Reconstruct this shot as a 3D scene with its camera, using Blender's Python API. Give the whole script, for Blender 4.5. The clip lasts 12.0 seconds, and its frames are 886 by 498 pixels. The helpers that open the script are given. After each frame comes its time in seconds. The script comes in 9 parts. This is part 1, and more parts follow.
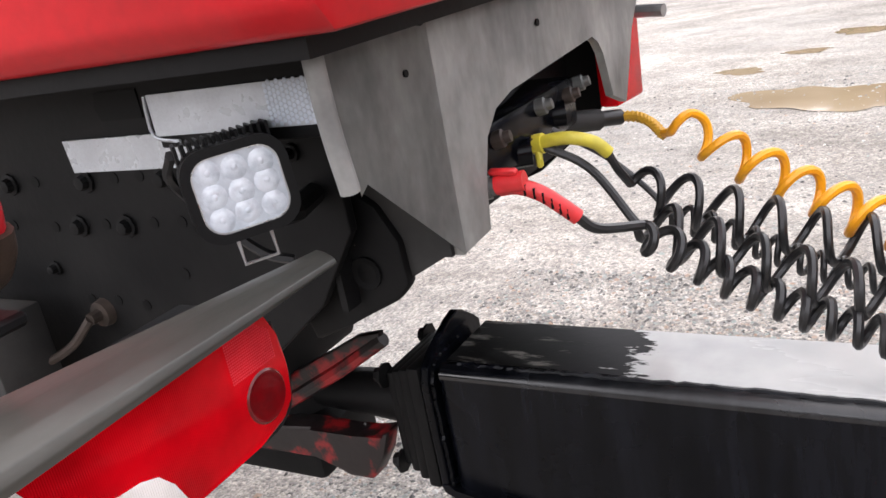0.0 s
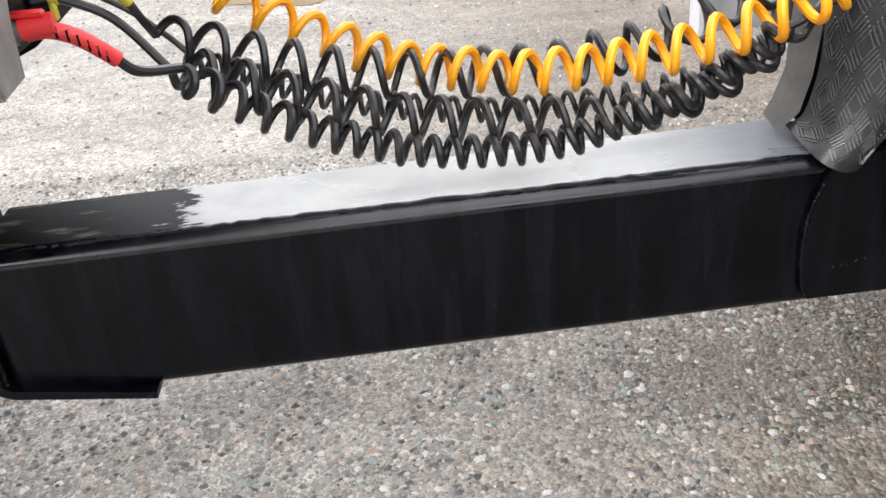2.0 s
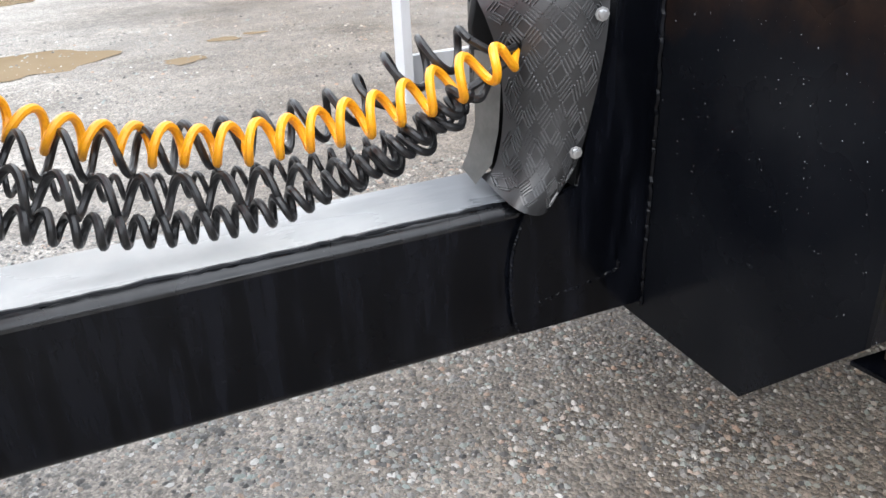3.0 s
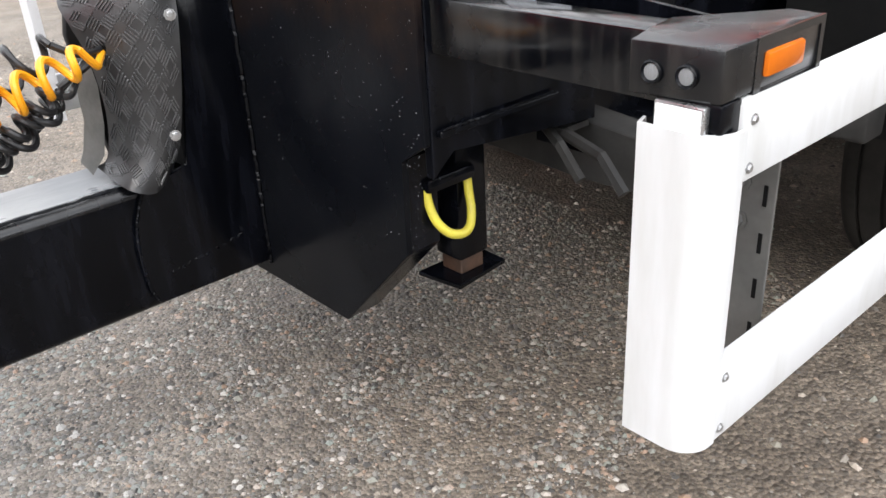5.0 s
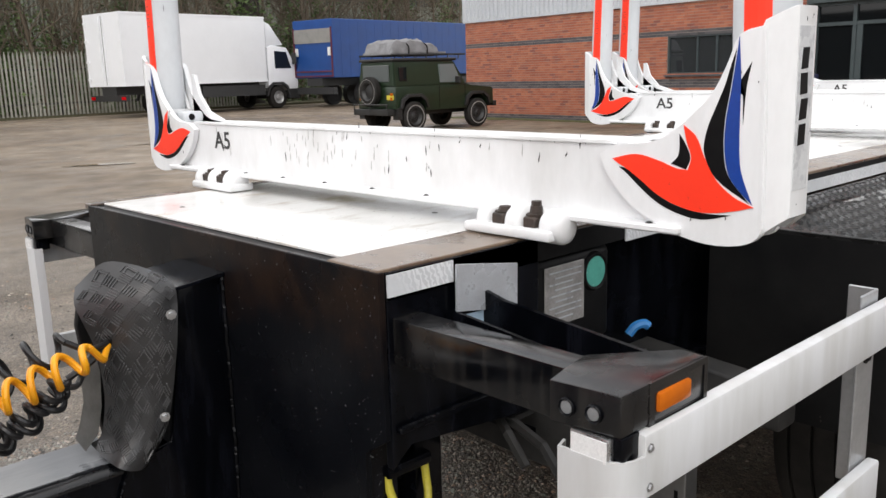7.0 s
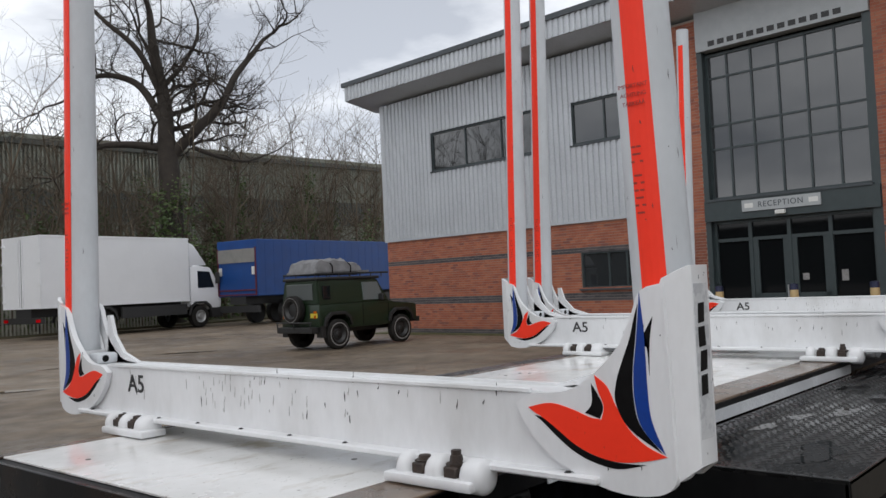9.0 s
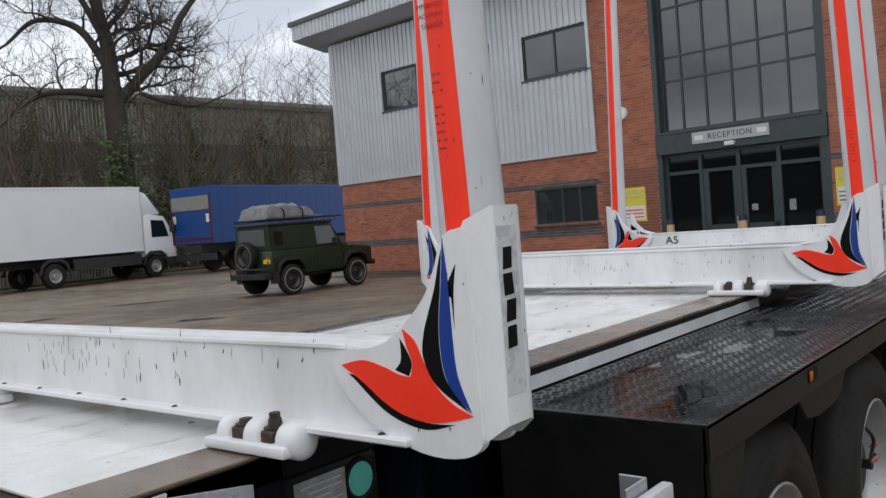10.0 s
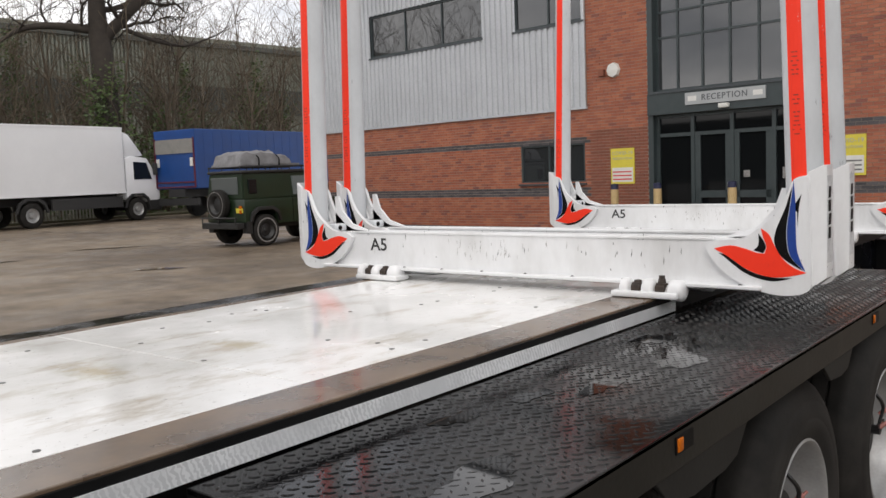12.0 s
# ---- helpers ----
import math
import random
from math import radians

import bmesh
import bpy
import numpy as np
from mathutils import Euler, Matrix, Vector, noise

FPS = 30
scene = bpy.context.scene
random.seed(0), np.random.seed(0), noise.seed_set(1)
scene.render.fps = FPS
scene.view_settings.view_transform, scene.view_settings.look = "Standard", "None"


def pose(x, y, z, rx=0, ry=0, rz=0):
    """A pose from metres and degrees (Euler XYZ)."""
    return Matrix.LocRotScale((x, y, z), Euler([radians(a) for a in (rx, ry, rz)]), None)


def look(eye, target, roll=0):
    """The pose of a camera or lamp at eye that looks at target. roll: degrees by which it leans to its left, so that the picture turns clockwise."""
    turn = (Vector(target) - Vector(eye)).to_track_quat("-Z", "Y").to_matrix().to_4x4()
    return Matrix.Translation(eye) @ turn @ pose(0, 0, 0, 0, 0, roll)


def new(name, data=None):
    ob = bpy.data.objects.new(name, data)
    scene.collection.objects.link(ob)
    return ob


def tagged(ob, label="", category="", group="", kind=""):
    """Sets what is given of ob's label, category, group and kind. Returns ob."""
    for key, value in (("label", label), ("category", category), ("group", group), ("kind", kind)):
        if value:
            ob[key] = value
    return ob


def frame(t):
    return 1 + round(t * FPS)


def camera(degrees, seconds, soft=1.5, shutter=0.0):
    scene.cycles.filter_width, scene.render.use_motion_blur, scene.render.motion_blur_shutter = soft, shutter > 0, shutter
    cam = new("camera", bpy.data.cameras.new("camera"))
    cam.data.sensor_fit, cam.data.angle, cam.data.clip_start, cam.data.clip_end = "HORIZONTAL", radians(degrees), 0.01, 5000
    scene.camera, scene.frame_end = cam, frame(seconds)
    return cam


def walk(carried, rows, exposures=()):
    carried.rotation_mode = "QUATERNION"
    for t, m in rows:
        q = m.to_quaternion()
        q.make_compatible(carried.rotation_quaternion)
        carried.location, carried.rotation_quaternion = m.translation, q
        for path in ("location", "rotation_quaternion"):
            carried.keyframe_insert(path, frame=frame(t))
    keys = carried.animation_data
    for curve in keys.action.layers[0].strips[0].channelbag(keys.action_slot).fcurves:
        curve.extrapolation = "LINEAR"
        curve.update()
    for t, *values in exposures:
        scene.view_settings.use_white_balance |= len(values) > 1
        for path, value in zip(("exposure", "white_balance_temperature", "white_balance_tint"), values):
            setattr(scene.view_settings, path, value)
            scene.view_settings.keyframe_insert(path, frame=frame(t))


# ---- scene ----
cam = camera(55.1, 12.0)

PATH = [
    (0, (-1.349, -1.162, 1.378), (-2.367, 0.432, 0.727), -10.9),
    (0.5, (-1.47, -1.273, 1.348), (-2.208, 0.401, 0.539), -10.3),
    (1, (-1.49, -1.308, 1.324), (-1.982, 0.39, 0.389), -8.9),
    (1.5, (-1.455, -1.292, 1.315), (-1.672, 0.43, 0.32), -7.5),
    (2, (-1.427, -1.281, 1.319), (-1.332, 0.456, 0.333), -5.4),
    (2.5, (-1.405, -1.278, 1.322), (-0.992, 0.435, 0.376), -3.6),
    (3, (-1.378, -1.3, 1.329), (-0.703, 0.354, 0.43), -2.8),
    (3.5, (-1.327, -1.33, 1.324), (-0.429, 0.221, 0.437), -2.1),
    (3.7, (-1.296, -1.364, 1.326), (-0.341, 0.151, 0.435), -2.0),
    (5.3, (-1.324, -1.738, 1.351), (-0.119, -0.406, 0.472), -3.0),
    (5.5, (-1.354, -1.758, 1.368), (-0.125, -0.416, 0.538), -2.4),
    (6, (-1.382, -1.8, 1.429), (-0.107, -0.429, 0.726), -1.4),
    (6.5, (-1.384, -1.825, 1.491), (-0.074, -0.422, 0.927), -1.6),
    (7, (-1.397, -1.842, 1.543), (-0.057, -0.414, 1.135), -1.7),
    (7.5, (-1.417, -1.855, 1.577), (-0.046, -0.417, 1.344), -1.5),
    (7.7, (-1.425, -1.856, 1.587), (-0.04, -0.421, 1.436), -1.3),
    (9.3, (-1.362, -1.867, 1.621), (0.165, -0.578, 1.694), -3.5),
    (9.5, (-1.305, -1.889, 1.619), (0.236, -0.613, 1.644), -4.0),
    (10, (-1.083, -1.985, 1.613), (0.468, -0.724, 1.549), -4.4),
    (10.5, (-0.88, -1.994, 1.618), (0.709, -0.786, 1.494), -4.0),
    (11, (-0.638, -1.896, 1.638), (1.041, -0.82, 1.48), -3.4),
    (11.5, (-0.4075, -1.913, 1.644), (1.272, -0.840, 1.484), -3.0),
    (12, (-0.124, -1.949, 1.649), (1.416, -0.685, 1.473), -2.2),
]
walk(cam, [(t, look(eye, target, roll)) for t, eye, target, roll in PATH],
     [(0, 1.78, 6450, 16), (1.0, 2.0, 6550, 13), (2.0, 1.83, 6400, 11), (2.6, 1.70, 6250, 10), (3.5, 2.06, 6000, 10), (5.5, 1.68, 6450, 11), (6.5, 1.25, 6450, 10), (7.5, 0.62, 6700, 12),
      (9.5, -0.02, 6200, 10), (10.2, 0.2, 6200, 10), (11, 0.58, 6400, 11), (11.5, 0.45, 6550, 12), (12, 0.40, 6700, 12)])


# ---- world and light: a bright overcast winter day ----
world = bpy.data.worlds.new("overcast_sky")
scene.world = world
world.use_nodes = True
wn, wl = world.node_tree.nodes, world.node_tree.links
wn.clear()
sky = wn.new("ShaderNodeTexSky")
sky.sky_type, sky.sun_disc = "NISHITA", False
sky.sun_elevation, sky.sun_rotation = radians(50), radians(235)
sky.air_density, sky.dust_density, sky.ozone_density = 1.0, 4.0, 1.0
wtc = wn.new("ShaderNodeTexCoord")
wmap = wn.new("ShaderNodeMapping")
wmap.inputs["Scale"].default_value = (1.0, 1.0, 2.6)
wnoise = wn.new("ShaderNodeTexNoise")
wnoise.inputs["Scale"].default_value, wnoise.inputs["Detail"].default_value, wnoise.inputs["Roughness"].default_value = 2.2, 7.0, 0.55
wramp = wn.new("ShaderNodeValToRGB")
wramp.color_ramp.elements[0].position, wramp.color_ramp.elements[0].color = 0.36, (5.2, 5.4, 5.8, 1)
wramp.color_ramp.elements[1].position, wramp.color_ramp.elements[1].color = 0.60, (12.4, 12.4, 12.3, 1)
wmix = wn.new("ShaderNodeMixRGB")
wmix.inputs["Fac"].default_value = 0.9
wbg = wn.new("ShaderNodeBackground")
wbg.inputs["Strength"].default_value = 0.1
wout = wn.new("ShaderNodeOutputWorld")
wl.new(wtc.outputs["Generated"], wmap.inputs["Vector"])
wl.new(wmap.outputs["Vector"], wnoise.inputs["Vector"])
wl.new(wnoise.outputs["Fac"], wramp.inputs["Fac"])
wl.new(sky.outputs["Color"], wmix.inputs["Color1"])
wl.new(wramp.outputs["Color"], wmix.inputs["Color2"])
wsep = wn.new("ShaderNodeSeparateXYZ")
wl.new(wtc.outputs["Generated"], wsep.inputs[0])
wlow = wn.new("ShaderNodeMapRange")
for key, val in (("From Min", 0.0), ("From Max", 0.55), ("To Min", 1.45), ("To Max", 0.92)):
    wlow.inputs[key].default_value = val
wl.new(wsep.outputs["Z"], wlow.inputs["Value"])
wgrad = wn.new("ShaderNodeMixRGB")
wgrad.blend_type = "MULTIPLY"
wgrad.inputs["Fac"].default_value = 1.0
wl.new(wmix.outputs["Color"], wgrad.inputs["Color1"])
wl.new(wlow.outputs["Result"], wgrad.inputs["Color2"])
wl.new(wgrad.outputs["Color"], wbg.inputs["Color"])
wl.new(wbg.outputs["Background"], wout.inputs["Surface"])

sun_data = bpy.data.lights.new("sun", "SUN")
sun_data.energy, sun_data.angle, sun_data.color = 0.5, radians(40), (1.0, 0.97, 0.93)
sun = new("sun", sun_data)
sun.matrix_world = look((0, 0, 30), (11.0, 8.0, 12))


# ---- materials ----
def ramp_between(nt, fac, c1, c2, lo=0.3, hi=0.7):
    r = nt.nodes.new("ShaderNodeValToRGB")
    r.color_ramp.elements[0].position, r.color_ramp.elements[0].color = lo, (*c1, 1)
    r.color_ramp.elements[1].position, r.color_ramp.elements[1].color = hi, (*c2, 1)
    nt.links.new(fac, r.inputs["Fac"])
    return r


def noise_at(nt, vec, scale, detail=5.0, rough=0.55):
    n = nt.nodes.new("ShaderNodeTexNoise")
    n.inputs["Scale"].default_value, n.inputs["Detail"].default_value, n.inputs["Roughness"].default_value = scale, detail, rough
    nt.links.new(vec, n.inputs["Vector"])
    return n.outputs["Fac"]


def maths(nt, op, a, b=None):
    m = nt.nodes.new("ShaderNodeMath")
    m.operation = op
    for i, v in enumerate((a, b)):
        if v is None:
            continue
        if isinstance(v, (int, float)):
            m.inputs[i].default_value = v
        else:
            nt.links.new(v, m.inputs[i])
    return m.outputs[0]


def mixrgb(nt, fac, a, b, kind="MIX"):
    m = nt.nodes.new("ShaderNodeMixRGB")
    m.blend_type = kind
    for name, v in (("Fac", fac), ("Color1", a), ("Color2", b)):
        if isinstance(v, (int, float)):
            m.inputs[name].default_value = v
        elif isinstance(v, tuple):
            m.inputs[name].default_value = (*v, 1)
        else:
            nt.links.new(v, m.inputs[name])
    return m.outputs["Color"]


def start_mat(name):
    m = bpy.data.materials.new(name)
    m.use_nodes = True
    nt = m.node_tree
    bsdf = nt.nodes["Principled BSDF"]
    tc = nt.nodes.new("ShaderNodeTexCoord")
    return m, nt, bsdf, tc.outputs["Object"]


def bump_to(nt, bsdf, height, strength, dist):
    b = nt.nodes.new("ShaderNodeBump")
    b.inputs["Strength"].default_value, b.inputs["Distance"].default_value = strength, dist
    nt.links.new(height, b.inputs["Height"])
    nt.links.new(b.outputs["Normal"], bsdf.inputs["Normal"])


def mat(name, c1, c2=None, rough=0.5, rvar=0.15, metal=0.0, scale=6.0, fine=90.0, bump=0.15, dist=0.002, coat=0.0, lo=0.3, hi=0.7,
        speck=None, speck_at=0.68, speck_scale=40.0, random=0.0, stretch=None, spec=0.5, grainy=0.25):
    """A painted, worn or bare surface: broad stains from c1 to c2, fine grain in tone and relief, specks of a third colour."""
    m, nt, bsdf, vec = start_mat(name)
    c2 = c2 or tuple(c * 0.8 for c in c1)
    if stretch:
        mp = nt.nodes.new("ShaderNodeMapping")
        mp.inputs["Scale"].default_value = stretch
        nt.links.new(vec, mp.inputs["Vector"])
        vec = mp.outputs["Vector"]
    broad = noise_at(nt, vec, scale)
    grain = noise_at(nt, vec, fine, 3.0)
    col = ramp_between(nt, broad, c1, c2, lo, hi).outputs["Color"]
    col = mixrgb(nt, grainy, col, ramp_between(nt, grain, (0.55, 0.55, 0.55), (1, 1, 1)).outputs["Color"], "MULTIPLY")
    if speck:
        sp = noise_at(nt, vec, speck_scale, 4.0, 0.7)
        msk = ramp_between(nt, sp, (0, 0, 0), (1, 1, 1), speck_at, speck_at + 0.04).outputs["Color"]
        col = mixrgb(nt, msk, col, speck)
    if random:
        oi = nt.nodes.new("ShaderNodeObjectInfo")
        col = mixrgb(nt, random, col, ramp_between(nt, oi.outputs["Random"], (0.45, 0.45, 0.45), (1.0, 1.0, 1.0), 0, 1).outputs["Color"], "MULTIPLY")
    nt.links.new(col, bsdf.inputs["Base Color"])
    nt.links.new(maths(nt, "ADD", maths(nt, "MULTIPLY", broad, rvar * 2), rough - rvar), bsdf.inputs["Roughness"])
    bsdf.inputs["Metallic"].default_value = metal
    bsdf.inputs["Specular IOR Level"].default_value = spec
    bsdf.inputs["Coat Weight"].default_value = coat
    bsdf.inputs["Coat Roughness"].default_value = 0.08
    if bump:
        bump_to(nt, bsdf, grain, bump, dist)
    return m


def glass_mat(name, tint, rough=0.02, spec=0.45, ior=1.5):
    m, nt, bsdf, vec = start_mat(name)
    bsdf.inputs["Base Color"].default_value = (*tint, 1)
    bsdf.inputs["Roughness"].default_value = rough
    bsdf.inputs["Specular IOR Level"].default_value = spec
    bsdf.inputs["IOR"].default_value = ior
    return m


def lens_mat(name, tint, ribs, vary=(0.80, 1.15)):
    """A moulded lamp lens: clear colour with fine ribs."""
    m, nt, bsdf, vec = start_mat(name)
    w = nt.nodes.new("ShaderNodeTexWave")
    w.inputs["Scale"].default_value = ribs
    w.bands_direction = "Y"
    nt.links.new(vec, w.inputs["Vector"])
    broad = noise_at(nt, vec, 13.0, 4.0, 0.5)
    nt.links.new(ramp_between(nt, broad, tuple(c * vary[0] for c in tint), tuple(min(1, c * vary[1]) for c in tint), 0.35, 0.65).outputs["Color"], bsdf.inputs["Base Color"])
    bsdf.inputs["Roughness"].default_value = 0.12
    bsdf.inputs["Specular IOR Level"].default_value = 0.07
    bump_to(nt, bsdf, w.outputs["Fac"], 0.3, 0.0008)
    return m


def wet_black(name, spec, streak):
    """Glossy black paint with faint vertical rain streaks, grit and scratches."""
    m, nt, bsdf, vec = start_mat(name)
    mp = nt.nodes.new("ShaderNodeMapping")
    mp.inputs["Scale"].default_value = (1.0, 1.0, 0.12)
    nt.links.new(vec, mp.inputs["Vector"])
    runs = noise_at(nt, mp.outputs["Vector"], 22.0, 6.0, 0.62)
    col = ramp_between(nt, runs, (0.0016, 0.0019, 0.0030), streak, 0.46, 0.74).outputs["Color"]
    grit = ramp_between(nt, noise_at(nt, vec, 85.0, 4.0, 0.7), (0, 0, 0), (0.8, 0.8, 0.8), 0.742, 0.772).outputs["Color"]
    col = mixrgb(nt, grit, col, (0.13, 0.135, 0.14))
    nt.links.new(col, bsdf.inputs["Base Color"])
    nt.links.new(ramp_between(nt, noise_at(nt, vec, 5.0, 5.0), (0.12, 0.12, 0.12), (0.36, 0.36, 0.36), 0.35, 0.68).outputs["Color"], bsdf.inputs["Roughness"])
    bsdf.inputs["Specular IOR Level"].default_value = spec
    bump_to(nt, bsdf, noise_at(nt, vec, 60.0, 3.0), 0.06, 0.002)
    return m


black_paint = wet_black("wet_black_paint", 0.15, (0.0075, 0.0084, 0.0125))
arm_black = wet_black("wet_black_arm", 0.6, (0.024, 0.0225, 0.021))
rubber_dark = mat("dull_black_rubber", (0.0035, 0.0035, 0.004), (0.009, 0.009, 0.009), rough=0.5, rvar=0.1, scale=12, fine=140, bump=0.2, spec=0.15)
black_dusty = mat("dusty_black_paint", (0.0036, 0.0038, 0.0044), (0.012, 0.0118, 0.0118), rough=0.5, rvar=0.15, scale=5, fine=70, bump=0.2, spec=0.12,
                  speck=(0.12, 0.10, 0.08), speck_at=0.72, speck_scale=60)


def stained_plate():
    """Black paint with rust run down from the folded top edge."""
    m, nt, bsdf, vec = start_mat("black_paint_rust_stains")
    sep = nt.nodes.new("ShaderNodeSeparateXYZ")
    nt.links.new(vec, sep.inputs[0])
    col = ramp_between(nt, noise_at(nt, vec, 4.0), (0.0026, 0.0031, 0.0046), (0.0066, 0.0073, 0.0092), 0.40, 0.75).outputs["Color"]
    high = ramp_between(nt, maths(nt, "ADD", maths(nt, "ADD", sep.outputs[2], -1.0), maths(nt, "MULTIPLY", noise_at(nt, vec, 5.0, 6.0, 0.65), 0.45)), (0, 0, 0), (1, 1, 1), 0.22, 0.38).outputs["Color"]
    runs = ramp_between(nt, noise_at(nt, vec, 3.4, 7.0, 0.66), (0, 0, 0), (0.9, 0.9, 0.9), 0.47, 0.66).outputs["Color"]
    col = mixrgb(nt, mixrgb(nt, 1.0, high, runs, "MULTIPLY"), col, (0.022, 0.013, 0.009))
    grit = ramp_between(nt, noise_at(nt, vec, 85.0, 4.0, 0.7), (0, 0, 0), (0.8, 0.8, 0.8), 0.735, 0.77).outputs["Color"]
    nt.links.new(mixrgb(nt, grit, col, (0.13, 0.13, 0.13)), bsdf.inputs["Base Color"])
    nt.links.new(ramp_between(nt, noise_at(nt, vec, 2.6), (0.16, 0.16, 0.16), (0.40, 0.40, 0.40), 0.35, 0.65).outputs["Color"], bsdf.inputs["Roughness"])
    bsdf.inputs["Specular IOR Level"].default_value = 0.09
    bump_to(nt, bsdf, noise_at(nt, vec, 80.0, 3.0), 0.10, 0.002)
    return m


rusty_black = stained_plate()


def tread_mat():
    """Black plate under a broken film of rain water."""
    m, nt, bsdf, vec = start_mat("rain_wet_black_tread")
    film = noise_at(nt, vec, 3.4, 6.0, 0.62)
    nt.links.new(ramp_between(nt, film, (0.0026, 0.0027, 0.0032), (0.013, 0.0127, 0.0124), 0.44, 0.62).outputs["Color"], bsdf.inputs["Base Color"])
    nt.links.new(ramp_between(nt, film, (0.05, 0.05, 0.05), (0.34, 0.34, 0.34), 0.40, 0.58).outputs["Color"], bsdf.inputs["Roughness"])
    bsdf.inputs["Specular IOR Level"].default_value = 0.34
    bump_to(nt, bsdf, noise_at(nt, vec, 130.0, 3.0), 0.10, 0.002)
    return m


tread_wet = tread_mat()
rubber = mat("black_rubber", (0.013, 0.013, 0.014), (0.024, 0.024, 0.024), rough=0.36, rvar=0.12, scale=9, fine=140, bump=0.1)
hose_black = mat("black_hose_plastic", (0.010, 0.010, 0.011), (0.018, 0.018, 0.019), rough=0.36, rvar=0.1, scale=15, fine=160, bump=0.05)
hose_yellow = mat("yellow_hose_plastic", (0.92, 0.42, 0.012), (0.85, 0.34, 0.01), rough=0.32, rvar=0.08, scale=12, fine=150, bump=0.03)
yellow_paint = mat("chipped_yellow_paint", (0.66, 0.58, 0.06), (0.46, 0.40, 0.05), rough=0.4, scale=20, speck=(0.05, 0.04, 0.02), speck_at=0.66, speck_scale=55)
flap_rubber = mat("wet_scuffed_rubber", (0.016, 0.016, 0.017), (0.040, 0.040, 0.041), rough=0.34, rvar=0.12, scale=9, fine=140, bump=0.1)
# folded lip: much paler than the flap it belongs to
lip_rubber = mat("pale_rubber", (0.15, 0.148, 0.14), (0.26, 0.255, 0.24), rough=0.45, rvar=0.1, scale=16, fine=120, bump=0.15)
rust_dark = mat("dark_brown_rust", (0.034, 0.019, 0.011), (0.008, 0.0055, 0.0045), rough=0.6, rvar=0.15, scale=25, fine=150, bump=0.3, spec=0.3)
spring_yellow = mat("amber_spring_sleeve", (0.72, 0.40, 0.03), (0.50, 0.26, 0.03), rough=0.45, scale=25)
yellow_sleeve = mat("yellow_sleeve", (0.70, 0.60, 0.05), (0.55, 0.46, 0.06), rough=0.45, scale=25)
red_sleeve = mat("red_sleeve", (0.75, 0.03, 0.035), (0.60, 0.03, 0.03), rough=0.4, scale=25)
white_paint = mat("chipped_white_paint", (0.80, 0.81, 0.82), (0.60, 0.60, 0.59), rough=0.36, rvar=0.1, scale=5.0, fine=50, bump=0.04, grainy=0.10, lo=0.48, hi=0.85, stretch=(1, 1, 0.4),
                  speck=(0.06, 0.055, 0.05), speck_at=0.765, speck_scale=60, coat=0.15)
white_metal = mat("white_powder_coat", (0.62, 0.63, 0.645), (0.48, 0.48, 0.47), rough=0.4, rvar=0.1, scale=9, fine=60, bump=0.03, grainy=0.05, lo=0.45, hi=0.72,
                  speck=(0.42, 0.37, 0.28), speck_at=0.71, speck_scale=26, stretch=(1, 1, 0.16))


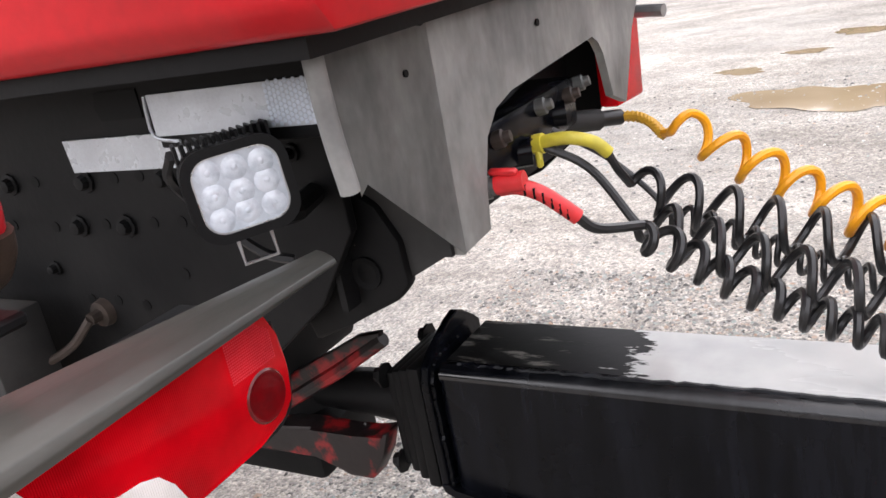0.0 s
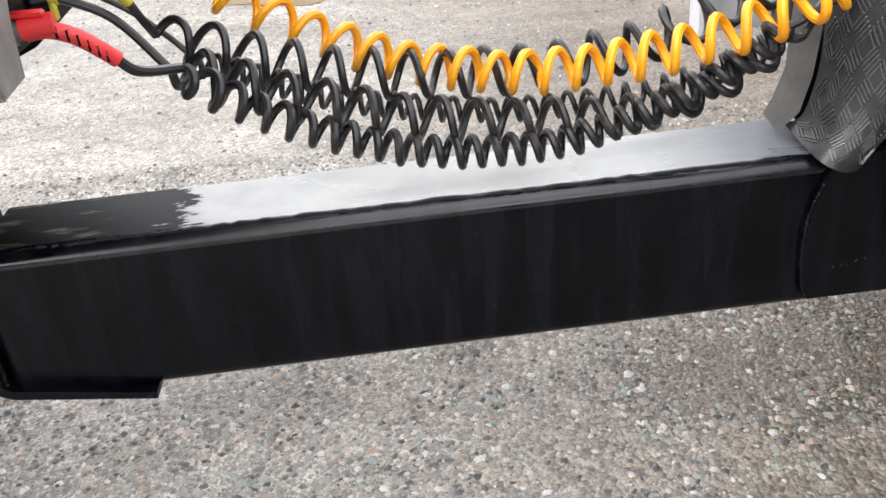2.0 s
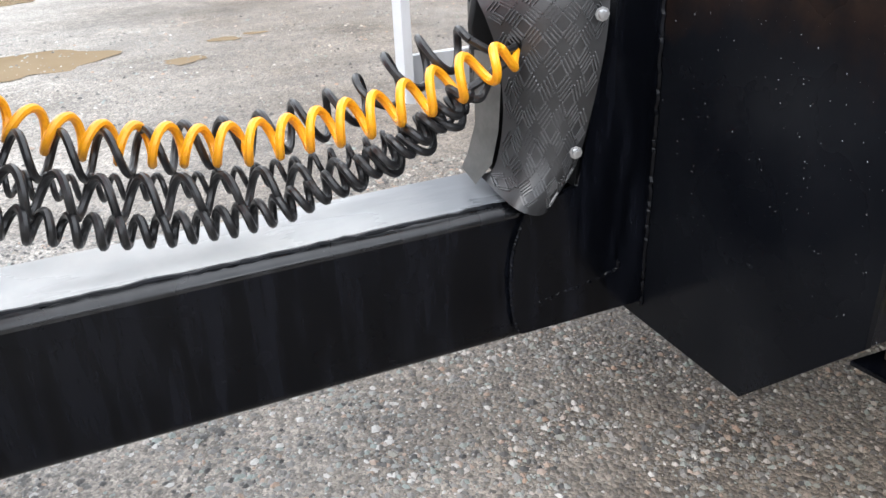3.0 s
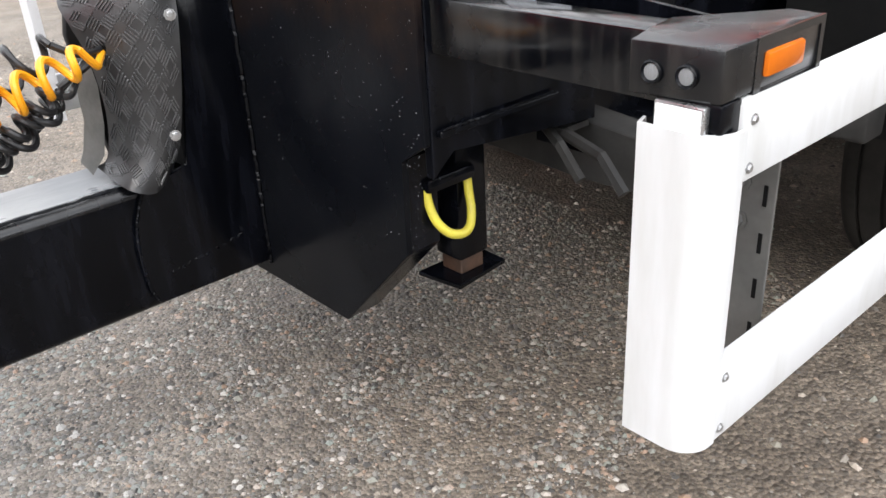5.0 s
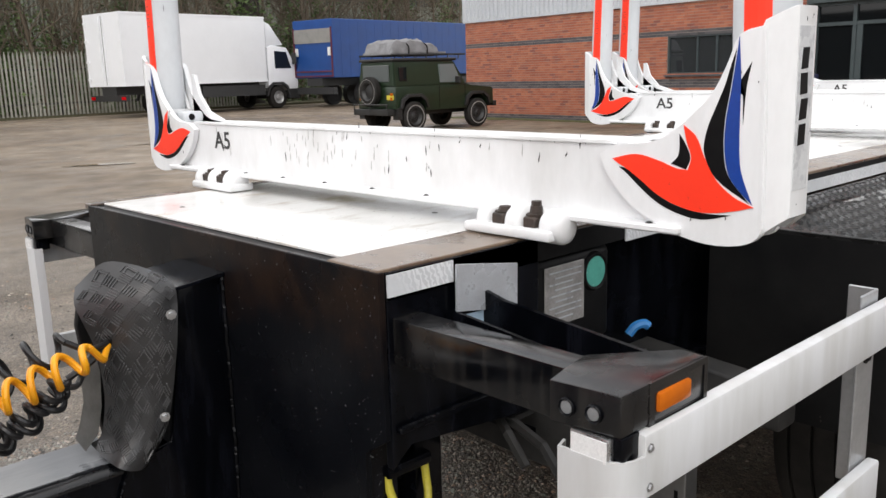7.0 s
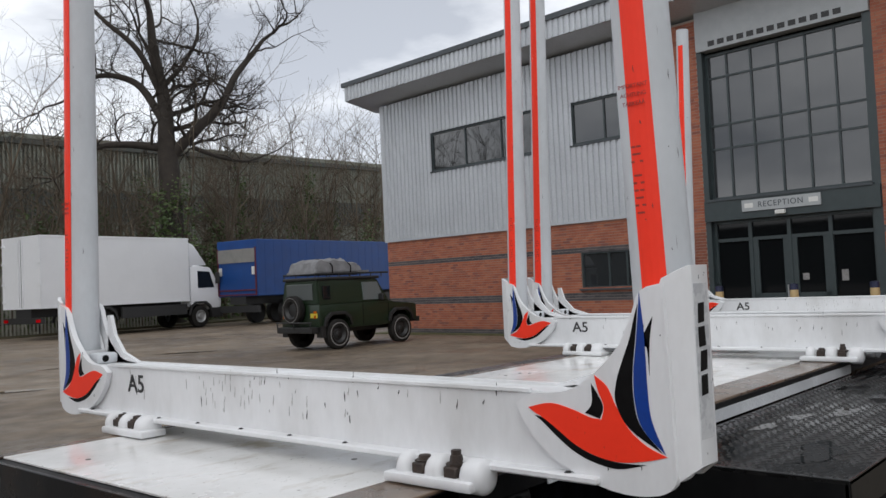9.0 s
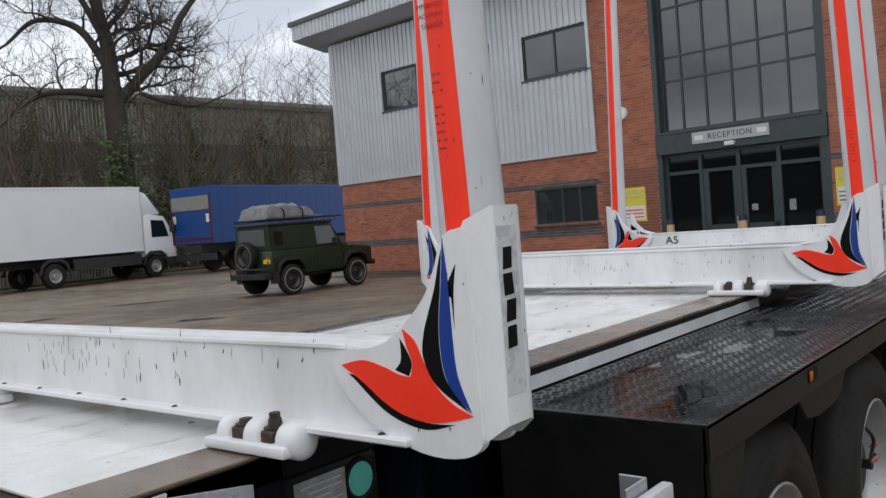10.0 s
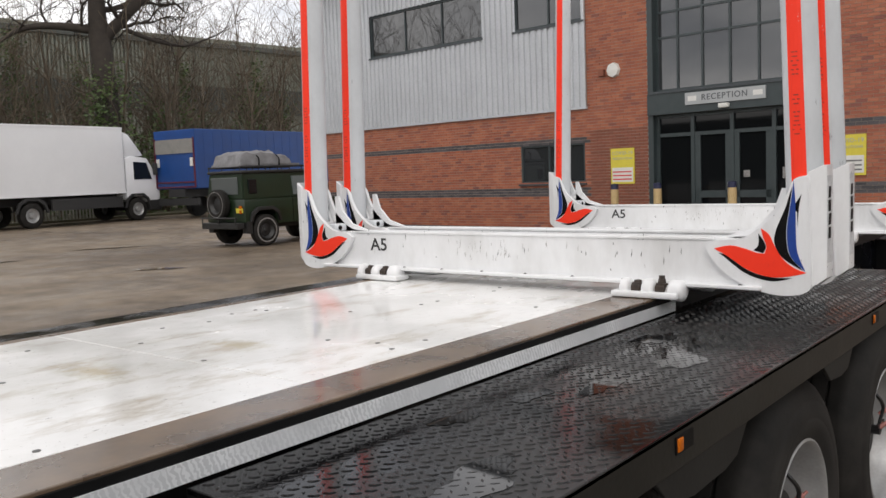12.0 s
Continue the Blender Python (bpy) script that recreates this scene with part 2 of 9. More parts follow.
def deck_mat():
    """White sheet, wet in patches, with brown dirt, grey scuffs and fine dark scratches."""
    m, nt, bsdf, vec = start_mat("wet_scuffed_white_deck")
    mp = nt.nodes.new("ShaderNodeMapping")
    mp.inputs["Scale"].default_value = (1.0, 2.4, 1.0)
    mp.inputs["Rotation"].default_value = (0, 0, radians(25))
    nt.links.new(vec, mp.inputs["Vector"])
    lng = mp.outputs["Vector"]
    col = ramp_between(nt, noise_at(nt, vec, 2.2, 6.0, 0.6), (0.80, 0.80, 0.79), (0.60, 0.595, 0.57), 0.42, 0.72).outputs["Color"]
    dirt = ramp_between(nt, noise_at(nt, lng, 3.1, 7.0, 0.68), (0, 0, 0), (0.62, 0.62, 0.62), 0.53, 0.70).outputs["Color"]
    col = mixrgb(nt, dirt, col, (0.36, 0.29, 0.19))
    # two blurred brown stains on the worn boards
    rag = noise_at(nt, vec, 24.0, 6.0, 0.72)
    for sx, sy, rx, ry in ((1.33, 0.0, 0.075, 0.15), (0.93, 0.06, 0.080, 0.19), (0.06, 0.12, 0.07, 0.16)):
        m1 = nt.nodes.new("ShaderNodeMapping")
        m1.inputs["Location"].default_value = (-sx / rx, -sy / ry, 0)
        m1.inputs["Scale"].default_value = (1 / rx, 1 / ry, 0)
        nt.links.new(vec, m1.inputs["Vector"])
        ln = nt.nodes.new("ShaderNodeVectorMath")
        ln.operation = "LENGTH"
        nt.links.new(m1.outputs["Vector"], ln.inputs[0])
        near = maths(nt, "MULTIPLY", maths(nt, "ADD", ln.outputs["Value"], maths(nt, "MULTIPLY", rag, 1.6)), 0.5)
        blot = ramp_between(nt, near, (0.85, 0.85, 0.85), (0, 0, 0), 0.46, 0.86).outputs["Color"]
        col = mixrgb(nt, blot, col, (0.42, 0.36, 0.23))
    scuff = ramp_between(nt, noise_at(nt, lng, 26.0, 5.0, 0.75), (0, 0, 0), (0.85, 0.85, 0.85), 0.635, 0.68).outputs["Color"]
    col = mixrgb(nt, scuff, col, (0.16, 0.15, 0.14))
    speckle = ramp_between(nt, noise_at(nt, vec, 95.0, 3.0, 0.6), (0, 0, 0), (0.7, 0.7, 0.7), 0.69, 0.73).outputs["Color"]
    col = mixrgb(nt, speckle, col, (0.20, 0.18, 0.16))
    nt.links.new(col, bsdf.inputs["Base Color"])
    wet = ramp_between(nt, noise_at(nt, vec, 1.3, 5.0, 0.6), (0.10, 0.10, 0.10), (0.42, 0.42, 0.42), 0.40, 0.62).outputs["Color"]
    nt.links.new(wet, bsdf.inputs["Roughness"])
    bump_to(nt, bsdf, noise_at(nt, vec, 45.0, 4.0), 0.06, 0.003)
    return m


deck_white = deck_mat()
# the lighter brown stands in for office brick mirrored in the wet strip
edge_brown = mat("wet_edge_brick_sheen", (0.060, 0.042, 0.030), (0.22, 0.150, 0.095), rough=0.28, rvar=0.1, scale=5, fine=60, bump=0.05, coat=0.3)
alu = mat("dull_aluminium", (0.52, 0.53, 0.54), (0.40, 0.41, 0.42), rough=0.35, rvar=0.1, metal=0.7, scale=7, fine=80, bump=0.08)
stake_alu = mat("grey_white_stake_tube", (0.64, 0.665, 0.69), (0.50, 0.52, 0.54), rough=0.42, rvar=0.1, scale=4, fine=70, bump=0.04, grainy=0.1,
                speck=(0.10, 0.10, 0.10), speck_at=0.74, speck_scale=46, stretch=(1, 1, 0.5))
steel_grey = mat("grimy_grey_steel", (0.10, 0.102, 0.10), (0.17, 0.168, 0.16), rough=0.45, rvar=0.12, metal=0.35, scale=6, fine=70, bump=0.15)
plate_grey = mat("weathered_grey_plate", (0.14, 0.141, 0.136), (0.37, 0.365, 0.345), rough=0.55, rvar=0.12, metal=0.1, scale=8, fine=60, bump=0.25, lo=0.34, hi=0.68, grainy=0.4,
                 speck=(0.05, 0.05, 0.048), speck_at=0.72, speck_scale=30, stretch=(1, 1, 0.6))
flange_grey = mat("worn_pale_edge", (0.15, 0.15, 0.146), (0.29, 0.29, 0.28), rough=0.5, rvar=0.1, scale=14, fine=80, bump=0.2)
bolt_metal = mat("zinc_bolt", (0.55, 0.56, 0.57), (0.42, 0.42, 0.43), rough=0.3, metal=0.9, scale=30)
bolt_dark = mat("dark_rusty_bolt", (0.035, 0.028, 0.024), (0.07, 0.05, 0.04), rough=0.55, metal=0.3, scale=40)
rust = mat("brown_rust", (0.085, 0.045, 0.028), (0.045, 0.026, 0.018), rough=0.6, rvar=0.15, scale=25, fine=150, bump=0.3)
red_body = mat("red_truck_paint", (0.52, 0.013, 0.018), (0.44, 0.011, 0.015), rough=0.34, rvar=0.08, scale=3, fine=60, bump=0.02, coat=0.08, spec=0.3,
               speck=(0.65, 0.25, 0.22), speck_at=0.76, speck_scale=30)
red_grimy = mat("grimy_red_paint", (0.34, 0.012, 0.014), (0.012, 0.008, 0.008), rough=0.45, scale=16, fine=80, lo=0.40, hi=0.52)
lens_red = lens_mat("red_lamp_lens", (0.50, 0.002, 0.006), 160, (0.72, 1.28))
lens_grid = lens_mat("red_reflector_grid", (0.66, 0.045, 0.06), 160)
lens_white = lens_mat("clear_lamp_lens", (0.74, 0.70, 0.67), 150)
lens_orange = lens_mat("orange_lamp_lens", (0.46, 0.11, 0.008), 60)
lens_dim = lens_mat("dim_lamp_lens", (0.20, 0.205, 0.21), 90)
grimy_dark = mat("grimy_dark_steel", (0.020, 0.020, 0.020), (0.050, 0.048, 0.046), rough=0.6, rvar=0.12, scale=7, fine=70, bump=0.2, spec=0.25)
bar_steel = mat("dull_bar_steel", (0.042, 0.043, 0.039), (0.095, 0.092, 0.082), rough=0.33, rvar=0.12, metal=0.3, scale=9, fine=90, bump=0.2, stretch=(1, 0.3, 1))
reflector_white = mat("white_reflector", (0.82, 0.82, 0.82), (0.74, 0.74, 0.74), rough=0.25, scale=60, fine=300, bump=0.2)
label_grey = mat("silver_label", (0.55, 0.58, 0.62), (0.45, 0.47, 0.50), rough=0.3, metal=0.3, scale=20, fine=250, bump=0.25)
ink_black = mat("black_ink", (0.004, 0.004, 0.0045), (0.008, 0.008, 0.008), rough=0.5, scale=30, bump=0.02, spec=0.1)
ink_worn = mat("worn_black_ink", (0.015, 0.015, 0.016), (0.05, 0.05, 0.05), rough=0.5, scale=60, speck=(0.6, 0.6, 0.6), speck_at=0.66, speck_scale=120)
decal_red = mat("fluorescent_red_film", (1.0, 0.050, 0.020), (0.96, 0.045, 0.018), rough=0.4, spec=0.25, grainy=0.05, rvar=0.06, scale=10, speck=(0.25, 0.03, 0.02), speck_at=0.76, speck_scale=60)
decal_red_worn = mat("scuffed_red_film", (1.0, 0.050, 0.020), (0.96, 0.045, 0.018), rough=0.4, spec=0.25, grainy=0.05, rvar=0.06, scale=10, speck=(0.72, 0.68, 0.66), speck_at=0.66, speck_scale=26, stretch=(1, 1, 0.6))
decal_blue = mat("blue_film", (0.006, 0.055, 0.33), (0.006, 0.045, 0.27), rough=0.35, scale=12, speck=(0.5, 0.5, 0.55), speck_at=0.74, speck_scale=60)
decal_grey = mat("grey_checked_film", (0.50, 0.51, 0.53), (0.62, 0.63, 0.64), rough=0.4, scale=40, lo=0.48, hi=0.52)
tyre_rubber = mat("tyre_rubber", (0.015, 0.0144, 0.0138), (0.034, 0.0315, 0.029), rough=0.65, spec=0.12, rvar=0.12, scale=8, fine=90, bump=0.2)
rim_silver = mat("silver_rim_paint", (0.40, 0.405, 0.41), (0.30, 0.297, 0.29), rough=0.35, metal=0.3, scale=8, speck=(0.12, 0.08, 0.06), speck_at=0.66, speck_scale=22)
clear_glass = glass_mat("dark_window_glass", (0.010, 0.012, 0.013))
door_glass = glass_mat("dark_door_glass", (0.006, 0.007, 0.008), 0.03, 0.2)
office_glass = glass_mat("reflecting_double_glazing", (0.026, 0.029, 0.032), 0.02, 0.8, 1.65)
green_disc = mat("green_sticker", (0.10, 0.42, 0.34), (0.08, 0.34, 0.28), rough=0.4, scale=30, speck=(0.5, 0.6, 0.58), speck_at=0.66, speck_scale=80)
blue_handle = mat("blue_plastic", (0.04, 0.24, 0.60), (0.03, 0.20, 0.5), rough=0.35, scale=20)
paper = mat("paper_label", (0.36, 0.35, 0.34), (0.20, 0.19, 0.185), rough=0.5, scale=22, fine=180, grainy=0.6)
pale_blue = mat("pale_blue_label", (0.42, 0.56, 0.68), (0.36, 0.50, 0.62), rough=0.4, scale=30)


# ---- mesh helpers ----
def root(name, at=(0, 0, 0), rz=0.0, **tags):
    ob = new(name)
    ob.empty_display_size = 0.2
    ob.matrix_basis = pose(*at, 0, 0, rz)
    return tagged(ob, **tags)


def part(name, bm, material, parent=None, label="", smooth=False, kind="", local=False):
    """Links a bmesh, given in the world's coordinates (or its thing's own, if local), as one mesh under a thing or part."""
    top = parent
    while top is not None and top.parent is not None:
        top = top.parent
    if top is not None and not local:
        bm.transform(top.matrix_basis.inverted())
    bmesh.ops.recalc_face_normals(bm, faces=bm.faces)
    me = bpy.data.meshes.new(name)
    bm.to_mesh(me)
    bm.free()
    for mt in (material if isinstance(material, (list, tuple)) else [material]):
        me.materials.append(mt)
    if smooth:
        me.shade_smooth()
        me.set_sharp_from_angle(angle=radians(38))
    ob = new(name, me)
    ob.parent = parent
    return tagged(ob, label=label, kind=kind)


def B():
    return bmesh.new()


def box(bm, x0, x1, y0, y1, z0, z1, bev=0.0, seg=2, m=None):
    t = bmesh.new()
    bmesh.ops.create_cube(t, size=1.0)
    t.transform(Matrix.Translation(((x0 + x1) / 2, (y0 + y1) / 2, (z0 + z1) / 2)) @ Matrix.Diagonal((x1 - x0, y1 - y0, z1 - z0, 1)))
    if bev:
        bmesh.ops.bevel(t, geom=t.edges[:], offset=bev, segments=seg, profile=0.5, affect="EDGES")
    return join(bm, t, m)


def join(bm, t, m=None):
    if m is not None:
        t.transform(m)
    t.verts.index_update()
    vs = [bm.verts.new(v.co) for v in t.verts]
    for f in t.faces:
        try:
            nf = bm.faces.new([vs[v.index] for v in f.verts])
            nf.material_index = f.material_index
        except ValueError:
            pass
    t.free()
    return bm


def prism(bm, pts, axis, a, b, bev=0.0, m=None):
    """Extrudes a polygon: pts are (u, v) in the two other axes' order, from a to b along axis."""
    def at(u, v, w):
        return {"x": (w, u, v), "y": (u, w, v), "z": (u, v, w)}[axis]
    t = bmesh.new()
    lo = [t.verts.new(at(u, v, a)) for u, v in pts]
    hi = [t.verts.new(at(u, v, b)) for u, v in pts]
    n = len(pts)
    t.faces.new(lo)
    t.faces.new(hi[::-1])
    for i in range(n):
        t.faces.new((lo[i], lo[(i + 1) % n], hi[(i + 1) % n], hi[i]))
    if bev:
        bmesh.ops.bevel(t, geom=t.edges[:], offset=bev, segments=2, profile=0.5, affect="EDGES")
    return join(bm, t, m)


def frame_axes(d):
    d = Vector(d).normalized()
    a = Vector((0, 0, 1)) if abs(d.z) < 0.9 else Vector((1, 0, 0))
    u = d.cross(a).normalized()
    return u, d.cross(u).normalized()


def tube(bm, pts, r, sides=8, cap=True, r_end=None):
    """A round tube along points, tapering from r to r_end."""
    pts = [Vector(p) for p in pts]
    n = len(pts)
    rings = []
    u = None
    for i, p in enumerate(pts):
        d = (pts[min(i + 1, n - 1)] - pts[max(i - 1, 0)]).normalized()
        if u is None:
            u, w = frame_axes(d)
        else:
            u = (u - d * u.dot(d)).normalized()
            w = d.cross(u)
        rr = r + ((r_end if r_end is not None else r) - r) * i / max(1, n - 1)
        rings.append([bm.verts.new(p + (u * math.cos(k) + w * math.sin(k)) * rr) for k in (2 * math.pi * j / sides for j in range(sides))])
    for a, b in zip(rings, rings[1:]):
        for j in range(sides):
            bm.faces.new((a[j], a[(j + 1) % sides], b[(j + 1) % sides], b[j]))
    if cap:
        bm.faces.new(rings[0][::-1])
        bm.faces.new(rings[-1])
    return bm


def lathe(bm, profile, centre, axis=(0, 1, 0), sides=32):
    """Turns a profile of (along, radius) about an axis through centre."""
    ax = Vector(axis).normalized()
    u, w = frame_axes(ax)
    c = Vector(centre)
    rings = []
    for a, r in profile:
        if r < 1e-5:
            rings.append([bm.verts.new(c + ax * a)])
        else:
            rings.append([bm.verts.new(c + ax * a + (u * math.cos(k) + w * math.sin(k)) * r) for k in (2 * math.pi * j / sides for j in range(sides))])
    for p, q in zip(rings, rings[1:]):
        for j in range(sides):
            k = (j + 1) % sides
            f = [p[j % len(p)], p[k % len(p)], q[k % len(q)], q[j % len(q)]]
            f = list(dict.fromkeys(f))
            if len(f) > 2:
                bm.faces.new(f)
    return bm


def bolt(bm, at, axis, r=0.011, h=0.008):
    lathe(bm, [(0, 0), (0, r * 1.5), (h * 0.25, r * 1.5), (h * 0.3, r), (h, r * 0.85), (h * 1.15, 0)], at, axis, 8)
    return bm


def smooth_path(keys, n):
    """n points on a Catmull-Rom curve through keys."""
    keys = [Vector(k) for k in keys]
    k2 = [keys[0] * 2 - keys[1], *keys, keys[-1] * 2 - keys[-2]]
    out = []
    segs = len(keys) - 1
    for i in range(n):
        s = i / (n - 1) * segs
        j = min(int(s), segs - 1)
        t = s - j
        p0, p1, p2, p3 = k2[j:j + 4]
        out.append(0.5 * (2 * p1 + (p2 - p0) * t + (2 * p0 - 5 * p1 + 4 * p2 - p3) * t * t + (3 * p1 - p0 - 3 * p2 + p3) * t ** 3))
    return out


def flat(bm, pts, z_axis="x", at=0.0):
    """One flat polygon in the plane z_axis = at."""
    def place(u, v):
        return {"x": (at, u, v), "y": (u, at, v), "z": (u, v, at)}[z_axis]
    bm.faces.new([bm.verts.new(place(u, v)) for u, v in pts])
    return bm


def rounded_outline(pts, n=4, corner=62.0):
    """A closed outline drawn smoothly through its points; sharp turns stay sharp."""
    k = len(pts)
    P = [Vector((u, v, 0)) for u, v in pts]
    sharp = []
    for i in range(k):
        a, b = P[i] - P[i - 1], P[(i + 1) % k] - P[i]
        sharp.append(math.degrees(a.angle(b)) > corner if a.length > 1e-9 and b.length > 1e-9 else True)
    out = []
    for i in range(k):
        p0, p1, p2, p3 = P[i - 1], P[i], P[(i + 1) % k], P[(i + 2) % k]
        ln = (p2 - p1).length
        def tangent(a, b, c, is_sharp):
            if is_sharp:
                return p2 - p1
            d = (c - a).normalized()
            return d * ln
        m1, m2 = tangent(p0, p1, p2, sharp[i]), tangent(p1, p2, p3, sharp[(i + 1) % k])
        for j in range(n):
            t = j / n
            q = p1 * (2 * t ** 3 - 3 * t * t + 1) + m1 * (t ** 3 - 2 * t * t + t) + p2 * (3 * t * t - 2 * t ** 3) + m2 * (t ** 3 - t * t)
            out.append((q.x, q.y))
    return out

# ---- ground ----
def ground_mat():
    m, nt, bsdf, vec = start_mat("wet_gravel_yard")
    vor = nt.nodes.new("ShaderNodeTexVoronoi")
    vor.inputs["Scale"].default_value = 82.0
    nt.links.new(vec, vor.inputs["Vector"])
    vor2 = nt.nodes.new("ShaderNodeTexVoronoi")
    vor2.inputs["Scale"].default_value = 190.0
    nt.links.new(vec, vor2.inputs["Vector"])
    broad = noise_at(nt, vec, 0.35, 6.0, 0.6)
    mid = noise_at(nt, vec, 3.2, 6.0, 0.65)
    fine = noise_at(nt, vec, 55.0, 4.0, 0.7)
    base = ramp_between(nt, broad, (0.300, 0.294, 0.287), (0.460, 0.451, 0.440), 0.35, 0.65).outputs["Color"]
    base = mixrgb(nt, 0.6, base, ramp_between(nt, mid, (0.60, 0.55, 0.50), (1.1, 1.09, 1.07), 0.32, 0.68).outputs["Color"], "MULTIPLY")
    mpr = nt.nodes.new("ShaderNodeMapping")
    mpr.inputs["Scale"].default_value, mpr.inputs["Rotation"].default_value = (0.6, 1.3, 1.0), (0, 0, radians(-24))
    nt.links.new(vec, mpr.inputs["Vector"])
    ruts = noise_at(nt, mpr.outputs["Vector"], 1.5, 7.0, 0.62)
    base = mixrgb(nt, 0.6, base, ramp_between(nt, ruts, (0.52, 0.49, 0.46), (1.18, 1.17, 1.15), 0.34, 0.60).outputs["Color"], "MULTIPLY")
    stone = ramp_between(nt, vor.outputs["Color"], (0.12, 0.115, 0.11), (1.52, 1.47, 1.40), 0.1, 0.9).outputs["Color"]
    stone2 = ramp_between(nt, vor2.outputs["Color"], (0.35, 0.35, 0.35), (1.3, 1.27, 1.22), 0.1, 0.9).outputs["Color"]
    clump = ramp_between(nt, noise_at(nt, vec, 17.0, 6.0, 0.7), (0.70, 0.68, 0.65), (1.16, 1.15, 1.13), 0.36, 0.62).outputs["Color"]
    near = mixrgb(nt, 0.68, mixrgb(nt, 0.58, base, stone, "MULTIPLY"), stone2, "MULTIPLY")
    near = mixrgb(nt, 0.8, near, clump, "MULTIPLY")
    # compacted damp brown soil beside and below the trailer
    sep = nt.nodes.new("ShaderNodeSeparateXYZ")
    nt.links.new(vec, sep.inputs[0])
    damp = maths(nt, "ADD", maths(nt, "MULTIPLY", sep.outputs[0], 1.0), maths(nt, "MULTIPLY", mid, 0.9))
    dmask = nt.nodes.new("ShaderNodeMapRange")
    dmask.inputs["From Min"].default_value, dmask.inputs["From Max"].default_value = -1.35, 0.2
    nt.links.new(damp, dmask.inputs["Value"])
    near = mixrgb(nt, dmask.outputs[0], near, mixrgb(nt, 1.0, near, (0.50, 0.448, 0.395), "MULTIPLY"))
    # the open yard further off is smoother, darker and browner than the gravel by the drawbar
    reach = maths(nt, "ADD", maths(nt, "MULTIPLY", sep.outputs[0], 0.75), maths(nt, "MULTIPLY", sep.outputs[1], 0.35))
    reach = maths(nt, "ADD", reach, maths(nt, "MULTIPLY", mid, 1.6))
    far_mask = nt.nodes.new("ShaderNodeMapRange")
    far_mask.inputs["From Min"].default_value, far_mask.inputs["From Max"].default_value = 2.6, 7.0
    nt.links.new(reach, far_mask.inputs["Value"])
    yard = ramp_between(nt, noise_at(nt, vec, 0.22, 7.0, 0.62), (0.135, 0.102, 0.072), (0.250, 0.200, 0.148), 0.38, 0.62).outputs["Color"]
    yard = mixrgb(nt, 0.5, yard, ramp_between(nt, fine, (0.7, 0.7, 0.7), (1.15, 1.15, 1.15)).outputs["Color"], "MULTIPLY")
    yard = mixrgb(nt, 0.7, yard, ramp_between(nt, noise_at(nt, vec, 1.6, 8.0, 0.7), (0.45, 0.43, 0.40), (1.25, 1.22, 1.18), 0.36, 0.64).outputs["Color"], "MULTIPLY")
    col = mixrgb(nt, far_mask.outputs[0], near, yard)
    nt.links.new(col, bsdf.inputs["Base Color"])
    wet = ramp_between(nt, noise_at(nt, vec, 0.6, 6.0, 0.6), (0.28, 0.28, 0.28), (0.72, 0.72, 0.72), 0.36, 0.6).outputs["Color"]
    nt.links.new(wet, bsdf.inputs["Roughness"])
    h = maths(nt, "ADD", maths(nt, "MULTIPLY", vor.outputs["Distance"], -0.8), maths(nt, "MULTIPLY", fine, 0.7))
    bump_to(nt, bsdf, h, 0.8, 0.011)
    return m


def rise(y):
    """The yard climbs a little towards the fence."""
    return 0.18 * min(1.0, max(0.0, (y - 20) / 8)) + 0.05 * min(1.0, max(0.0, (y - 28) / 12))


def ground_z(x, y):
    near = max(0.0, 1 - math.hypot(x, y) / 14)
    return 0.03 * near * noise.noise((x * 0.55, y * 0.55, 3.1)) + 0.012 * near * noise.noise((x * 1.7, y * 1.7, 7.3)) + 0.006 * near * noise.noise((x * 4.3, y * 4.3, 1.3)) - 0.012 + rise(y)


def grid_ground():
    """One sheet with gentle undulation near the trailer, reaching the horizon."""
    xs = [-700, -250, -100, -50, -25, -15] + [-10 + 0.2 * i for i in range(101)] + [12, 15, 20, 28, 40, 60, 120, 300, 700]
    bm = B()
    rows = []
    for y in xs:
        row = []
        for x in xs:
            z = ground_z(x, y)
            row.append(bm.verts.new((x, y, z)))
        rows.append(row)
    for a, b in zip(rows, rows[1:]):
        for i in range(len(xs) - 1):
            bm.faces.new((a[i], a[i + 1], b[i + 1], b[i]))
    return bm


ground = part("ground", grid_ground(), ground_mat(), smooth=True)
tagged(ground, "wet gravel and mud yard with puddles and tyre tracks", "ground", kind="structure")


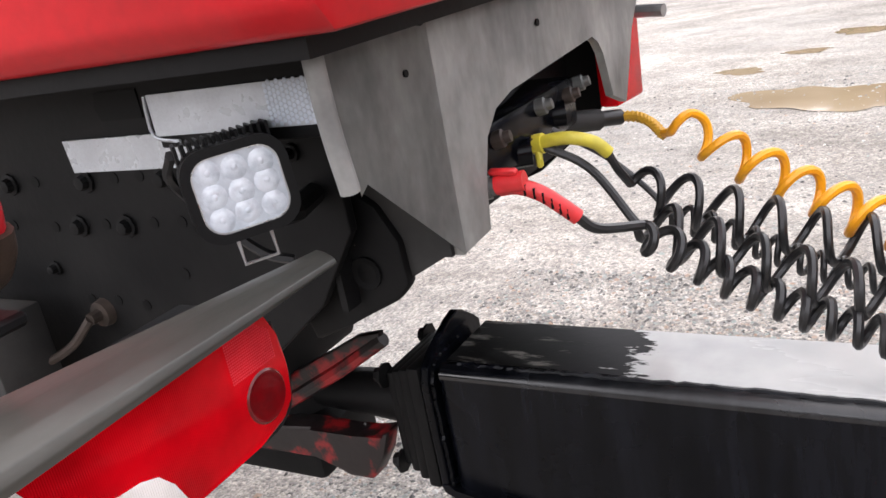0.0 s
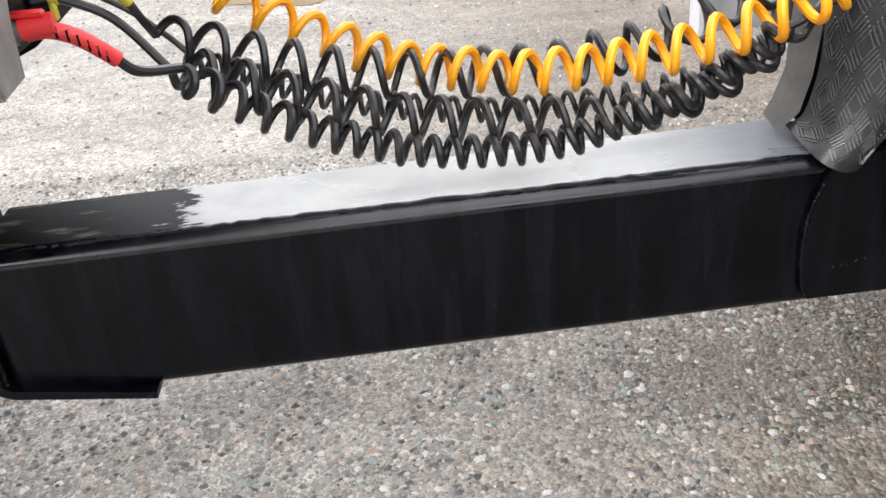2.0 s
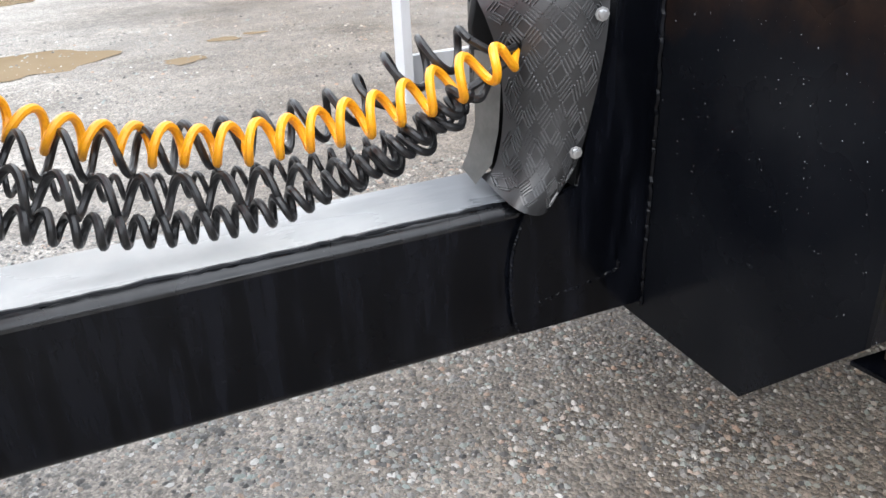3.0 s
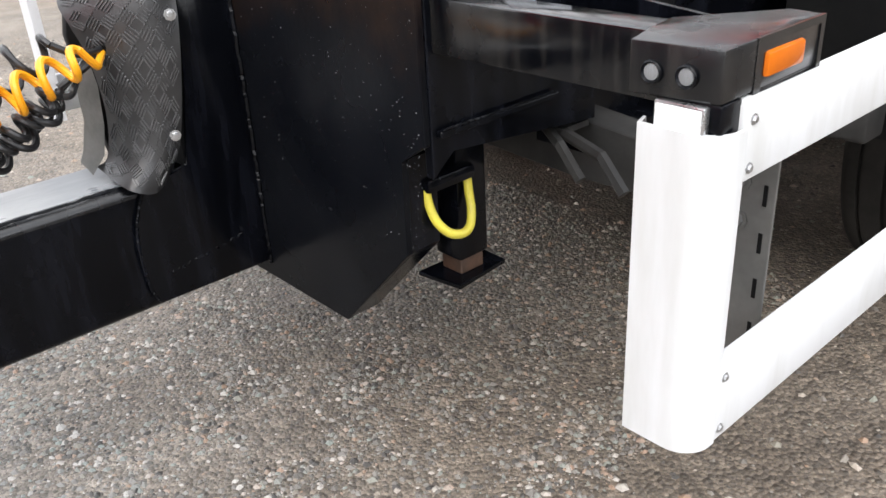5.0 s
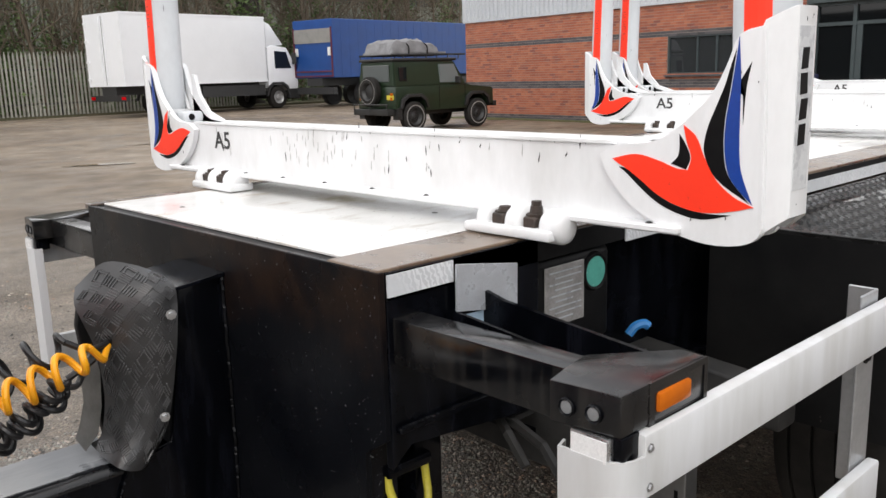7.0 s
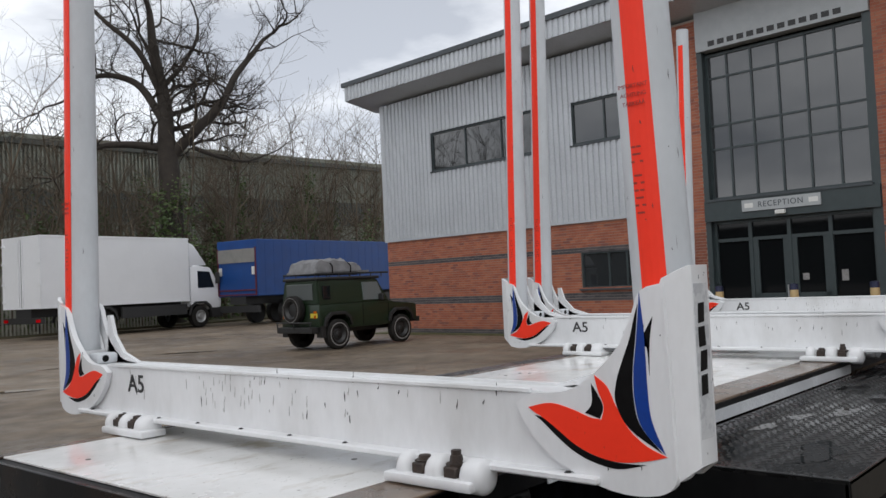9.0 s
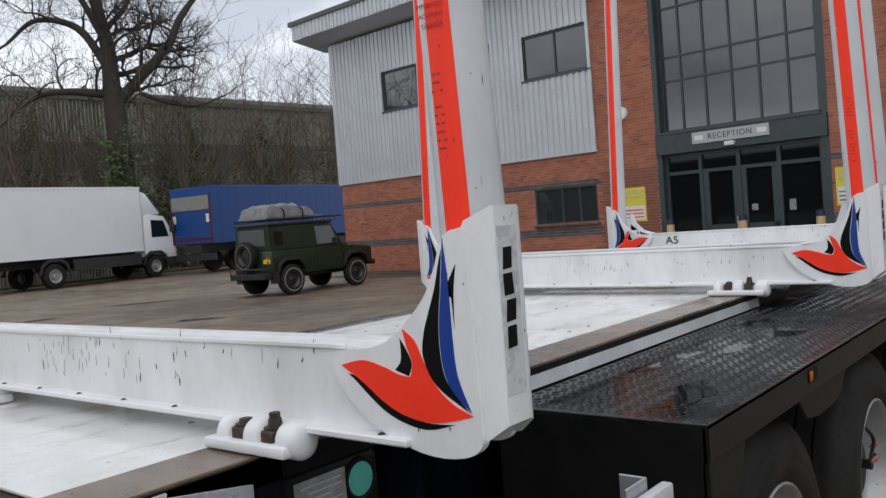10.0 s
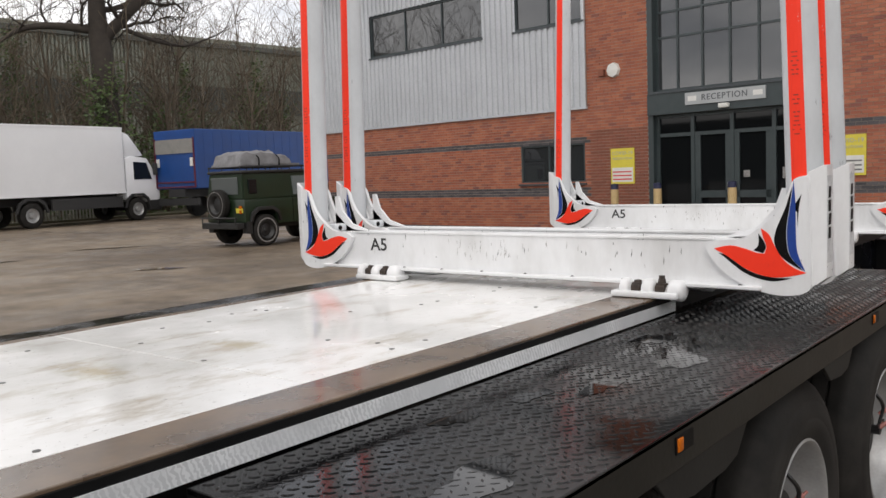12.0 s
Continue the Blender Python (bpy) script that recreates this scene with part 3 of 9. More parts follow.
def pebble_mat():
    m, nt, bsdf, vec = start_mat("loose_gravel_stones")
    geo = nt.nodes.new("ShaderNodeNewGeometry")
    r = nt.nodes.new("ShaderNodeValToRGB")
    stops = [(0.0, (0.045, 0.043, 0.042)), (0.3, (0.18, 0.172, 0.161)), (0.55, (0.272, 0.263, 0.248)), (0.72, (0.25, 0.29, 0.27)), (0.84, (0.336, 0.232, 0.168)), (0.95, (0.50, 0.485, 0.46))]
    for i, (p, c) in enumerate(stops):
        e = r.color_ramp.elements[i] if i < 2 else r.color_ramp.elements.new(p)
        e.position, e.color = p, (*c, 1)
    nt.links.new(geo.outputs["Random Per Island"], r.inputs["Fac"])
    col = mixrgb(nt, 0.4, r.outputs["Color"], ramp_between(nt, noise_at(nt, vec, 160), (0.480, 0.480, 0.480), (1.1, 1.1, 1.1)).outputs["Color"], "MULTIPLY")
    # stones bedded in the damp brown soil are coated with it, in drifts
    sep = nt.nodes.new("ShaderNodeSeparateXYZ")
    nt.links.new(vec, sep.inputs[0])
    soil = nt.nodes.new("ShaderNodeMapRange")
    soil.inputs["From Min"].default_value, soil.inputs["From Max"].default_value = -0.35, 0.95
    nt.links.new(maths(nt, "ADD", sep.outputs[0], maths(nt, "MULTIPLY", noise_at(nt, vec, 3.2, 6.0, 0.65), 1.2)), soil.inputs["Value"])
    nt.links.new(mixrgb(nt, soil.outputs[0], col, mixrgb(nt, 1.0, col, (0.80, 0.72, 0.63), "MULTIPLY")), bsdf.inputs["Base Color"])
    bsdf.inputs["Roughness"].default_value = 0.5
    return m


def pebbles(count, x0, x1, y0, y1, rmin, rmax, seed):
    rng = random.Random(seed)
    shape = [(1, 0, 0), (0.3, 0.9, 0.1), (-0.8, 0.6, 0), (-0.8, -0.6, 0.1), (0.3, -0.95, 0), (0.1, 0.1, 0.75), (-0.2, -0.1, 0.7)]
    faces = [(0, 1, 5), (1, 2, 5), (2, 6, 5), (2, 3, 6), (3, 4, 6), (4, 5, 6), (4, 0, 5)]
    vs, fs = [], []
    for _ in range(count):
        x, y = rng.uniform(x0, x1), rng.uniform(y0, y1)
        z = ground_z(x, y) - 0.001
        r = rmin + (rmax - rmin) * rng.random() ** 4
        a = rng.uniform(0, 6.283)
        ca, sa = math.cos(a) * r, math.sin(a) * r
        q = rng.uniform(0.55, 1.0)
        n = len(vs)
        for px, py, pz in shape:
            px, py, pz = px * rng.uniform(0.8, 1.15), py * q * rng.uniform(0.8, 1.15), pz * rng.uniform(0.7, 1.1)
            vs.append((x + px * ca - py * sa, y + px * sa + py * ca, z + pz * r * 0.8))
        fs += [tuple(n + i for i in f) for f in faces]
    return vs, fs


def stuff_mesh(name, vs, fs, material, label, category, smooth=False):
    me = bpy.data.meshes.new(name)
    me.from_pydata(vs, [], fs)
    me.materials.append(material)
    if smooth:
        me.shade_smooth()
    return tagged(new(name, me), label, category, kind="stuff")


stone_mat = pebble_mat()
v1, f1 = pebbles(105000, -3.0, 1.0, -0.8, 2.0, 0.0030, 0.0145, 5)
v2, f2 = pebbles(26000, -3.5, 4.0, -2.6, 6.0, 0.005, 0.019, 6)
v3, f3 = pebbles(26000, 4.0, 11.0, -2.6, 2.6, 0.007, 0.026, 8)
n1, n2 = len(v1), len(v1) + len(v2)
stuff_mesh("gravel", v1 + v2 + v3, f1 + [tuple(i + n1 for i in f) for f in f2] + [tuple(i + n2 for i in f) for f in f3], stone_mat, "loose grey and brown gravel stones on the yard", "gravel")


def puddle(cx, cy, rx, ry, rz, seed, z=0.006):
    rng = random.Random(seed)
    bm = B()
    pts = []
    ph = [rng.uniform(0, 6.28) for _ in range(4)]
    for i in range(48):
        a = 2 * math.pi * i / 48
        k = 1 + 0.18 * math.sin(2 * a + ph[0]) + 0.12 * math.sin(3 * a + ph[1]) + 0.08 * math.sin(7 * a + ph[2]) + 0.05 * math.sin(11 * a + ph[3])
        u, v = rx * k * math.cos(a), ry * k * math.sin(a)
        c, s = math.cos(radians(rz)), math.sin(radians(rz))
        pts.append((cx + u * c - v * s, cy + u * s + v * c))
    flat(bm, pts, "z", z)
    ob = part("puddle", bm, water)
    return tagged(ob, "shallow brown puddle of rain water on the gravel", "puddle", "puddles", "structure")


def water_mat():
    m, nt, bsdf, vec = start_mat("muddy_water")
    nt.links.new(ramp_between(nt, noise_at(nt, vec, 1.5), (0.21, 0.155, 0.095), (0.28, 0.215, 0.14)).outputs["Color"], bsdf.inputs["Base Color"])
    bsdf.inputs["Roughness"].default_value = 0.04
    bsdf.inputs["IOR"].default_value = 1.33
    bump_to(nt, bsdf, noise_at(nt, vec, 6.0), 0.02, 0.01)
    return m


water = water_mat()
for pi, (px, py, prx, pry) in enumerate([(-1.95, 5.05, 0.66, 0.42), (-0.78, 4.53, 0.13, 0.10), (-0.43, 5.0, 0.10, 0.08), (-0.19, 5.08, 0.08, 0.05), (-2.85, 6.28, 0.22, 0.13), (-2.42, 6.97, 0.22, 0.10), (-2.0, 7.8, 0.25, 0.22)]):
    low = min(ground_z(px + prx * a, py + pry * b) for a in (-0.6, 0, 0.6) for b in (-0.6, 0, 0.6))
    mid = sum(ground_z(px + prx * a, py + pry * b) for a in (-0.6, 0, 0.6) for b in (-0.6, 0, 0.6)) / 9
    puddle(px, py, prx, pry, -20 + 3 * pi, 1 + pi, mid + 0.004 if pi == 0 else mid + 0.003)
for pi, (px, py, prx, pry) in enumerate([(9.2, 13.0, 0.5, 0.14), (11.8, 19.5, 0.8, 0.14), (5.0, 14.5, 0.6, 0.15), (8.2, 18.5, 0.7, 0.12)]):
    puddle(px, py, prx, pry, -40 + 9 * pi, 10 + pi, 0.004)

# ---- the trailer ----
DECK, TREAD = 1.19, 1.125
trailer = root("timber_trailer", (0, 0, 0), label="black drawbar timber trailer with white deck and three axles", category="trailer")


edge_black = wet_black("wet_black_edge", 0.6, (0.016, 0.017, 0.020))


def drawbar():
    bm = B()
    box(bm, -2.10, -0.46, -0.092, 0.092, 0.445, 0.722, 0.022, 3)
    return part("drawbar", bm, black_paint, trailer, "glossy black box-section drawbar, speckled with drops", smooth=True)


bar = drawbar()


def drawbar_top():
    """The grey top face, paled by sky sheen put into its colour, smeared black with grease at its front end."""
    m, nt, bsdf, vec = start_mat("greased_sheen_top")
    sep = nt.nodes.new("ShaderNodeSeparateXYZ")
    nt.links.new(vec, sep.inputs[0])
    mp = nt.nodes.new("ShaderNodeMapping")
    mp.inputs["Scale"].default_value = (0.25, 1.0, 1.0)
    nt.links.new(vec, mp.inputs["Vector"])
    ragged = noise_at(nt, mp.outputs["Vector"], 45.0, 5.0, 0.7)
    edge = maths(nt, "ADD", sep.outputs[0], maths(nt, "MULTIPLY", ragged, 0.30))
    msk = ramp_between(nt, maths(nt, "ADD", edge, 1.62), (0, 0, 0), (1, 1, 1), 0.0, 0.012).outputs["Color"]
    # pale grey stands in for sky mirrored by the wet top; darker towards the rear
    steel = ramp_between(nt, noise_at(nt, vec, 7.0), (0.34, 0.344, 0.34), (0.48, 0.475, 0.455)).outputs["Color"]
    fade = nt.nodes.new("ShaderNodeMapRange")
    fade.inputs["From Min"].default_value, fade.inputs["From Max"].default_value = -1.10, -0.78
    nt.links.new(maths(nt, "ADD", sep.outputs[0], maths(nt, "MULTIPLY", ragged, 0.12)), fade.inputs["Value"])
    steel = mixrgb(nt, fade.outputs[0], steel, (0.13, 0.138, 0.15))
    smear = ramp_between(nt, noise_at(nt, mp.outputs["Vector"], 30.0, 5.0, 0.65), (0.004, 0.004, 0.004), (0.11, 0.105, 0.095), 0.56, 0.64).outputs["Color"]
    patch = ramp_between(nt, maths(nt, "ADD", edge, 1.76), (0, 0, 0), (1, 1, 1), 0.0, 0.03).outputs["Color"]
    smear = mixrgb(nt, patch, smear, (0.006, 0.0055, 0.006))
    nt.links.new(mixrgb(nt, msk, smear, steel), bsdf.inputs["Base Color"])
    rgh = ramp_between(nt, noise_at(nt, mp.outputs["Vector"], 12.0), (0.14, 0.14, 0.14), (0.40, 0.40, 0.40), 0.35, 0.65).outputs["Color"]
    nt.links.new(mixrgb(nt, msk, (0.34, 0.34, 0.34), rgh), bsdf.inputs["Roughness"])
    nt.links.new(maths(nt, "ADD", maths(nt, "MULTIPLY", msk, 0.40), 0.07), bsdf.inputs["Specular IOR Level"])
    bump_to(nt, bsdf, noise_at(nt, vec, 60.0), 0.10, 0.002)
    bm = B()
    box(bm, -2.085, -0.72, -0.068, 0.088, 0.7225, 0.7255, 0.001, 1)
    return part("pale_top", bm, m, bar, "grey top face with sky sheen in its colour, greased black at the front")


drawbar_top()


def weld_bead(pts, r=0.006, seed=1, name="weld_bead", parent=None, material=None):
    rng = random.Random(seed)
    bm = B()
    path = smooth_path(pts, 90)
    tube(bm, [p + Vector((0, rng.uniform(-1, 1), rng.uniform(-1, 1))) * r * 0.45 for p in path], r, 6)
    return part(name, bm, material or black_paint, parent or bar, smooth=True)


bm = B()
prism(bm, [(-0.0705 - 0.0222 * math.sin(radians(a)), 0.7005 + 0.0222 * math.cos(radians(a))) for a in range(0, 91, 10)] + [(-0.0705, 0.7005)], "x", -2.09, -0.73)
part("rounded_edge", bm, edge_black, bar, "wet rounded upper edge of the drawbar", smooth=True)
weld_bead([(-0.725, -0.0985, 0.715), (-0.750, -0.0985, 0.65), (-0.758, -0.0985, 0.58), (-0.752, -0.0985, 0.50), (-0.742, -0.0975, 0.468)], 0.0036, 7)
weld_bead([(-2.06, -0.072, 0.722), (-1.6, -0.072, 0.722), (-0.75, -0.072, 0.722)], 0.0045, 1)
weld_bead([(-0.70, -0.094, 0.52), (-0.62, -0.095, 0.53), (-0.535, -0.095, 0.545), (-0.527, -0.095, 0.565)], 0.005, 2)

bm = B()
prism(bm, [(-0.104, 0.478), (-0.106, 0.69), (-0.096, 0.722), (-0.07, 0.738), (0.00, 0.768), (0.030, 0.774), (0.052, 0.764), (0.085, 0.738), (0.105, 0.722), (0.105, 0.478), (0.09, 0.468), (-0.09, 0.468)], "x", -2.122, -2.106, 0.004)
part("end_plate", bm, black_paint, bar)
bm = B()
prism(bm, [(-2.122, 0.490), (-2.115, 0.474), (-2.095, 0.464), (-1.866, 0.430), (-1.866, 0.444), (-2.095, 0.480), (-2.108, 0.492)], "y", -0.108, 0.108, 0.003)
part("shoe_plate", bm, black_paint, bar, "bent black wear plate under the drawbar nose")
weld_bead([(-2.103, -0.095, 0.485), (-2.103, -0.096, 0.6), (-2.103, -0.095, 0.69), (-2.103, -0.07, 0.724), (-2.103, 0.02, 0.728)], 0.005, 3)
# drawbar eye mount and rubber gaiter ahead of the end plate
bm = B()
for i, (xa, xb, s) in enumerate([(-2.15, -2.124, 0.90), (-2.172, -2.152, 0.84), (-2.192, -2.174, 0.78), (-2.21, -2.194, 0.72)]):
    box(bm, xa, xb, -0.115 * s, 0.115 * s, 0.60 - 0.135 * s, 0.60 + 0.135 * s, 0.006, 2)
for yy in (-0.08, 0.08):
    for zz in (0.51, 0.69):
        bolt(bm, (-2.21, yy, zz), (-1, 0, 0), 0.016, 0.02)
part("eye_mount", bm, rubber_dark, bar, smooth=True)
bm = B()
tube(bm, [(-2.20, 0, 0.60), (-2.30, 0, 0.60), (-2.46, 0, 0.60)], 0.055, 14, True, 0.040)
lathe(bm, [(-0.04, 0.035), (-0.04, 0.075), (0.04, 0.075), (0.04, 0.035), (-0.04, 0.035)], (-2.50, 0, 0.60), (0, 0, 1), 20)
part("towing_eye", bm, black_dusty, bar, smooth=True)

# upright at the rear end of the drawbar: two cheek plates with a folded top
bm = B()
prism(bm, [(-0.725, 0.712), (-0.62, 0.735), (-0.590, 0.92), (-0.575, 1.085), (-0.46, 1.10), (-0.46, 0.458), (-0.738, 0.458), (-0.752, 0.50), (-0.757, 0.58), (-0.748, 0.65)], "y", -0.0985, -0.086, 0.003)
part("upright_cheek", bm, black_paint, trailer, smooth=True)
bm = B()
prism(bm, [(-0.70, 0.72), (-0.72, 0.86), (-0.735, 1.00), (-0.72, 1.07), (-0.46, 1.10), (-0.46, 0.46), (-0.50, 0.46)], "y", 0.088, 0.112, 0.005)
part("upright_cheek", bm, black_dusty, trailer, "grimy cheek plate of the hose upright", smooth=True)
bm = B()
prism(bm, [(-0.64, 1.080), (-0.46, 1.098), (-0.46, 1.108), (-0.64, 1.090)], "y", -0.110, 0.115, 0.002)
part("upright_top", bm, black_paint, trailer, "black top plate of the upright")
bm = B()
box(bm, -0.62, -0.46, -0.088, 0.088, 0.73, 1.08)
part("upright_core", bm, black_dusty, trailer)

# control rows of the flap, from its rear edge forwards, top row first
FLAP = [[(-0.586, -0.053, 1.117), (-0.641, -0.033, 1.146), (-0.690, 0.012, 1.152), (-0.738, 0.062, 1.098)],
        [(-0.588, -0.113, 1.101), (-0.646, -0.105, 1.111), (-0.706, -0.048, 1.101), (-0.758, 0.022, 1.069)],
        [(-0.594, -0.133, 1.059), (-0.651, -0.123, 1.059), (-0.711, -0.078, 1.049), (-0.756, -0.013, 1.034)],
        [(-0.606, -0.138, 0.974), (-0.656, -0.128, 0.974), (-0.711, -0.083, 0.974), (-0.742, -0.028, 0.969)],
        [(-0.618, -0.123, 0.869), (-0.666, -0.108, 0.869), (-0.711, -0.073, 0.869), (-0.734, -0.028, 0.869)],
        [(-0.631, -0.108, 0.789), (-0.676, -0.118, 0.779), (-0.721, -0.088, 0.774), (-0.748, -0.023, 0.779)],
        [(-0.651, -0.083, 0.724), (-0.706, -0.118, 0.707), (-0.754, -0.108, 0.727), (-0.766, 0.007, 0.751)]]


def rubber_flap():
    """A bent sheet of five-bar rubber matting hung over the upright, fixed by two bolts, with raised bars."""
    cols = [smooth_path([row[c] for row in FLAP], 61) for c in range(4)]

    def place(s, t):
        k = min(60, max(0, t * 60))
        j = min(59, int(k))
        q = [c[j].lerp(c[j + 1], k - j) for c in cols]
        u = min(1, max(0, s)) * 3
        m = min(2, int(u))
        e = u - m
        ext = [q[0] * 2 - q[1], *q, q[3] * 2 - q[2]]
        p0, p1, p2, p3 = ext[m:m + 4]
        p = 0.5 * (2 * p1 + (p2 - p0) * e + (2 * p0 - 5 * p1 + 4 * p2 - p3) * e * e + (3 * p1 - p0 - 3 * p2 + p3) * e ** 3)
        dent = 0.006 * noise.noise((s * 3.0, t * 5.0, 2.0))
        return p + Vector((dent * 0.5, dent, 0))
    bm = B()
    nc, nr = 18, 34
    g = [[bm.verts.new(place(i / nc, j / nr)) for i in range(nc + 1)] for j in range(nr + 1)]
    for j in range(nr):
        for i in range(nc):
            bm.faces.new((g[j][i], g[j][i + 1], g[j + 1][i + 1], g[j + 1][i]))
    def outward(s0, t0):
        n = (place(s0 + 0.02, t0) - place(s0 - 0.02, t0)).cross(place(s0, t0 + 0.02) - place(s0, t0 - 0.02)).normalized()
        return n if n.dot(Vector((-0.6, -0.8, 0.1))) > 0 else -n
    back = [[bm.verts.new(place(i / nc, j / nr) - outward(min(0.97, max(0.03, i / nc)), min(0.97, max(0.03, j / nr))) * 0.005) for i in range(nc + 1)] for j in range(nr + 1)]
    for j in range(nr):
        for i in range(nc):
            bm.faces.new((back[j][i], back[j + 1][i], back[j + 1][i + 1], back[j][i + 1]))
    rim = [(0, i) for i in range(nc)] + [(j, nc) for j in range(nr)] + [(nr, i) for i in range(nc, 0, -1)] + [(j, 0) for j in range(nr, 0, -1)]
    for (ja, ia), (jb, ib) in zip(rim, rim[1:] + rim[:1]):
        bm.faces.new((g[ja][ia], g[jb][ib], back[jb][ib], back[ja][ia]))
    ob = part("rubber_flap", bm, flap_rubber, trailer, "bent black five-bar rubber mat flap with two bolts", smooth=True)
    bars = B()
    ncol, nrow = 7, 13
    for a in range(ncol):
        for b in range(nrow):
            s0, t0 = (a + 0.5) / ncol, (b + 0.5) / nrow
            turn = 1 if (a + b) % 2 else -1
            for k in range(5):
                o = (k - 2) * 0.19
                ends = []
                for e in (-0.40, 0.40):
                    du, dv = e - o * turn, e * turn + o
                    ends.append((s0 + du * 0.72 / ncol, t0 + dv * 0.72 / nrow))
                (sa, ta), (sb, tb) = ends
                if min(sa, sb) < 0.02 or max(sa, sb) > 0.98 or min(ta, tb) < 0.02 or max(ta, tb) > 0.98:
                    continue
                pa, pb = place(sa, ta), place(sb, tb)
                n = outward(s0, t0)
                d = (pb - pa).normalized()
                w = d.cross(n) * 0.0012
                vs = [bars.verts.new(p) for p in (pa + w, pa - w, pb - w, pb + w)]
                vt = [bars.verts.new(v.co + n * 0.0030 - (v.co - (pa + pb) / 2) * 0.10) for v in vs]
                bars.faces.new(vt)
                for m in range(4):
                    bars.faces.new((vs[m], vs[(m + 1) % 4], vt[(m + 1) % 4], vt[m]))
    # bars coloured paler than the flap to show light on their tops
    part("raised_bar", bars, mat("lit_rubber_bars", (0.045, 0.046, 0.048), (0.10, 0.10, 0.102), rough=0.26, scale=14, fine=150), ob, kind="stuff")
    for at in ((-0.616, -0.145, 1.047), (-0.642, -0.119, 0.812)):
        bm = B()
        bolt(bm, at, (-0.35, -1, 0), 0.0078, 0.009)
        part("flap_bolt", bm, bolt_metal, ob, smooth=True)
    bm = B()
    lathe(bm, [(0, 0.013), (0.0022, 0.013), (0.0022, 0.0)], place(0.80, 0.45), outward(0.80, 0.45), 16)
    part("hose_hole", bm, ink_black, ob)
    # folded front lip, turned inwards
    bm = B()
    lip = [[(-0.741, -0.021, 0.974), (-0.758, 0.032, 0.974)], [(-0.736, -0.025, 0.919), (-0.758, 0.037, 0.909)], [(-0.741, -0.023, 0.839), (-0.758, 0.037, 0.839)],
           [(-0.754, -0.021, 0.779), (-0.771, 0.047, 0.779)], [(-0.781, -0.008, 0.741), (-0.781, 0.052, 0.754)]]
    rowsv = [[bm.verts.new(p) for p in r] for r in lip]
    for p, q in zip(rowsv, rowsv[1:]):
        bm.faces.new((p[0], p[1], q[1], q[0]))
    bmesh.ops.solidify(bm, geom=bm.faces[:], thickness=0.004)
    part("folded_lip", bm, lip_rubber, ob, smooth=True)


rubber_flap()

# front box
front = part("front_plate", prism(B(), [(-0.673, DECK), (0.673, DECK), (0.673, 0.862), (0.606, 0.822), (0.604, 0.638), (0.382, 0.410), (-0.382, 0.410), (-0.604, 0.638), (-0.606, 0.822), (-0.673, 0.862)], "x", -0.462, -0.448, 0.002), rusty_black, trailer,
             "tall black front plate with rust stains and rain drops")
def rain_drops():
    """Beads of rain on the front plate."""
    rng = random.Random(77)
    bm = B()
    for _ in range(650):
        y = -0.66 + 0.62 * rng.random() ** 1.5
        z = 1.16 - 0.50 * rng.random() ** 1.4
        r = 0.0004 + 0.0010 * rng.random() ** 3
        q = [bm.verts.new((-0.4618, y + r * math.cos(a), z + r * 1.25 * math.sin(a))) for a in (0, 1.05, 2.09, 3.14, 4.19, 5.24)]
        tip = bm.verts.new((-0.4618 - r * 0.8, y, z - r * 0.2))
        for k in range(6):
            bm.faces.new((q[k], q[(k + 1) % 6], tip))
    drop = glass_mat("rain_bead", (0.16, 0.165, 0.17), 0.05)
    part("rain_drop", bm, drop, front, kind="stuff")


rain_drops()
weld_bead([(-0.466, -0.094, 0.45), (-0.466, -0.101, 0.75), (-0.466, -0.102, 1.10)], 0.0055, 4, parent=front)
for sgn in (-1, 1):
    bm = B()
    prism(bm, [(sgn * 0.382, 0.413), (sgn * 0.602, 0.640), (sgn * 0.602, 0.82), (sgn * 0.590, 0.82), (sgn * 0.590, 0.648), (sgn * 0.376, 0.432)], "x", -0.447, -0.38)
    part("box_flange", bm, black_paint, trailer)
bm = B()
box(bm, -0.447, -0.36, -0.376, 0.376, 0.414, 0.432)
part("box_floor", bm, black_paint, trailer)
bm = B()
box(bm, -0.05, -0.03, -0.60, 0.60, 0.79, 1.15)
part("box_rear_wall", bm, black_paint, trailer)
for sgn in (-1, 1):
    bm = B()
    ya, yb = sorted((sgn * 0.675, sgn * 0.655))
    prism(bm, [(-0.447, DECK - 0.002), (-0.02, DECK - 0.002), (-0.02, 0.80), (-0.40, 0.842), (-0.447, 0.80)], "y", ya, yb, 0.002)
    part("box_side", bm, black_paint, trailer)
# deep spine beams of the chassis
for sgn in (-1, 1):
    bm = B()
    ya, yb = sorted((sgn * 0.60, sgn * 0.56))
    box(bm, -0.02, 6.2, ya, yb, 0.74, 1.135)
    ya, yb = sorted((sgn * 0.66, sgn * 0.52))
    box(bm, -0.02, 6.2, ya, yb, 0.72, 0.745)
    part("spine_beam", bm, black_paint, trailer)

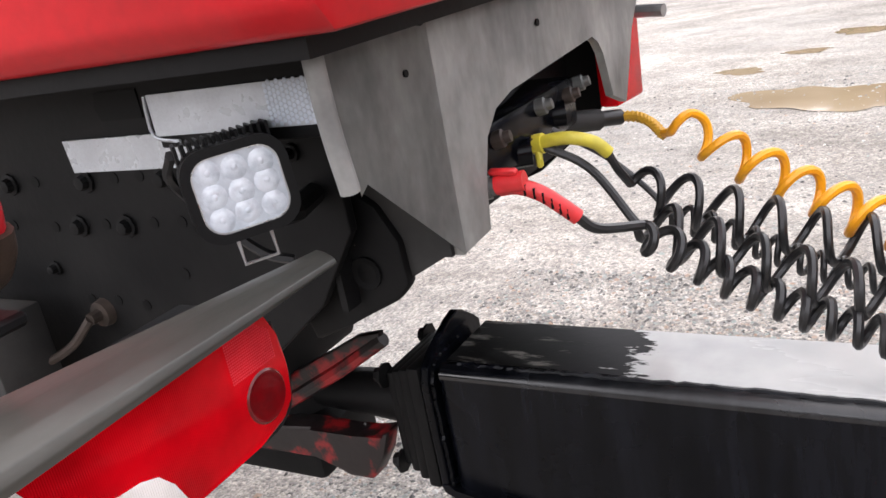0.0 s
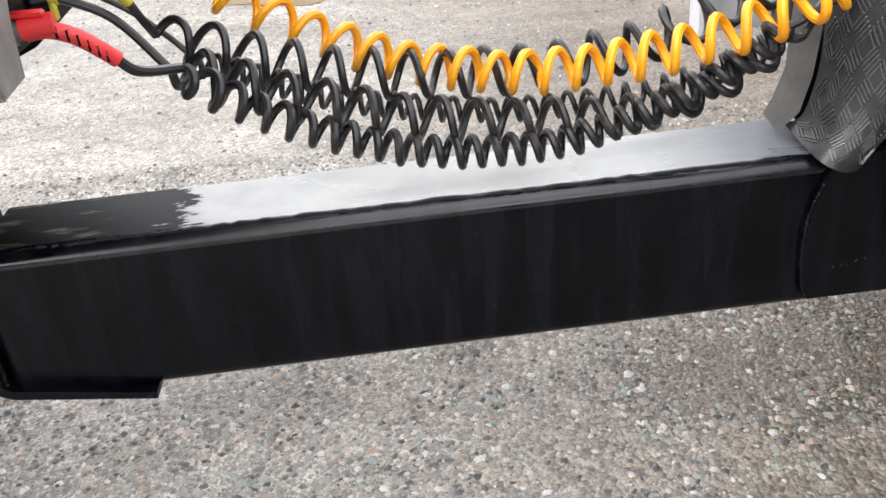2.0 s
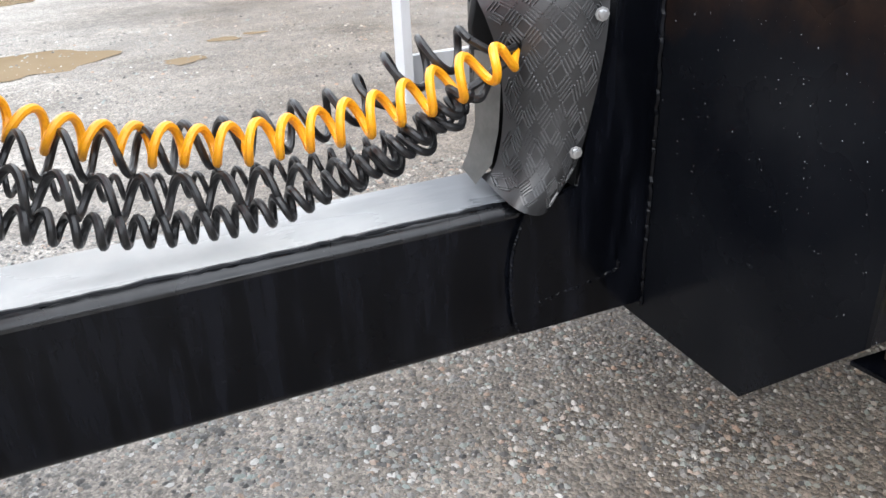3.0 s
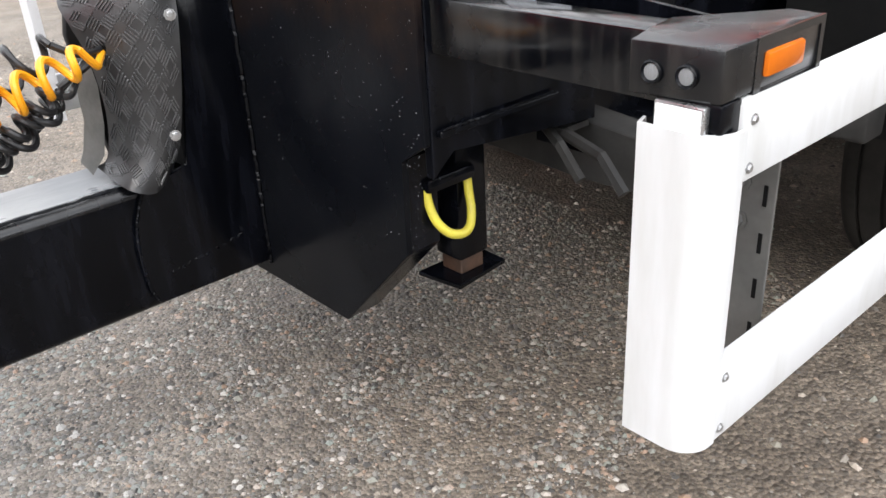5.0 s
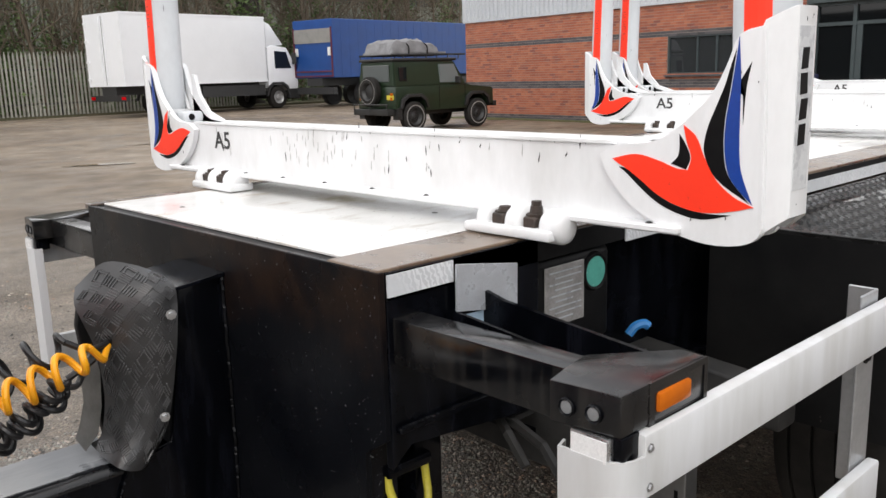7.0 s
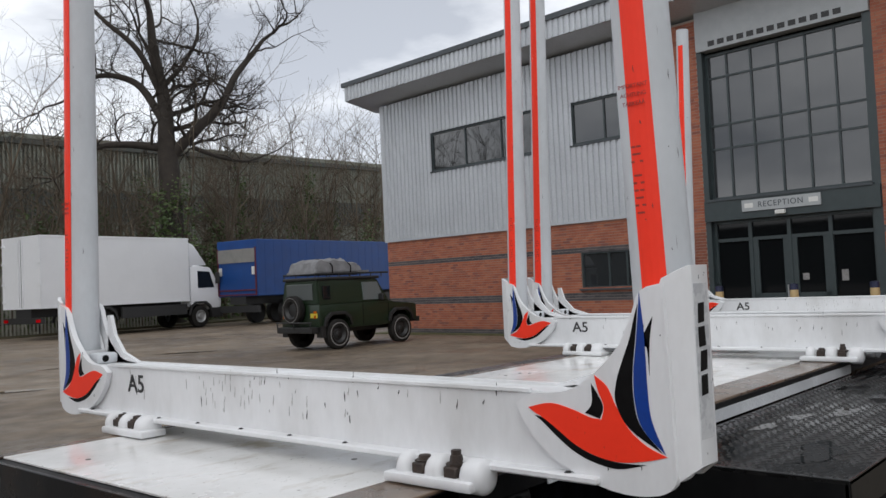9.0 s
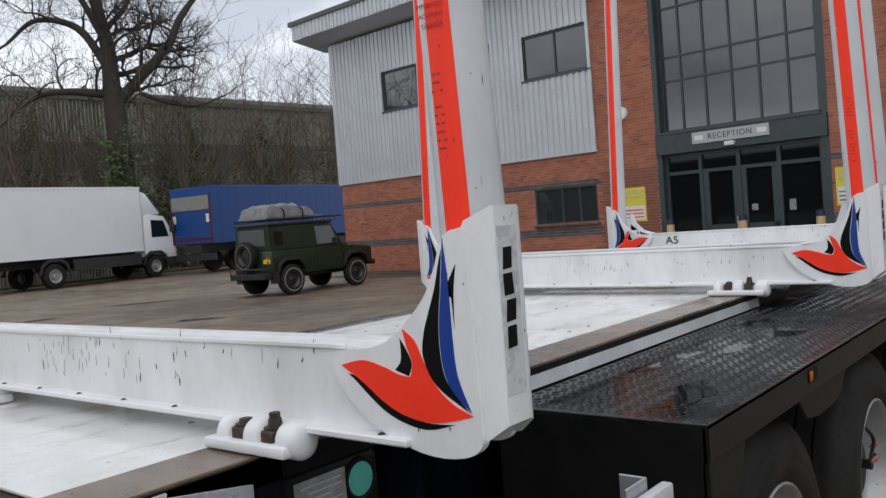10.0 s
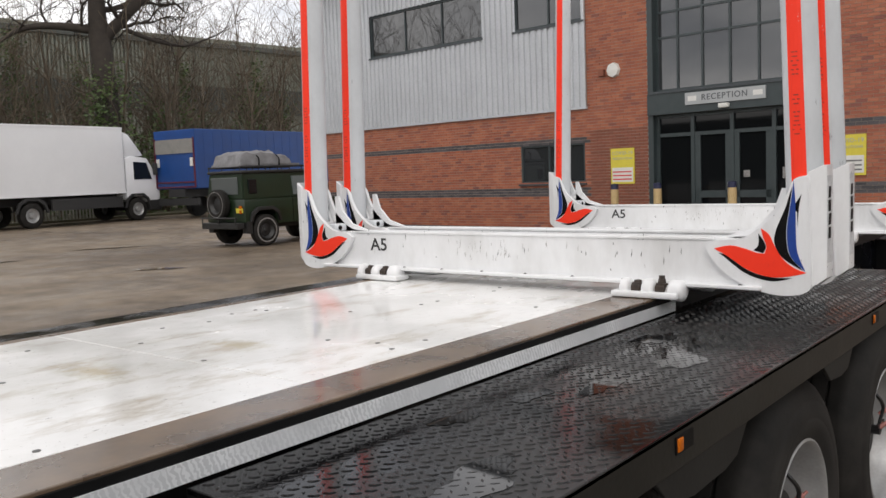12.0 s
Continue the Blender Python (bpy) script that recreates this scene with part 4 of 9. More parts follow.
# deck: white sheets between dark edge strips
bm = B()
box(bm, -0.447, 6.2, -0.675, 0.675, 1.135, DECK - 0.004, 0.0)
part("deck_bed", bm, black_dusty, trailer)
for xa, xb in ((-0.42, 1.12), (1.124, 2.66), (2.664, 4.2), (4.204, 6.18)):
    bm = B()
    box(bm, xa, xb, -0.508, 0.655, DECK - 0.003, DECK + 0.003, 0.001, 1)
    part("deck_sheet", bm, deck_white, trailer, "wet scuffed white deck sheet")
for sgn in (-1, 1):
    bm = B()
    ya, yb = sorted((sgn * (0.668 if sgn < 0 else 0.700), sgn * (0.512 if sgn < 0 else 0.658)))
    box(bm, -0.46, 2.70, ya, yb, DECK - 0.012, DECK + 0.004, 0.003, 2)
    part("deck_edge_strip", bm, edge_brown, trailer, "wet dark edge strip along the deck, brick reflection in its brown")
bm = B()
rng = random.Random(3)
for i in range(26):
    x, y = rng.uniform(-0.35, 2.6), rng.uniform(-0.5, 0.55)
    lathe(bm, [(0, 0.008), (0.0015, 0.007), (0.002, 0.003), (0.0015, 0)], (x, y, DECK + 0.003), (0, 0, 1), 8)
part("deck_screw", bm, steel_grey, trailer, kind="stuff")


def tape_mat():
    m, nt, bsdf, vec = start_mat("silver_chequer_tape")
    sep = nt.nodes.new("ShaderNodeSeparateXYZ")
    nt.links.new(vec, sep.inputs[0])
    mp = nt.nodes.new("ShaderNodeMapping")
    mp.inputs["Rotation"].default_value = (0, radians(20), 0)
    nt.links.new(vec, mp.inputs["Vector"])
    ch = nt.nodes.new("ShaderNodeTexWave")
    ch.inputs["Scale"].default_value, ch.inputs["Distortion"].default_value, ch.inputs["Detail"].default_value, ch.inputs["Detail Scale"].default_value = 26.0, 5.0, 1.0, 3.5
    nt.links.new(mp.outputs["Vector"], ch.inputs["Vector"])
    facet = ramp_between(nt, ch.outputs["Fac"], (0.60, 0.62, 0.64), (0.78, 0.80, 0.82), 0.42, 0.58).outputs["Color"]
    plain = ramp_between(nt, noise_at(nt, vec, 2.6), (0, 0, 0), (1, 1, 1), 0.46, 0.56).outputs["Color"]
    facet = mixrgb(nt, plain, facet, (0.60, 0.62, 0.64))
    col = mixrgb(nt, 0.3, facet, ramp_between(nt, noise_at(nt, vec, 14), (0.6, 0.6, 0.6), (1, 1, 1)).outputs["Color"], "MULTIPLY")
    nt.links.new(col, bsdf.inputs["Base Color"])
    bsdf.inputs["Roughness"].default_value, bsdf.inputs["Metallic"].default_value = 0.3, 0.0
    return m


tape = tape_mat()
for sgn in (-1, 1):
    ya, yb = sorted((sgn * 0.676, sgn * 0.680))
    bm = B()
    box(bm, 0.30, 2.72, ya, yb, 1.130, 1.168)
    part("reflective_tape", bm, tape, trailer, "silver chequered reflective tape along the deck edge")
    ya, yb = sorted((sgn * 0.676, sgn * 0.680))
    bm = B()
    box(bm, -0.447, -0.280, ya, yb, 1.142, 1.184)
    part("reflective_tape", bm, tape, trailer)
bm = B()
prism(bm, [(-0.284, 1.083), (-0.108, 1.054), (-0.106, 1.150), (-0.282, 1.178)], "y", -0.692, -0.686, 0.001)
part("marker_plate", bm, label_grey, trailer, "pale scuffed marker plate on the box side")
bm = B()
box(bm, -0.264, -0.180, -0.6865, -0.6835, 1.030, 1.070)
part("pale_label", bm, pale_blue, trailer, "pale blue label")

# control box with a paper label and a green round sticker
bm = B()
box(bm, -0.018, 0.26, -0.665, -0.60, 0.90, 1.133, 0.02, 3)
cbox = part("control_box", bm, black_dusty, trailer, "black control box with a label and a green disc", smooth=True)
bm = B()
box(bm, 0.008, 0.150, -0.670, -0.666, 0.972, 1.112, 0.002, 1)
part("paper_label", bm, paper, cbox)
bm = B()
for i in range(9):
    box(bm, 0.022 + 0.02 * (i % 2), 0.136 - 0.03 * (i % 3 == 2), -0.6715, -0.6702, 1.096 - i * 0.0135, 1.099 - i * 0.0135)
part("printed_line", bm, label_grey, cbox, kind="stuff")
bm = B()
lathe(bm, [(-0.02, 0.048), (0.0, 0.048), (0.008, 0.043), (0.006, 0.037)], (0.193, -0.665, 1.074), (0, -1, 0), 24)
part("disc_rim", bm, black_dusty, cbox, smooth=True)
bm = B()
lathe(bm, [(0.0, 0.037), (0.005, 0.037), (0.007, 0.0)], (0.193, -0.665, 1.074), (0, -1, 0), 24)
part("green_disc", bm, green_disc, cbox, smooth=True)

film_water = glass_mat("thin_dark_water", (0.004, 0.004, 0.0045), 0.03)

fascia_black = mat("grimy_black_side", (0.010, 0.0098, 0.0085), (0.022, 0.021, 0.018), rough=0.42, rvar=0.12, scale=5, fine=60, bump=0.2, spec=0.2, speck=(0.16, 0.15, 0.13), speck_at=0.715, speck_scale=70)
guard_black = mat("dull_grey_black_guard", (0.011, 0.0108, 0.0102), (0.022, 0.0215, 0.020), rough=0.55, rvar=0.1, scale=7, fine=80, bump=0.15, spec=0.2)
END = 4.22
# black bulkhead and tread-plate decks over the wheels
for sgn in (-1, 1):
    ya, yb = sorted((sgn * 1.245, sgn * 0.685))
    bm = B()
    box(bm, 0.69, END, ya, yb, TREAD - 0.014, TREAD, 0.003, 2)
    td = part("tread_deck", bm, tread_wet, trailer, "wet black tread-plate deck over the wheels")
    bm = B()
    x, row = 0.72, 0
    while x < END - 0.03 and sgn < 0:
        y = ya + 0.018 + (0.013 if row % 2 else 0)
        while y < yb - 0.012:
            t = 1 if (row + int((y - ya) / 0.026)) % 2 else -1
            d = Vector((1, t, 0)).normalized() * 0.0125
            w = Vector((-t, 1, 0)).normalized() * 0.0034
            c = Vector((x, y, TREAD - 0.0002))
            vs = [bm.verts.new(c + k) for k in (-d, w, d, -w)]
            vt = [bm.verts.new(c + k * 0.7 + Vector((0, 0, 0.0022))) for k in (-d, w, d, -w)]
            bm.faces.new(vt)
            for k in range(4):
                bm.faces.new((vs[k], vs[(k + 1) % 4], vt[(k + 1) % 4], vt[k]))
            y += 0.026
        x += 0.023
        row += 1
    if sgn < 0:
        part("tread_lug", bm, tread_wet, td, kind="stuff")
    else:
        bm.free()
    rngw = random.Random(12)
    for wx, wy, rx, ry in ((0.98, 1.09, 0.13, 0.055), (1.50, 0.865, 0.055, 0.03), (1.66, 0.96, 0.07, 0.04), (2.02, 1.00, 0.12, 0.055), (1.27, 0.83, 0.06, 0.035), (2.25, 0.82, 0.09, 0.05)):
        bm = B()
        ph = [rngw.uniform(0, 6.28) for _ in range(3)]
        pts = []
        for k in range(36):
            a = 2 * math.pi * k / 36
            e = 1 + 0.25 * math.sin(2 * a + ph[0]) + 0.18 * math.sin(3 * a + ph[1]) + 0.12 * math.sin(7 * a + ph[2])
            pts.append((wx + rx * e * math.cos(a), sgn * (wy + ry * e * math.sin(a))))
        flat(bm, pts, "z", TREAD + 0.0014)
        part("rain_film", bm, film_water, td)
    bm = B()
    box(bm, 0.69, 0.70, ya, yb, 0.62, TREAD - 0.002)
    part("bulkhead", bm, black_dusty, trailer)
    # narrow fascia, and rounded guard plates hanging before, between and behind the tyres
    bm = B()
    y0, y1 = sorted((sgn * 1.245, sgn * 1.232))
    prism(bm, [(0.69, TREAD - 0.001), (0.69, 1.035), (END - 0.02, 1.035), (END, 1.05), (END, TREAD - 0.001)], "y", y0, y1, 0.003)
    part("arch_fascia", bm, fascia_black, trailer, "black side plate over the wheels")
    y0, y1 = sorted((sgn * 1.2395, sgn * 1.228))
    for plate in ([(0.69, 1.036), (0.69, 0.64), (0.80, 0.64), (0.82, 0.72), (0.85, 0.86), (0.89, 0.96), (0.94, 1.036)],
                  [(1.36, 1.036), (1.43, 0.968), (1.55, 0.950), (1.72, 0.955), (1.80, 0.968), (1.87, 1.036)],
                  [(2.50, 1.036), (2.58, 0.975), (2.70, 0.965), (2.78, 0.975), (2.84, 1.036)],
                  [(END - 0.30, 1.036), (END - 0.20, 0.95), (END - 0.12, 0.80), (END - 0.09, 0.60), (END, 0.60), (END, 1.036)]):
        bm = B()
        prism(bm, plate, "y", y0, y1, 0.003)
        part("wheel_guard", bm, guard_black, trailer, "dull black wheel guard plate")
    for mx in (1.475, 3.10):
        bm = B()
        y0, y1 = sorted((sgn * 1.258, sgn * 1.246))
        box(bm, mx - 0.030, mx - 0.004, y0 + 0.006 * (sgn < 0), y1 - 0.006 * (sgn > 0), 1.074, 1.102, 0.003, 2)
        part("side_marker", bm, lens_orange, trailer, "small orange side marker lamp", smooth=True)
        bm = B()
        y0, y1 = sorted((sgn * 1.2485, sgn * 1.2452))
        box(bm, mx - 0.034, mx + 0.050, y0, y1, 1.070, 1.106)
        part("marker_socket", bm, ink_black, trailer)
    bm = B()
    box(bm, END + 0.03, END + 0.04, min(sgn * 0.85, sgn * 1.24), max(sgn * 0.85, sgn * 1.24), 0.30, 1.08)
    part("mud_flap", bm, rubber, trailer)
    for zz in (1.05, 0.98, 0.88):
        bm = B()
        box(bm, END, END + 0.11, min(sgn * 1.18, sgn * 1.262), max(sgn * 1.18, sgn * 1.262), zz - 0.03, zz + 0.015, 0.004, 1)
        part("tail_bracket", bm, black_dusty, trailer)


valve_pink = mat("dusty_pink_valve", (0.45, 0.16, 0.14), (0.30, 0.14, 0.12), rough=0.4, scale=60)


def wheel(x, sgn):
    """Tyre with grooved tread, deep silver rim, hub, and airline with valve."""
    y = sgn * 1.152
    z0 = 0.492
    ax = (0, sgn, 0)
    bm = B()
    prof = [(-0.02, 0.272), (0.004, 0.282), (0.016, 0.31), (0.021, 0.345), (0.0195, 0.348), (0.020, 0.352), (0.013, 0.40), (0.0105, 0.403), (0.010, 0.408), (-0.004, 0.440), (-0.020, 0.462), (-0.038, 0.474)]
    for i in range(9):
        a = -0.05 - i * 0.034
        prof += [(a, 0.482), (a - 0.022, 0.482)]
        if i in (1, 3, 5, 7):
            prof += [(a - 0.0225, 0.468), (a - 0.0335, 0.468)]
    prof += [(-0.37, 0.465), (-0.385, 0.43), (-0.40, 0.36), (-0.395, 0.30), (-0.36, 0.272)]
    lathe(bm, prof, (x, y, z0), ax, 48)
    ty = part("tyre", bm, tyre_rubber, None, smooth=True)
    bm = B()
    lathe(bm, [(-0.012, 0.286), (0.006, 0.283), (0.009, 0.277), (0.004, 0.270), (-0.016, 0.264), (-0.05, 0.258), (-0.060, 0.250), (-0.10, 0.240), (-0.17, 0.234), (-0.20, 0.215), (-0.205, 0.16),
               (-0.18, 0.13), (-0.12, 0.115), (-0.09, 0.10), (-0.085, 0.0)], (x, y, z0), ax, 40)
    ri = part("rim", bm, rim_silver, None, "silver-painted dished rim", smooth=True)
    bm = B()
    for k in range(10):
        a = 2 * math.pi * k / 10
        bolt(bm, (x + 0.168 * math.cos(a), y - sgn * 0.205, z0 + 0.168 * math.sin(a)), ax, 0.014, 0.03)
    nuts = part("wheel_nut", bm, bolt_dark, ri, kind="stuff")
    bm = B()
    tube(bm, smooth_path([(x - 0.03, y - sgn * 0.08, 0.725), (x - 0.06, y - sgn * 0.02, 0.68), (x - 0.02, y + sgn * 0.002, 0.62), (x - 0.03, y - sgn * 0.01, 0.55)], 14), 0.0075, 6)
    lathe(bm, [(-0.08, 0.016), (0, 0.02), (0.03, 0.02), (0.035, 0)], (x - 0.03, y - sgn * 0.035, 0.52), ax, 10)
    box(bm, x - 0.065, x + 0.04, y - sgn * 0.01 - 0.005, y - sgn * 0.01 + 0.005, 0.535, 0.55)
    bm2 = B()
    lathe(bm2, [(-0.195, 0.150), (-0.172, 0.148), (-0.150, 0.128), (-0.080, 0.118), (-0.060, 0.105), (-0.055, 0.0)], (x, y, z0), ax, 28)
    part("hub", bm2, grimy_dark, ri, "dark grimy wheel hub", smooth=True)
    for k in range(10):
        a = 2 * math.pi * (k + 0.5) / 10
        bm2 = B()
        lathe(bm2, [(0, 0.026), (0.002, 0.026), (0.002, 0)], (x + 0.205 * math.cos(a), y - sgn * 0.1985, z0 + 0.205 * math.sin(a)), ax, 12)
        part("hand_hole", bm2, ink_black, ri)
    for dz in (0.0, 0.055):
        bm2 = B()
        lathe(bm2, [(-0.012, 0.0), (-0.012, 0.009), (0.020, 0.011), (0.024, 0.006), (0.040, 0.005), (0.041, 0.0)], (x - 0.03 + dz * 0.3, y - sgn * 0.005, 0.535 + dz), (0.5, sgn * 0.6, 0.6), 10)
        part("valve", bm2, valve_pink, ri, "dusty pink valve body", smooth=True)
    hose = part("air_valve_hose", bm, hose_black, ri, smooth=True)
    return ty, ri, nuts, hose


for wx in (1.39, 2.57, 3.70):
    for sgn in (-1, 1):
        wr = new("wheel")
        wr.parent = trailer
        for o in wheel(wx, sgn):
            if o.parent is None:
                o.parent = wr
    bm = B()
    tube(bm, [(wx, -1.0, 0.492), (wx, 1.0, 0.492)], 0.07, 12)
    part("axle", bm, black_dusty, trailer, smooth=True)
# suspension hangers hold the axles to the spine
bm = B()
for wx in (1.39, 2.57, 3.70):
    for sgn in (-1, 1):
        box(bm, wx - 0.10, wx + 0.10, min(sgn * 0.5, sgn * 0.58), max(sgn * 0.5, sgn * 0.58), 0.48, 0.74)
part("suspension_hanger", bm, black_dusty, trailer, kind="stuff")


def side_guard(sgn):
    """White bent end post, two rails, and perforated inner struts."""
    s = sgn
    g = new("side_guard")
    g.parent = trailer
    g.location = (0.008, -0.028 * s, 0)
    tagged(g, "white painted side guard with two rails and a curved end post")
    bm = B()
    arc = [math.pi / 2 * k / 8 for k in range(9)]
    outer = [(-0.475, -1.128), (-0.500, -1.137)] + [(-0.455 - 0.045 * math.cos(a), -1.206 - 0.045 * math.sin(a)) for a in arc] + [(-0.444, -1.251)]
    inner = [(-0.444, -1.246)] + [(-0.455 - 0.040 * math.cos(a), -1.206 - 0.040 * math.sin(a)) for a in arc[::-1]] + [(-0.495, -1.140), (-0.475, -1.133)]
    prism(bm, [(x, -s * y) for x, y in (outer + inner)], "z", 0.548, 1.005)
    part("end_post", bm, white_metal, g, smooth=True)
    for za, zb, xe in ((0.937, 1.037, 0.545), (0.550, 0.673, 0.485)):
        bm = B()
        ya, yb = sorted((s * 1.252, s * 1.225))
        box(bm, -0.447, xe, ya, yb, za, zb, 0.006, 2)
        part("guard_rail", bm, white_metal, g, smooth=True)
    bm = B()
    for bx, bz in ((-0.435, 1.015), (-0.435, 0.955), (-0.435, 0.655), (-0.435, 0.570)):
        bolt(bm, (bx, s * 1.252, bz), (0, s, 0), 0.005, 0.004)
    part("guard_bolt", bm, bolt_metal, g, kind="stuff")
    # slotted angle strut behind the end post
    bm = B()
    ya, yb = sorted((s * 1.125, s * 1.202))
    box(bm, -0.254, -0.249, ya, yb, 0.56, 0.96, 0.001, 1)
    ya, yb = sorted((s * 1.125, s * 1.130))
    box(bm, -0.249, -0.20, ya, yb, 0.56, 0.96, 0.001, 1)
    st = part("inner_strut", bm, steel_grey, g, "grimy grey slotted strut behind the end post")
    for k in range(5):
        bm = B()
        ya, yb = sorted((s * 1.184, s * 1.190))
        box(bm, -0.2555, -0.2538, ya, yb, 0.60 + k * 0.075, 0.632 + k * 0.075)
        part("strut_slot", bm, ink_black, st)
    for bz in (0.856, 0.794):
        bm = B()
        bolt(bm, (-0.254, s * 1.148, bz), (-1, 0, 0), 0.011, 0.010)
        part("strut_bolt", bm, steel_grey, st, smooth=True)
    for px in (0.44,):
        bm = B()
        ya, yb = sorted((s * 1.222, s * 1.216))
        box(bm, px - 0.045, px + 0.045, ya, yb, 0.60, 1.06, 0.002, 1)
        ya, yb = sorted((s * 1.222, s * 1.16))
        box(bm, px + 0.04, px + 0.046, ya, yb, 0.60, 1.06, 0.002, 1)
        st = part("inner_strut", bm, alu if px > 0 else steel_grey, g, "dull grey perforated strut behind the rails")
        bm = B()
        for k in range(5):
            ya, yb = sorted((s * 1.205, s * 1.18))
            box(bm, px + 0.0462, px + 0.0475, ya, yb, 0.64 + k * 0.085, 0.675 + k * 0.085)
        for k in range(2):
            bolt(bm, (px, s * 1.223, 0.98 - k * 0.06), (0, s, 0), 0.012, 0.008)
        part("strut_slots", bm, ink_black, st, kind="stuff")


side_guard(-1)
side_guard(1)


def lamp_arm(s):
    """Black outrigger from the front box with twin lamps, an orange lamp let into its end and a white reflector."""
    a = new("lamp_arm")
    a.parent = trailer
    a.location = (0.028, -0.028 * s, -0.022)
    tagged(a, "black outrigger arm with twin lamps, orange lamp and white reflector")
    bm = B()
    top = [(-0.462, 0.678), (-0.462, 1.19), (-0.395, 1.19), (-0.395, 0.678)]
    prism(bm, [(x, s * y) for x, y in top], "z", 1.035, 1.122, 0.003)
    prism(bm, [(x, s * y) for x, y in [(-0.464, 1.108), (-0.520, 1.122), (-0.506, 1.238), (-0.281, 1.238), (-0.275, 1.190), (-0.397, 1.094)]], "z", 1.062, 1.125, 0.003)
    prism(bm, [(x, s * y) for x, y in [(-0.44, 1.17), (-0.44, 1.236), (-0.281, 1.236), (-0.281, 1.17)]], "z", 1.045, 1.064, 0.002)
    part("arm_body", bm, arm_black, a, smooth=True)
    bm = B()
    prism(bm, [(-0.516, s * 1.122), (-0.504, s * 1.236), (-0.49, s * 1.236), (-0.50, s * 1.122)], "z", 1.060, 1.121, 0.002)
    part("lamp_housing", bm, black_paint, a, smooth=True)
    for ly, lx in ((1.152, -0.5155), (1.196, -0.511)):
        bm = B()
        lathe(bm, [(-0.004, 0.0145), (0.004, 0.0145), (0.006, 0.0125), (0.003, 0.0105)], (lx, s * ly, 1.090), (-1, 0, 0), 20)
        lp = part("twin_lamp", bm, black_paint, a, smooth=True)
        bm = B()
        lathe(bm, [(0.0, 0.0110), (0.0035, 0.0098), (0.005, 0.0)], (lx, s * ly, 1.090), (-1, 0, 0), 20)
        part("lens", bm, lens_dim, lp, smooth=True)
    bm = B()
    ya, yb = sorted((s * 1.234, s * 1.2392))
    for x0, x1, z0, z1 in ((-0.44, -0.28, 1.115, 1.125), (-0.44, -0.28, 1.045, 1.06), (-0.44, -0.425, 1.06, 1.115), (-0.29, -0.28, 1.06, 1.115)):
        box(bm, x0, x1, ya, yb, z0, z1)
    part("lamp_recess", bm, arm_black, a)
    bm = B()
    ya, yb = sorted((s * 1.232, s * 1.244))
    box(bm, -0.420, -0.332, ya, yb, 1.075, 1.106, 0.005, 2)
    part("orange_lamp", bm, lens_orange, a, "orange side lamp", smooth=True)
    bm = B()
    prism(bm, [(s * 1.15, 1.062), (s * 1.240, 1.062), (s * 1.240, 1.022), (s * 1.230, 1.012), (s * 1.15, 1.018)], "x", -0.505, -0.462, 0.004)
    part("reflector_bracket", bm, black_paint, a, smooth=True)
    bm = B()
    ya, yb = sorted((s * 1.156, s * 1.225))
    box(bm, -0.516, -0.504, ya, yb, 1.019, 1.059, 0.003, 2)
    rf = part("reflector", bm, bolt_metal, a, "white front reflector in a metal rim", smooth=True)
    bm = B()
    ya, yb = sorted((s * 1.160, s * 1.221))
    box(bm, -0.5185, -0.5155, ya, yb, 1.023, 1.055)
    part("reflector_face", bm, reflector_white, rf)


lamp_arm(-1)
lamp_arm(1)


def parking_leg():
    leg = new("parking_leg")
    leg.parent = trailer
    tagged(leg, "black drop leg with a yellow lifting loop and a flat foot")
    bm = B()
    box(bm, -0.322, -0.245, -0.592, -0.520, 0.566, 0.870, 0.006, 2)
    part("leg_tube", bm, black_paint, leg, smooth=True)
    bm = B()
    prism(bm, [(-0.206, -0.600), (-0.346, -0.614), (-0.362, -0.507), (-0.203, -0.511)], "z", 0.522, 0.532, 0.002)
    part("foot_plate", bm, black_paint, leg)
    bm = B()
    box(bm, -0.314, -0.253, -0.584, -0.528, 0.532, 0.570, 0.002, 1)
    part("foot_stem", bm, rust, leg, "bare rusty stem of the leg")
    bm = B()
    box(bm, -0.412, -0.292, -0.616, -0.575, 0.742, 0.772, 0.010, 2)
    part("loop_housing", bm, black_paint, leg, smooth=True)
    bm = B()
    tube(bm, smooth_path([(-0.402, -0.598, 0.766), (-0.404, -0.602, 0.730), (-0.400, -0.616, 0.692), (-0.382, -0.630, 0.665), (-0.356, -0.638, 0.656), (-0.330, -0.632, 0.661), (-0.312, -0.618, 0.684), (-0.306, -0.606, 0.720), (-0.305, -0.600, 0.766)], 44), 0.0088, 10)
    part("lifting_loop", bm, yellow_paint, leg, "chipped yellow lifting loop", smooth=True)


parking_leg()

# outriggers, air-line brackets and cross beams seen below the deck
for cx, zz in ((0.03, 0.77), (0.48, 0.80)):
    bm = B()
    prism(bm, [(-0.12, zz - 0.09), (-0.12, zz + 0.02), (-0.60, zz + 0.02), (-1.02, zz - 0.01), (-1.02, zz - 0.11), (-0.62, zz - 0.11)], "x", cx - 0.045, cx + 0.045, 0.01)
    part("cross_beam", bm, grimy_dark, trailer, "grimy grey cross beam", smooth=True)
    bm = B()
    box(bm, cx - 0.13, cx - 0.05, -0.66, -0.46, zz + 0.012, zz + 0.024)
    for k in (-0.08, 0.02):
        tube(bm, [(cx - 0.09, -0.56, zz + 0.02), (cx - 0.16, -0.70 + k, zz + 0.005), (cx - 0.17, -0.76 + k, zz - 0.05)], 0.012, 6)
    part("beam_bracket", bm, grimy_dark, trailer)
bm = B()
